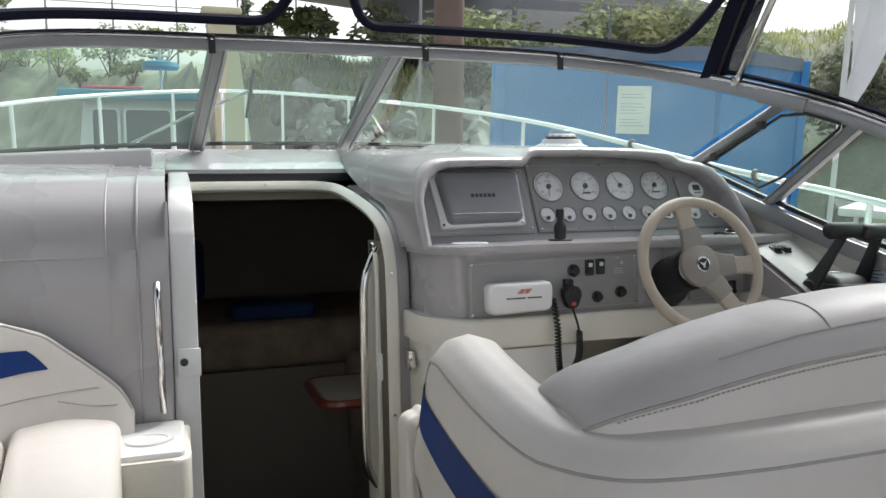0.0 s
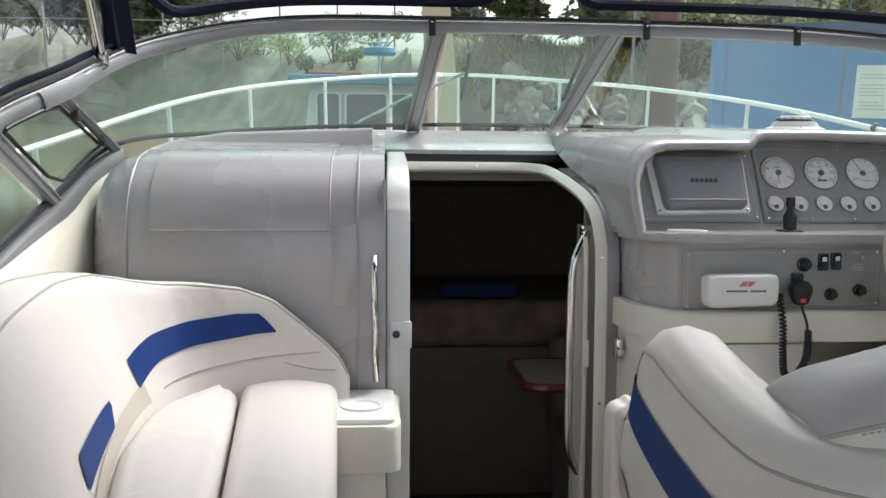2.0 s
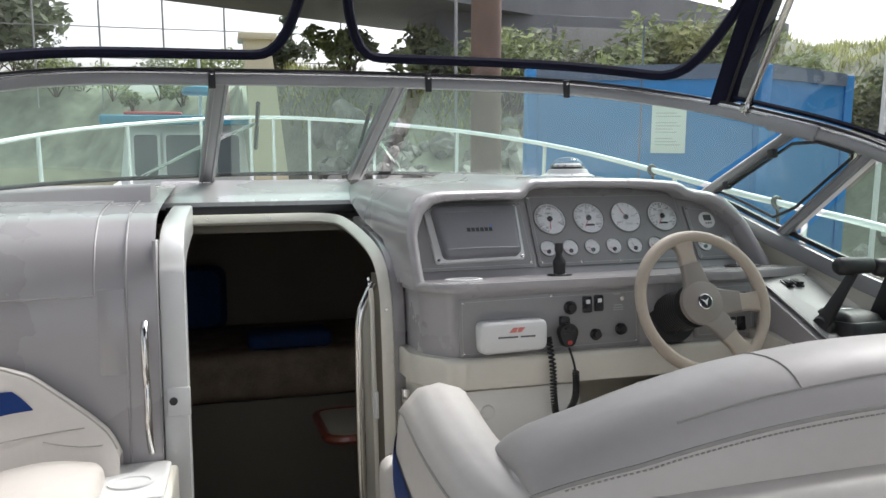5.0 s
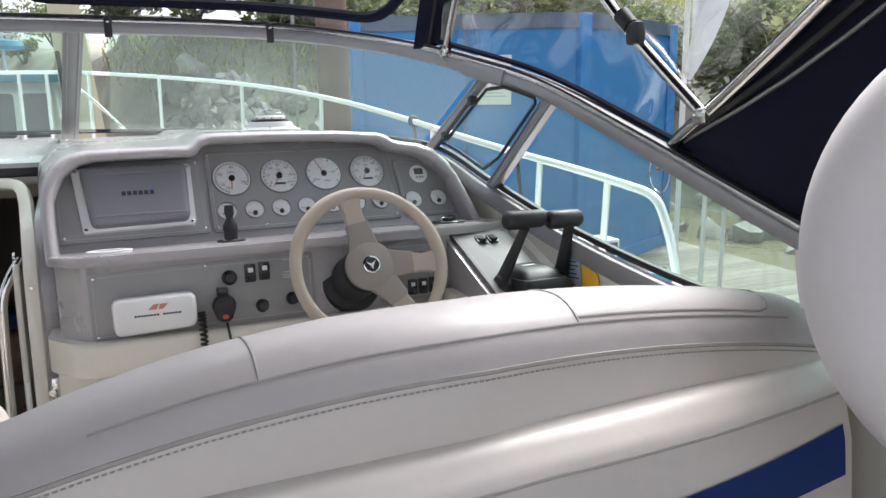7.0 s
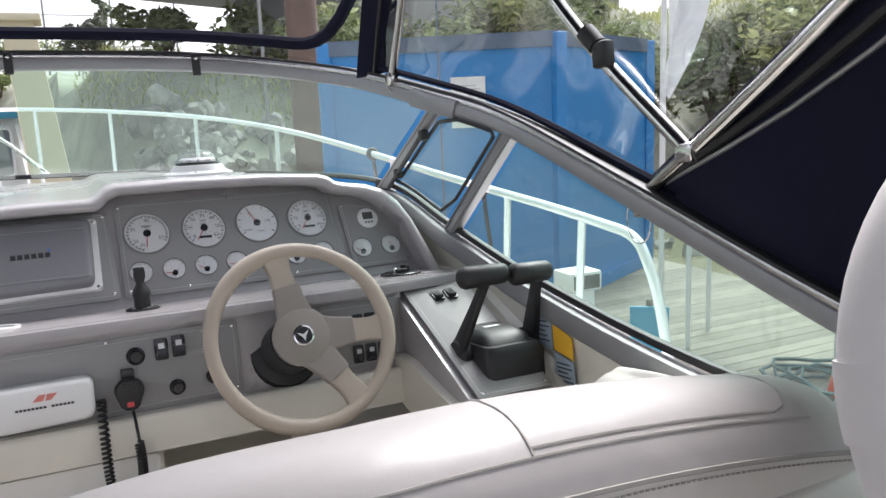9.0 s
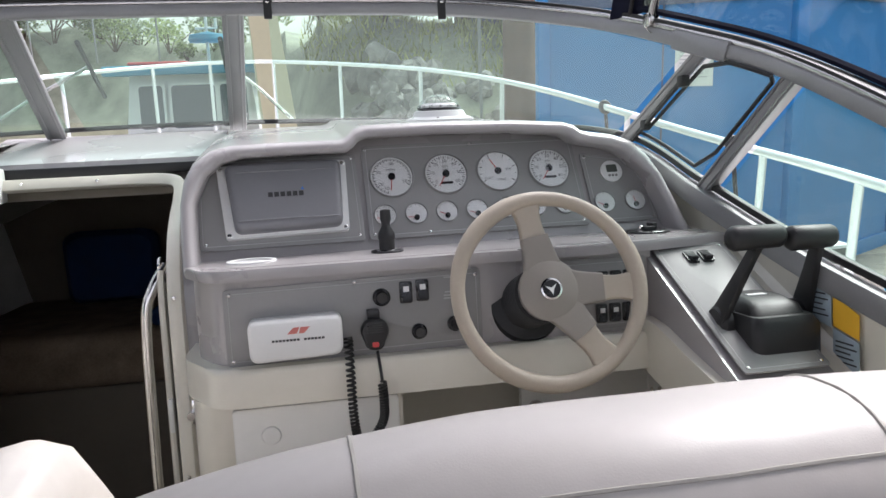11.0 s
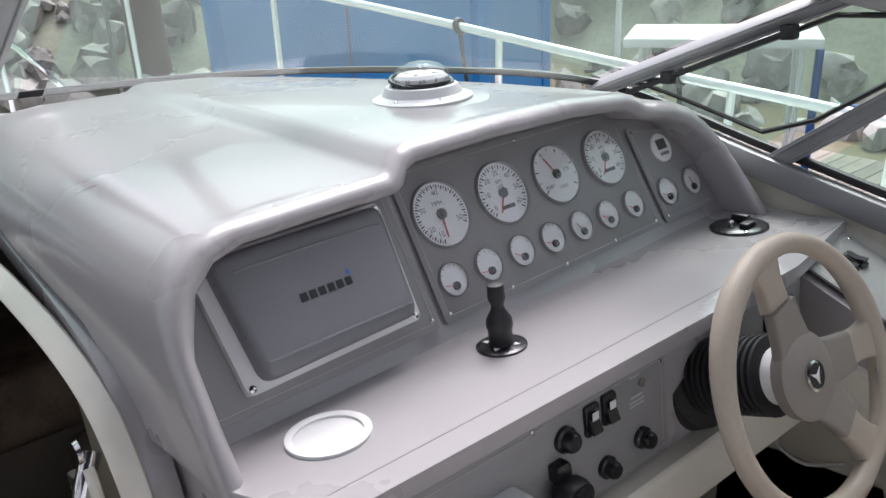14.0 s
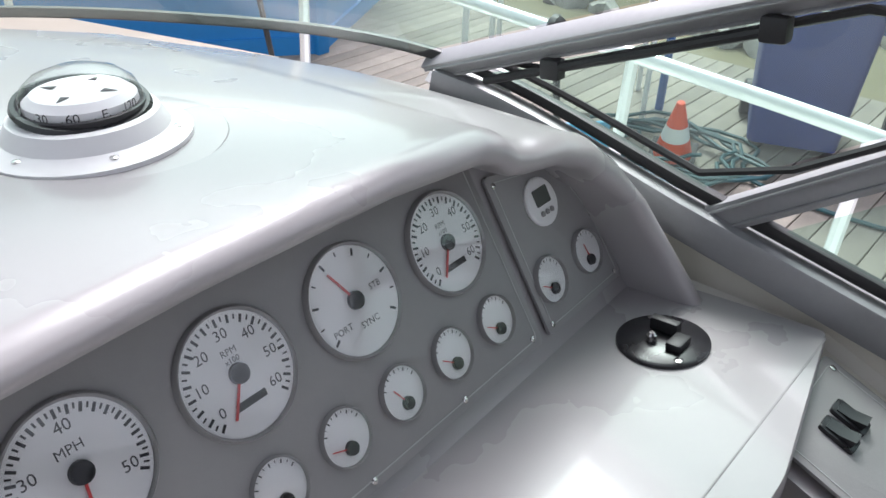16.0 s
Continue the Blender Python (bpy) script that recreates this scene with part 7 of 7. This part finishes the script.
# bridge above the bank, its side wall, and the grey building
bridge = thing("bridge", "concrete bridge deck crossing over the bank", "bridge", (6, 20, 5))
part("deck", loft([[(x, y0, z0), (x, y1, z0), (x, y1, z0 + 1.3), (x, y0, z0 + 1.3)] for x, y0, y1, z0 in ((-12, 10.0, 16.0, 4.6), (-3, 14.6, 20.6, 4.6), (4.7, 18.4, 24.4, 4.45), (22, 28.0, 34.0, 4.3))]), M_DARKC, bridge, "dark concrete deck")
for x, y in ((12.5, 23.5), (20, 28.5)):
    part("pier", box(x - 0.6, x + 0.6, y, y + 2.5, -1, 4.4, 0.05), M_DARKC, bridge)
bld = thing("shed", "grey concrete shed with a white door under the bridge", "shed", (10, 18.5, 2))
part("wall", box(5.6, 14.5, 20.4, 23, 0.7, 4.45, 0.03), M_DARKC, bld)
dr = part("door", box(8.15, 8.75, 20.33, 20.40, 2.7, 4.1, 0.01), M_CONC, bld, "pale steel door")
part("knob", box(8.65, 8.69, 20.29, 20.33, 3.3, 3.36, 0.005), M_STEEL, dr)
part("pale_bay", box(8.9, 11.5, 20.34, 20.40, 2.3, 4.15, 0.01), M_CONC, bld)

# chain-link fence along the bank top
fence = thing("fence", "galvanised wire fence along the top of the bank", "fence", (-10, 50, 3))
for i in range(12):
    x = -30 + i * 3.4
    part("post", tube([(x, 50.0, 2.5), (x, 50.0, 8.9)], 0.06, 6), M_GALV, fence)
for z in (5.3, 7.0, 8.8):
    part("wire", tube([(-30, 50.0, z), (-10, 50.0, z + 0.05), (7.4, 50.0, z)], 0.03 if z < 8 else 0.045, 5), M_GALV, fence)


# ---- plants and rocks ----
def leaf_cloud(seed, blobs, count, size):
    """Many small bent leaves scattered over overlapping clumps."""
    rnd = random.Random(seed)
    verts, faces = [], []
    for _ in range(count):
        cx, cy, cz, r = blobs[rnd.randrange(len(blobs))]
        d = Vector((rnd.gauss(0, 1), rnd.gauss(0, 1), rnd.gauss(0, 1))).normalized() * (r * (0.55 + 0.5 * rnd.random()))
        p = Vector((cx, cy, cz)) + Vector((d.x, d.y, d.z * 0.75))
        u = Vector((rnd.gauss(0, 1), rnd.gauss(0, 1), rnd.gauss(0, 0.6))).normalized()
        w = u.orthogonal().normalized() * size * (0.35 + 0.25 * rnd.random())
        u = u * size * (0.6 + 0.6 * rnd.random())
        k = len(verts)
        verts += [p - u, p + w, p + u + Vector((0, 0, -0.2 * size)), p - w]
        faces.append((k, k + 1, k + 2, k + 3))
    me = bpy.data.meshes.new("leaves")
    me.from_pydata([tuple(v) for v in verts], [], faces)
    return me


def bush(x, y, w, h, seed, leaf, label, dense=900, size=0.16):
    rnd = random.Random(seed)
    z = ground_z(x, y)
    b = thing("bush", label, "bush", (x, y, z), group="bushes on the bank")
    stems = bmesh.new()
    blobs = []
    for i in range(7):
        a = rnd.random() * 6.28
        r = rnd.random() * w * 0.5
        zz = h * (0.35 + 0.5 * rnd.random())
        blobs.append((x + r * math.cos(a), y + r * math.sin(a), z + zz, h * (0.28 + 0.2 * rnd.random())))
        stems = merged(stems, tube([(x, y, z - 0.2), (x + r * 0.5 * math.cos(a), y + r * 0.5 * math.sin(a), z + zz * 0.5), blobs[-1][:3]], [0.05, 0.03, 0.015], 5))
    part("stem", stems, M_BARK, b)
    me = leaf_cloud(seed, blobs, dense, size)
    me.materials.append(leaf)
    o = new("crown", me)
    o.parent, o.matrix_parent_inverse = b, Matrix.Translation(b.location).inverted()
    return b


rnd = random.Random(5)
for i in range(26):
    x = -28 + i * 1.65 + rnd.uniform(-0.4, 0.4)
    y = shoreline(x) + 6.2 + rnd.uniform(-1.0, 1.6)
    far = max(1.0, y / 24)
    bush(x, y, (1.5 + rnd.random()) * far, (0.55 + 0.75 * rnd.random()) * far, 100 + i, M_LEAF if i % 3 else M_LEAFD, "green leafy bush on the bank", 700, 0.14)
for i in range(20):
    a = i / 19
    x, y = 6.5 + 10.5 * a + rnd.uniform(-0.6, 0.6), 17.3 - 7.5 * a * a - 1.5 * a + rnd.uniform(-0.6, 0.8)
    bush(x, y + 1.5, 2.0, 1.2 + 1.0 * rnd.random(), 200 + i, M_LEAF if i % 4 else M_GRASS, "bright green leafy bush on the bank", 900, 0.13)
for i in range(14):
    x, y = 13 + rnd.uniform(-0.5, 4), 12 - i * 1.3 + rnd.uniform(-0.5, 0.5)
    bush(x, y, 2.2, 1.4 + rnd.random(), 300 + i, M_LEAF if i % 2 else M_GRASS, "bright green leafy bush on the bank", 900, 0.14)
for i in range(12):
    x = -14 - i * 4.0 + rnd.uniform(-0.6, 0.6)
    y = shoreline(x) + 6
    bush(x, y, 7.0, 5.5 + 3.0 * rnd.random(), 400 + i, M_LEAFD, "tall grey-green tree on the far bank", 2600, 0.5)
# a slim conifer and blossoms
fir = thing("fir_tree", "small slim dark fir on the bank", "tree", (2.4, 27.0, ground_z(2.4, 27.0)))
fz = ground_z(2.4, 27.0)
part("trunk", tube([(2.4, 27.0, fz - 0.2), (2.4, 27.0, fz + 2.9)], [0.06, 0.015], 6), M_BARK, fir)
me = leaf_cloud(9, [(2.4 + 0.12 * math.sin(k * 2.1), 27.0, fz + 0.6 + k * 0.22, 0.42 - 0.032 * k) for k in range(11)], 700, 0.1)
me.materials.append(M_LEAFD)
o = new("crown", me)
o.parent, o.matrix_parent_inverse = fir, Matrix.Translation(fir.location).inverted()
# grass on the bank
verts, faces = [], []
rnd = random.Random(11)
while len(faces) < 16000:
    x, y = rnd.uniform(-16, 19), rnd.uniform(-4, 25)
    s = shore(x, y)
    if s < 4.3 or s > 10.5:
        continue
    z = ground_z(x, y)
    h, w = 0.10 + 0.2 * rnd.random(), 0.025
    a = rnd.random() * 3.14
    k = len(verts)
    dx, dy = math.cos(a) * w, math.sin(a) * w
    lx, ly = rnd.gauss(0, 0.1), rnd.gauss(0, 0.1)
    verts += [(x - dx, y - dy, z - 0.03), (x + dx, y + dy, z - 0.03), (x + lx, y + ly, z + h)]
    faces.append((k, k + 1, k + 2))
me = bpy.data.meshes.new("grass")
me.from_pydata(verts, [], faces)
me.materials.append(M_GRASS)
tagged(new("grass", me), "long green and yellow grass on the bank", "grass", kind="stuff")


def rock_mesh(seed):
    r = random.Random(seed)
    bm = bmesh.new()
    bmesh.ops.create_icosphere(bm, subdivisions=2, radius=1)
    off = Vector((r.random() * 9, r.random() * 9, r.random() * 9))
    for v in bm.verts:
        v.co *= 0.75 + 0.5 * noise.noise(v.co * 1.1 + off)
        for k in range(3):
            v.co[k] = max(-0.75, min(0.75, v.co[k]))
    return finish(bm, "rock", M_ROCK, 28)


shapes = [rock_mesh(i) for i in range(6)]
rnd = random.Random(21)
for i in range(300):
    if i >= 230:
        x, y = rnd.gauss(3.5, 0.7), rnd.gauss(16.6, 0.6)
    elif i < 150:
        x = rnd.uniform(2.4, 9)
        y = shoreline(x) + rnd.uniform(-0.3, 5.0)
    else:
        x, y = rnd.uniform(9.6, 12.6), rnd.uniform(-3, 13)
    r = rnd.uniform(0.16, 0.48) if i < 230 else rnd.uniform(0.12, 0.30)
    o = new("rock", shapes[i % 6])
    o.matrix_world = pose(x, y, max(ground_z(x, y), WATER - 0.1) + r * 0.25, rnd.uniform(0, 360), rnd.uniform(0, 360), rnd.uniform(0, 360)) @ Matrix.Diagonal((r * 1.2, r, r * 0.8, 1))
    tagged(o, "pale grey riprap boulder on the shore", "rock", "riprap on the shore")
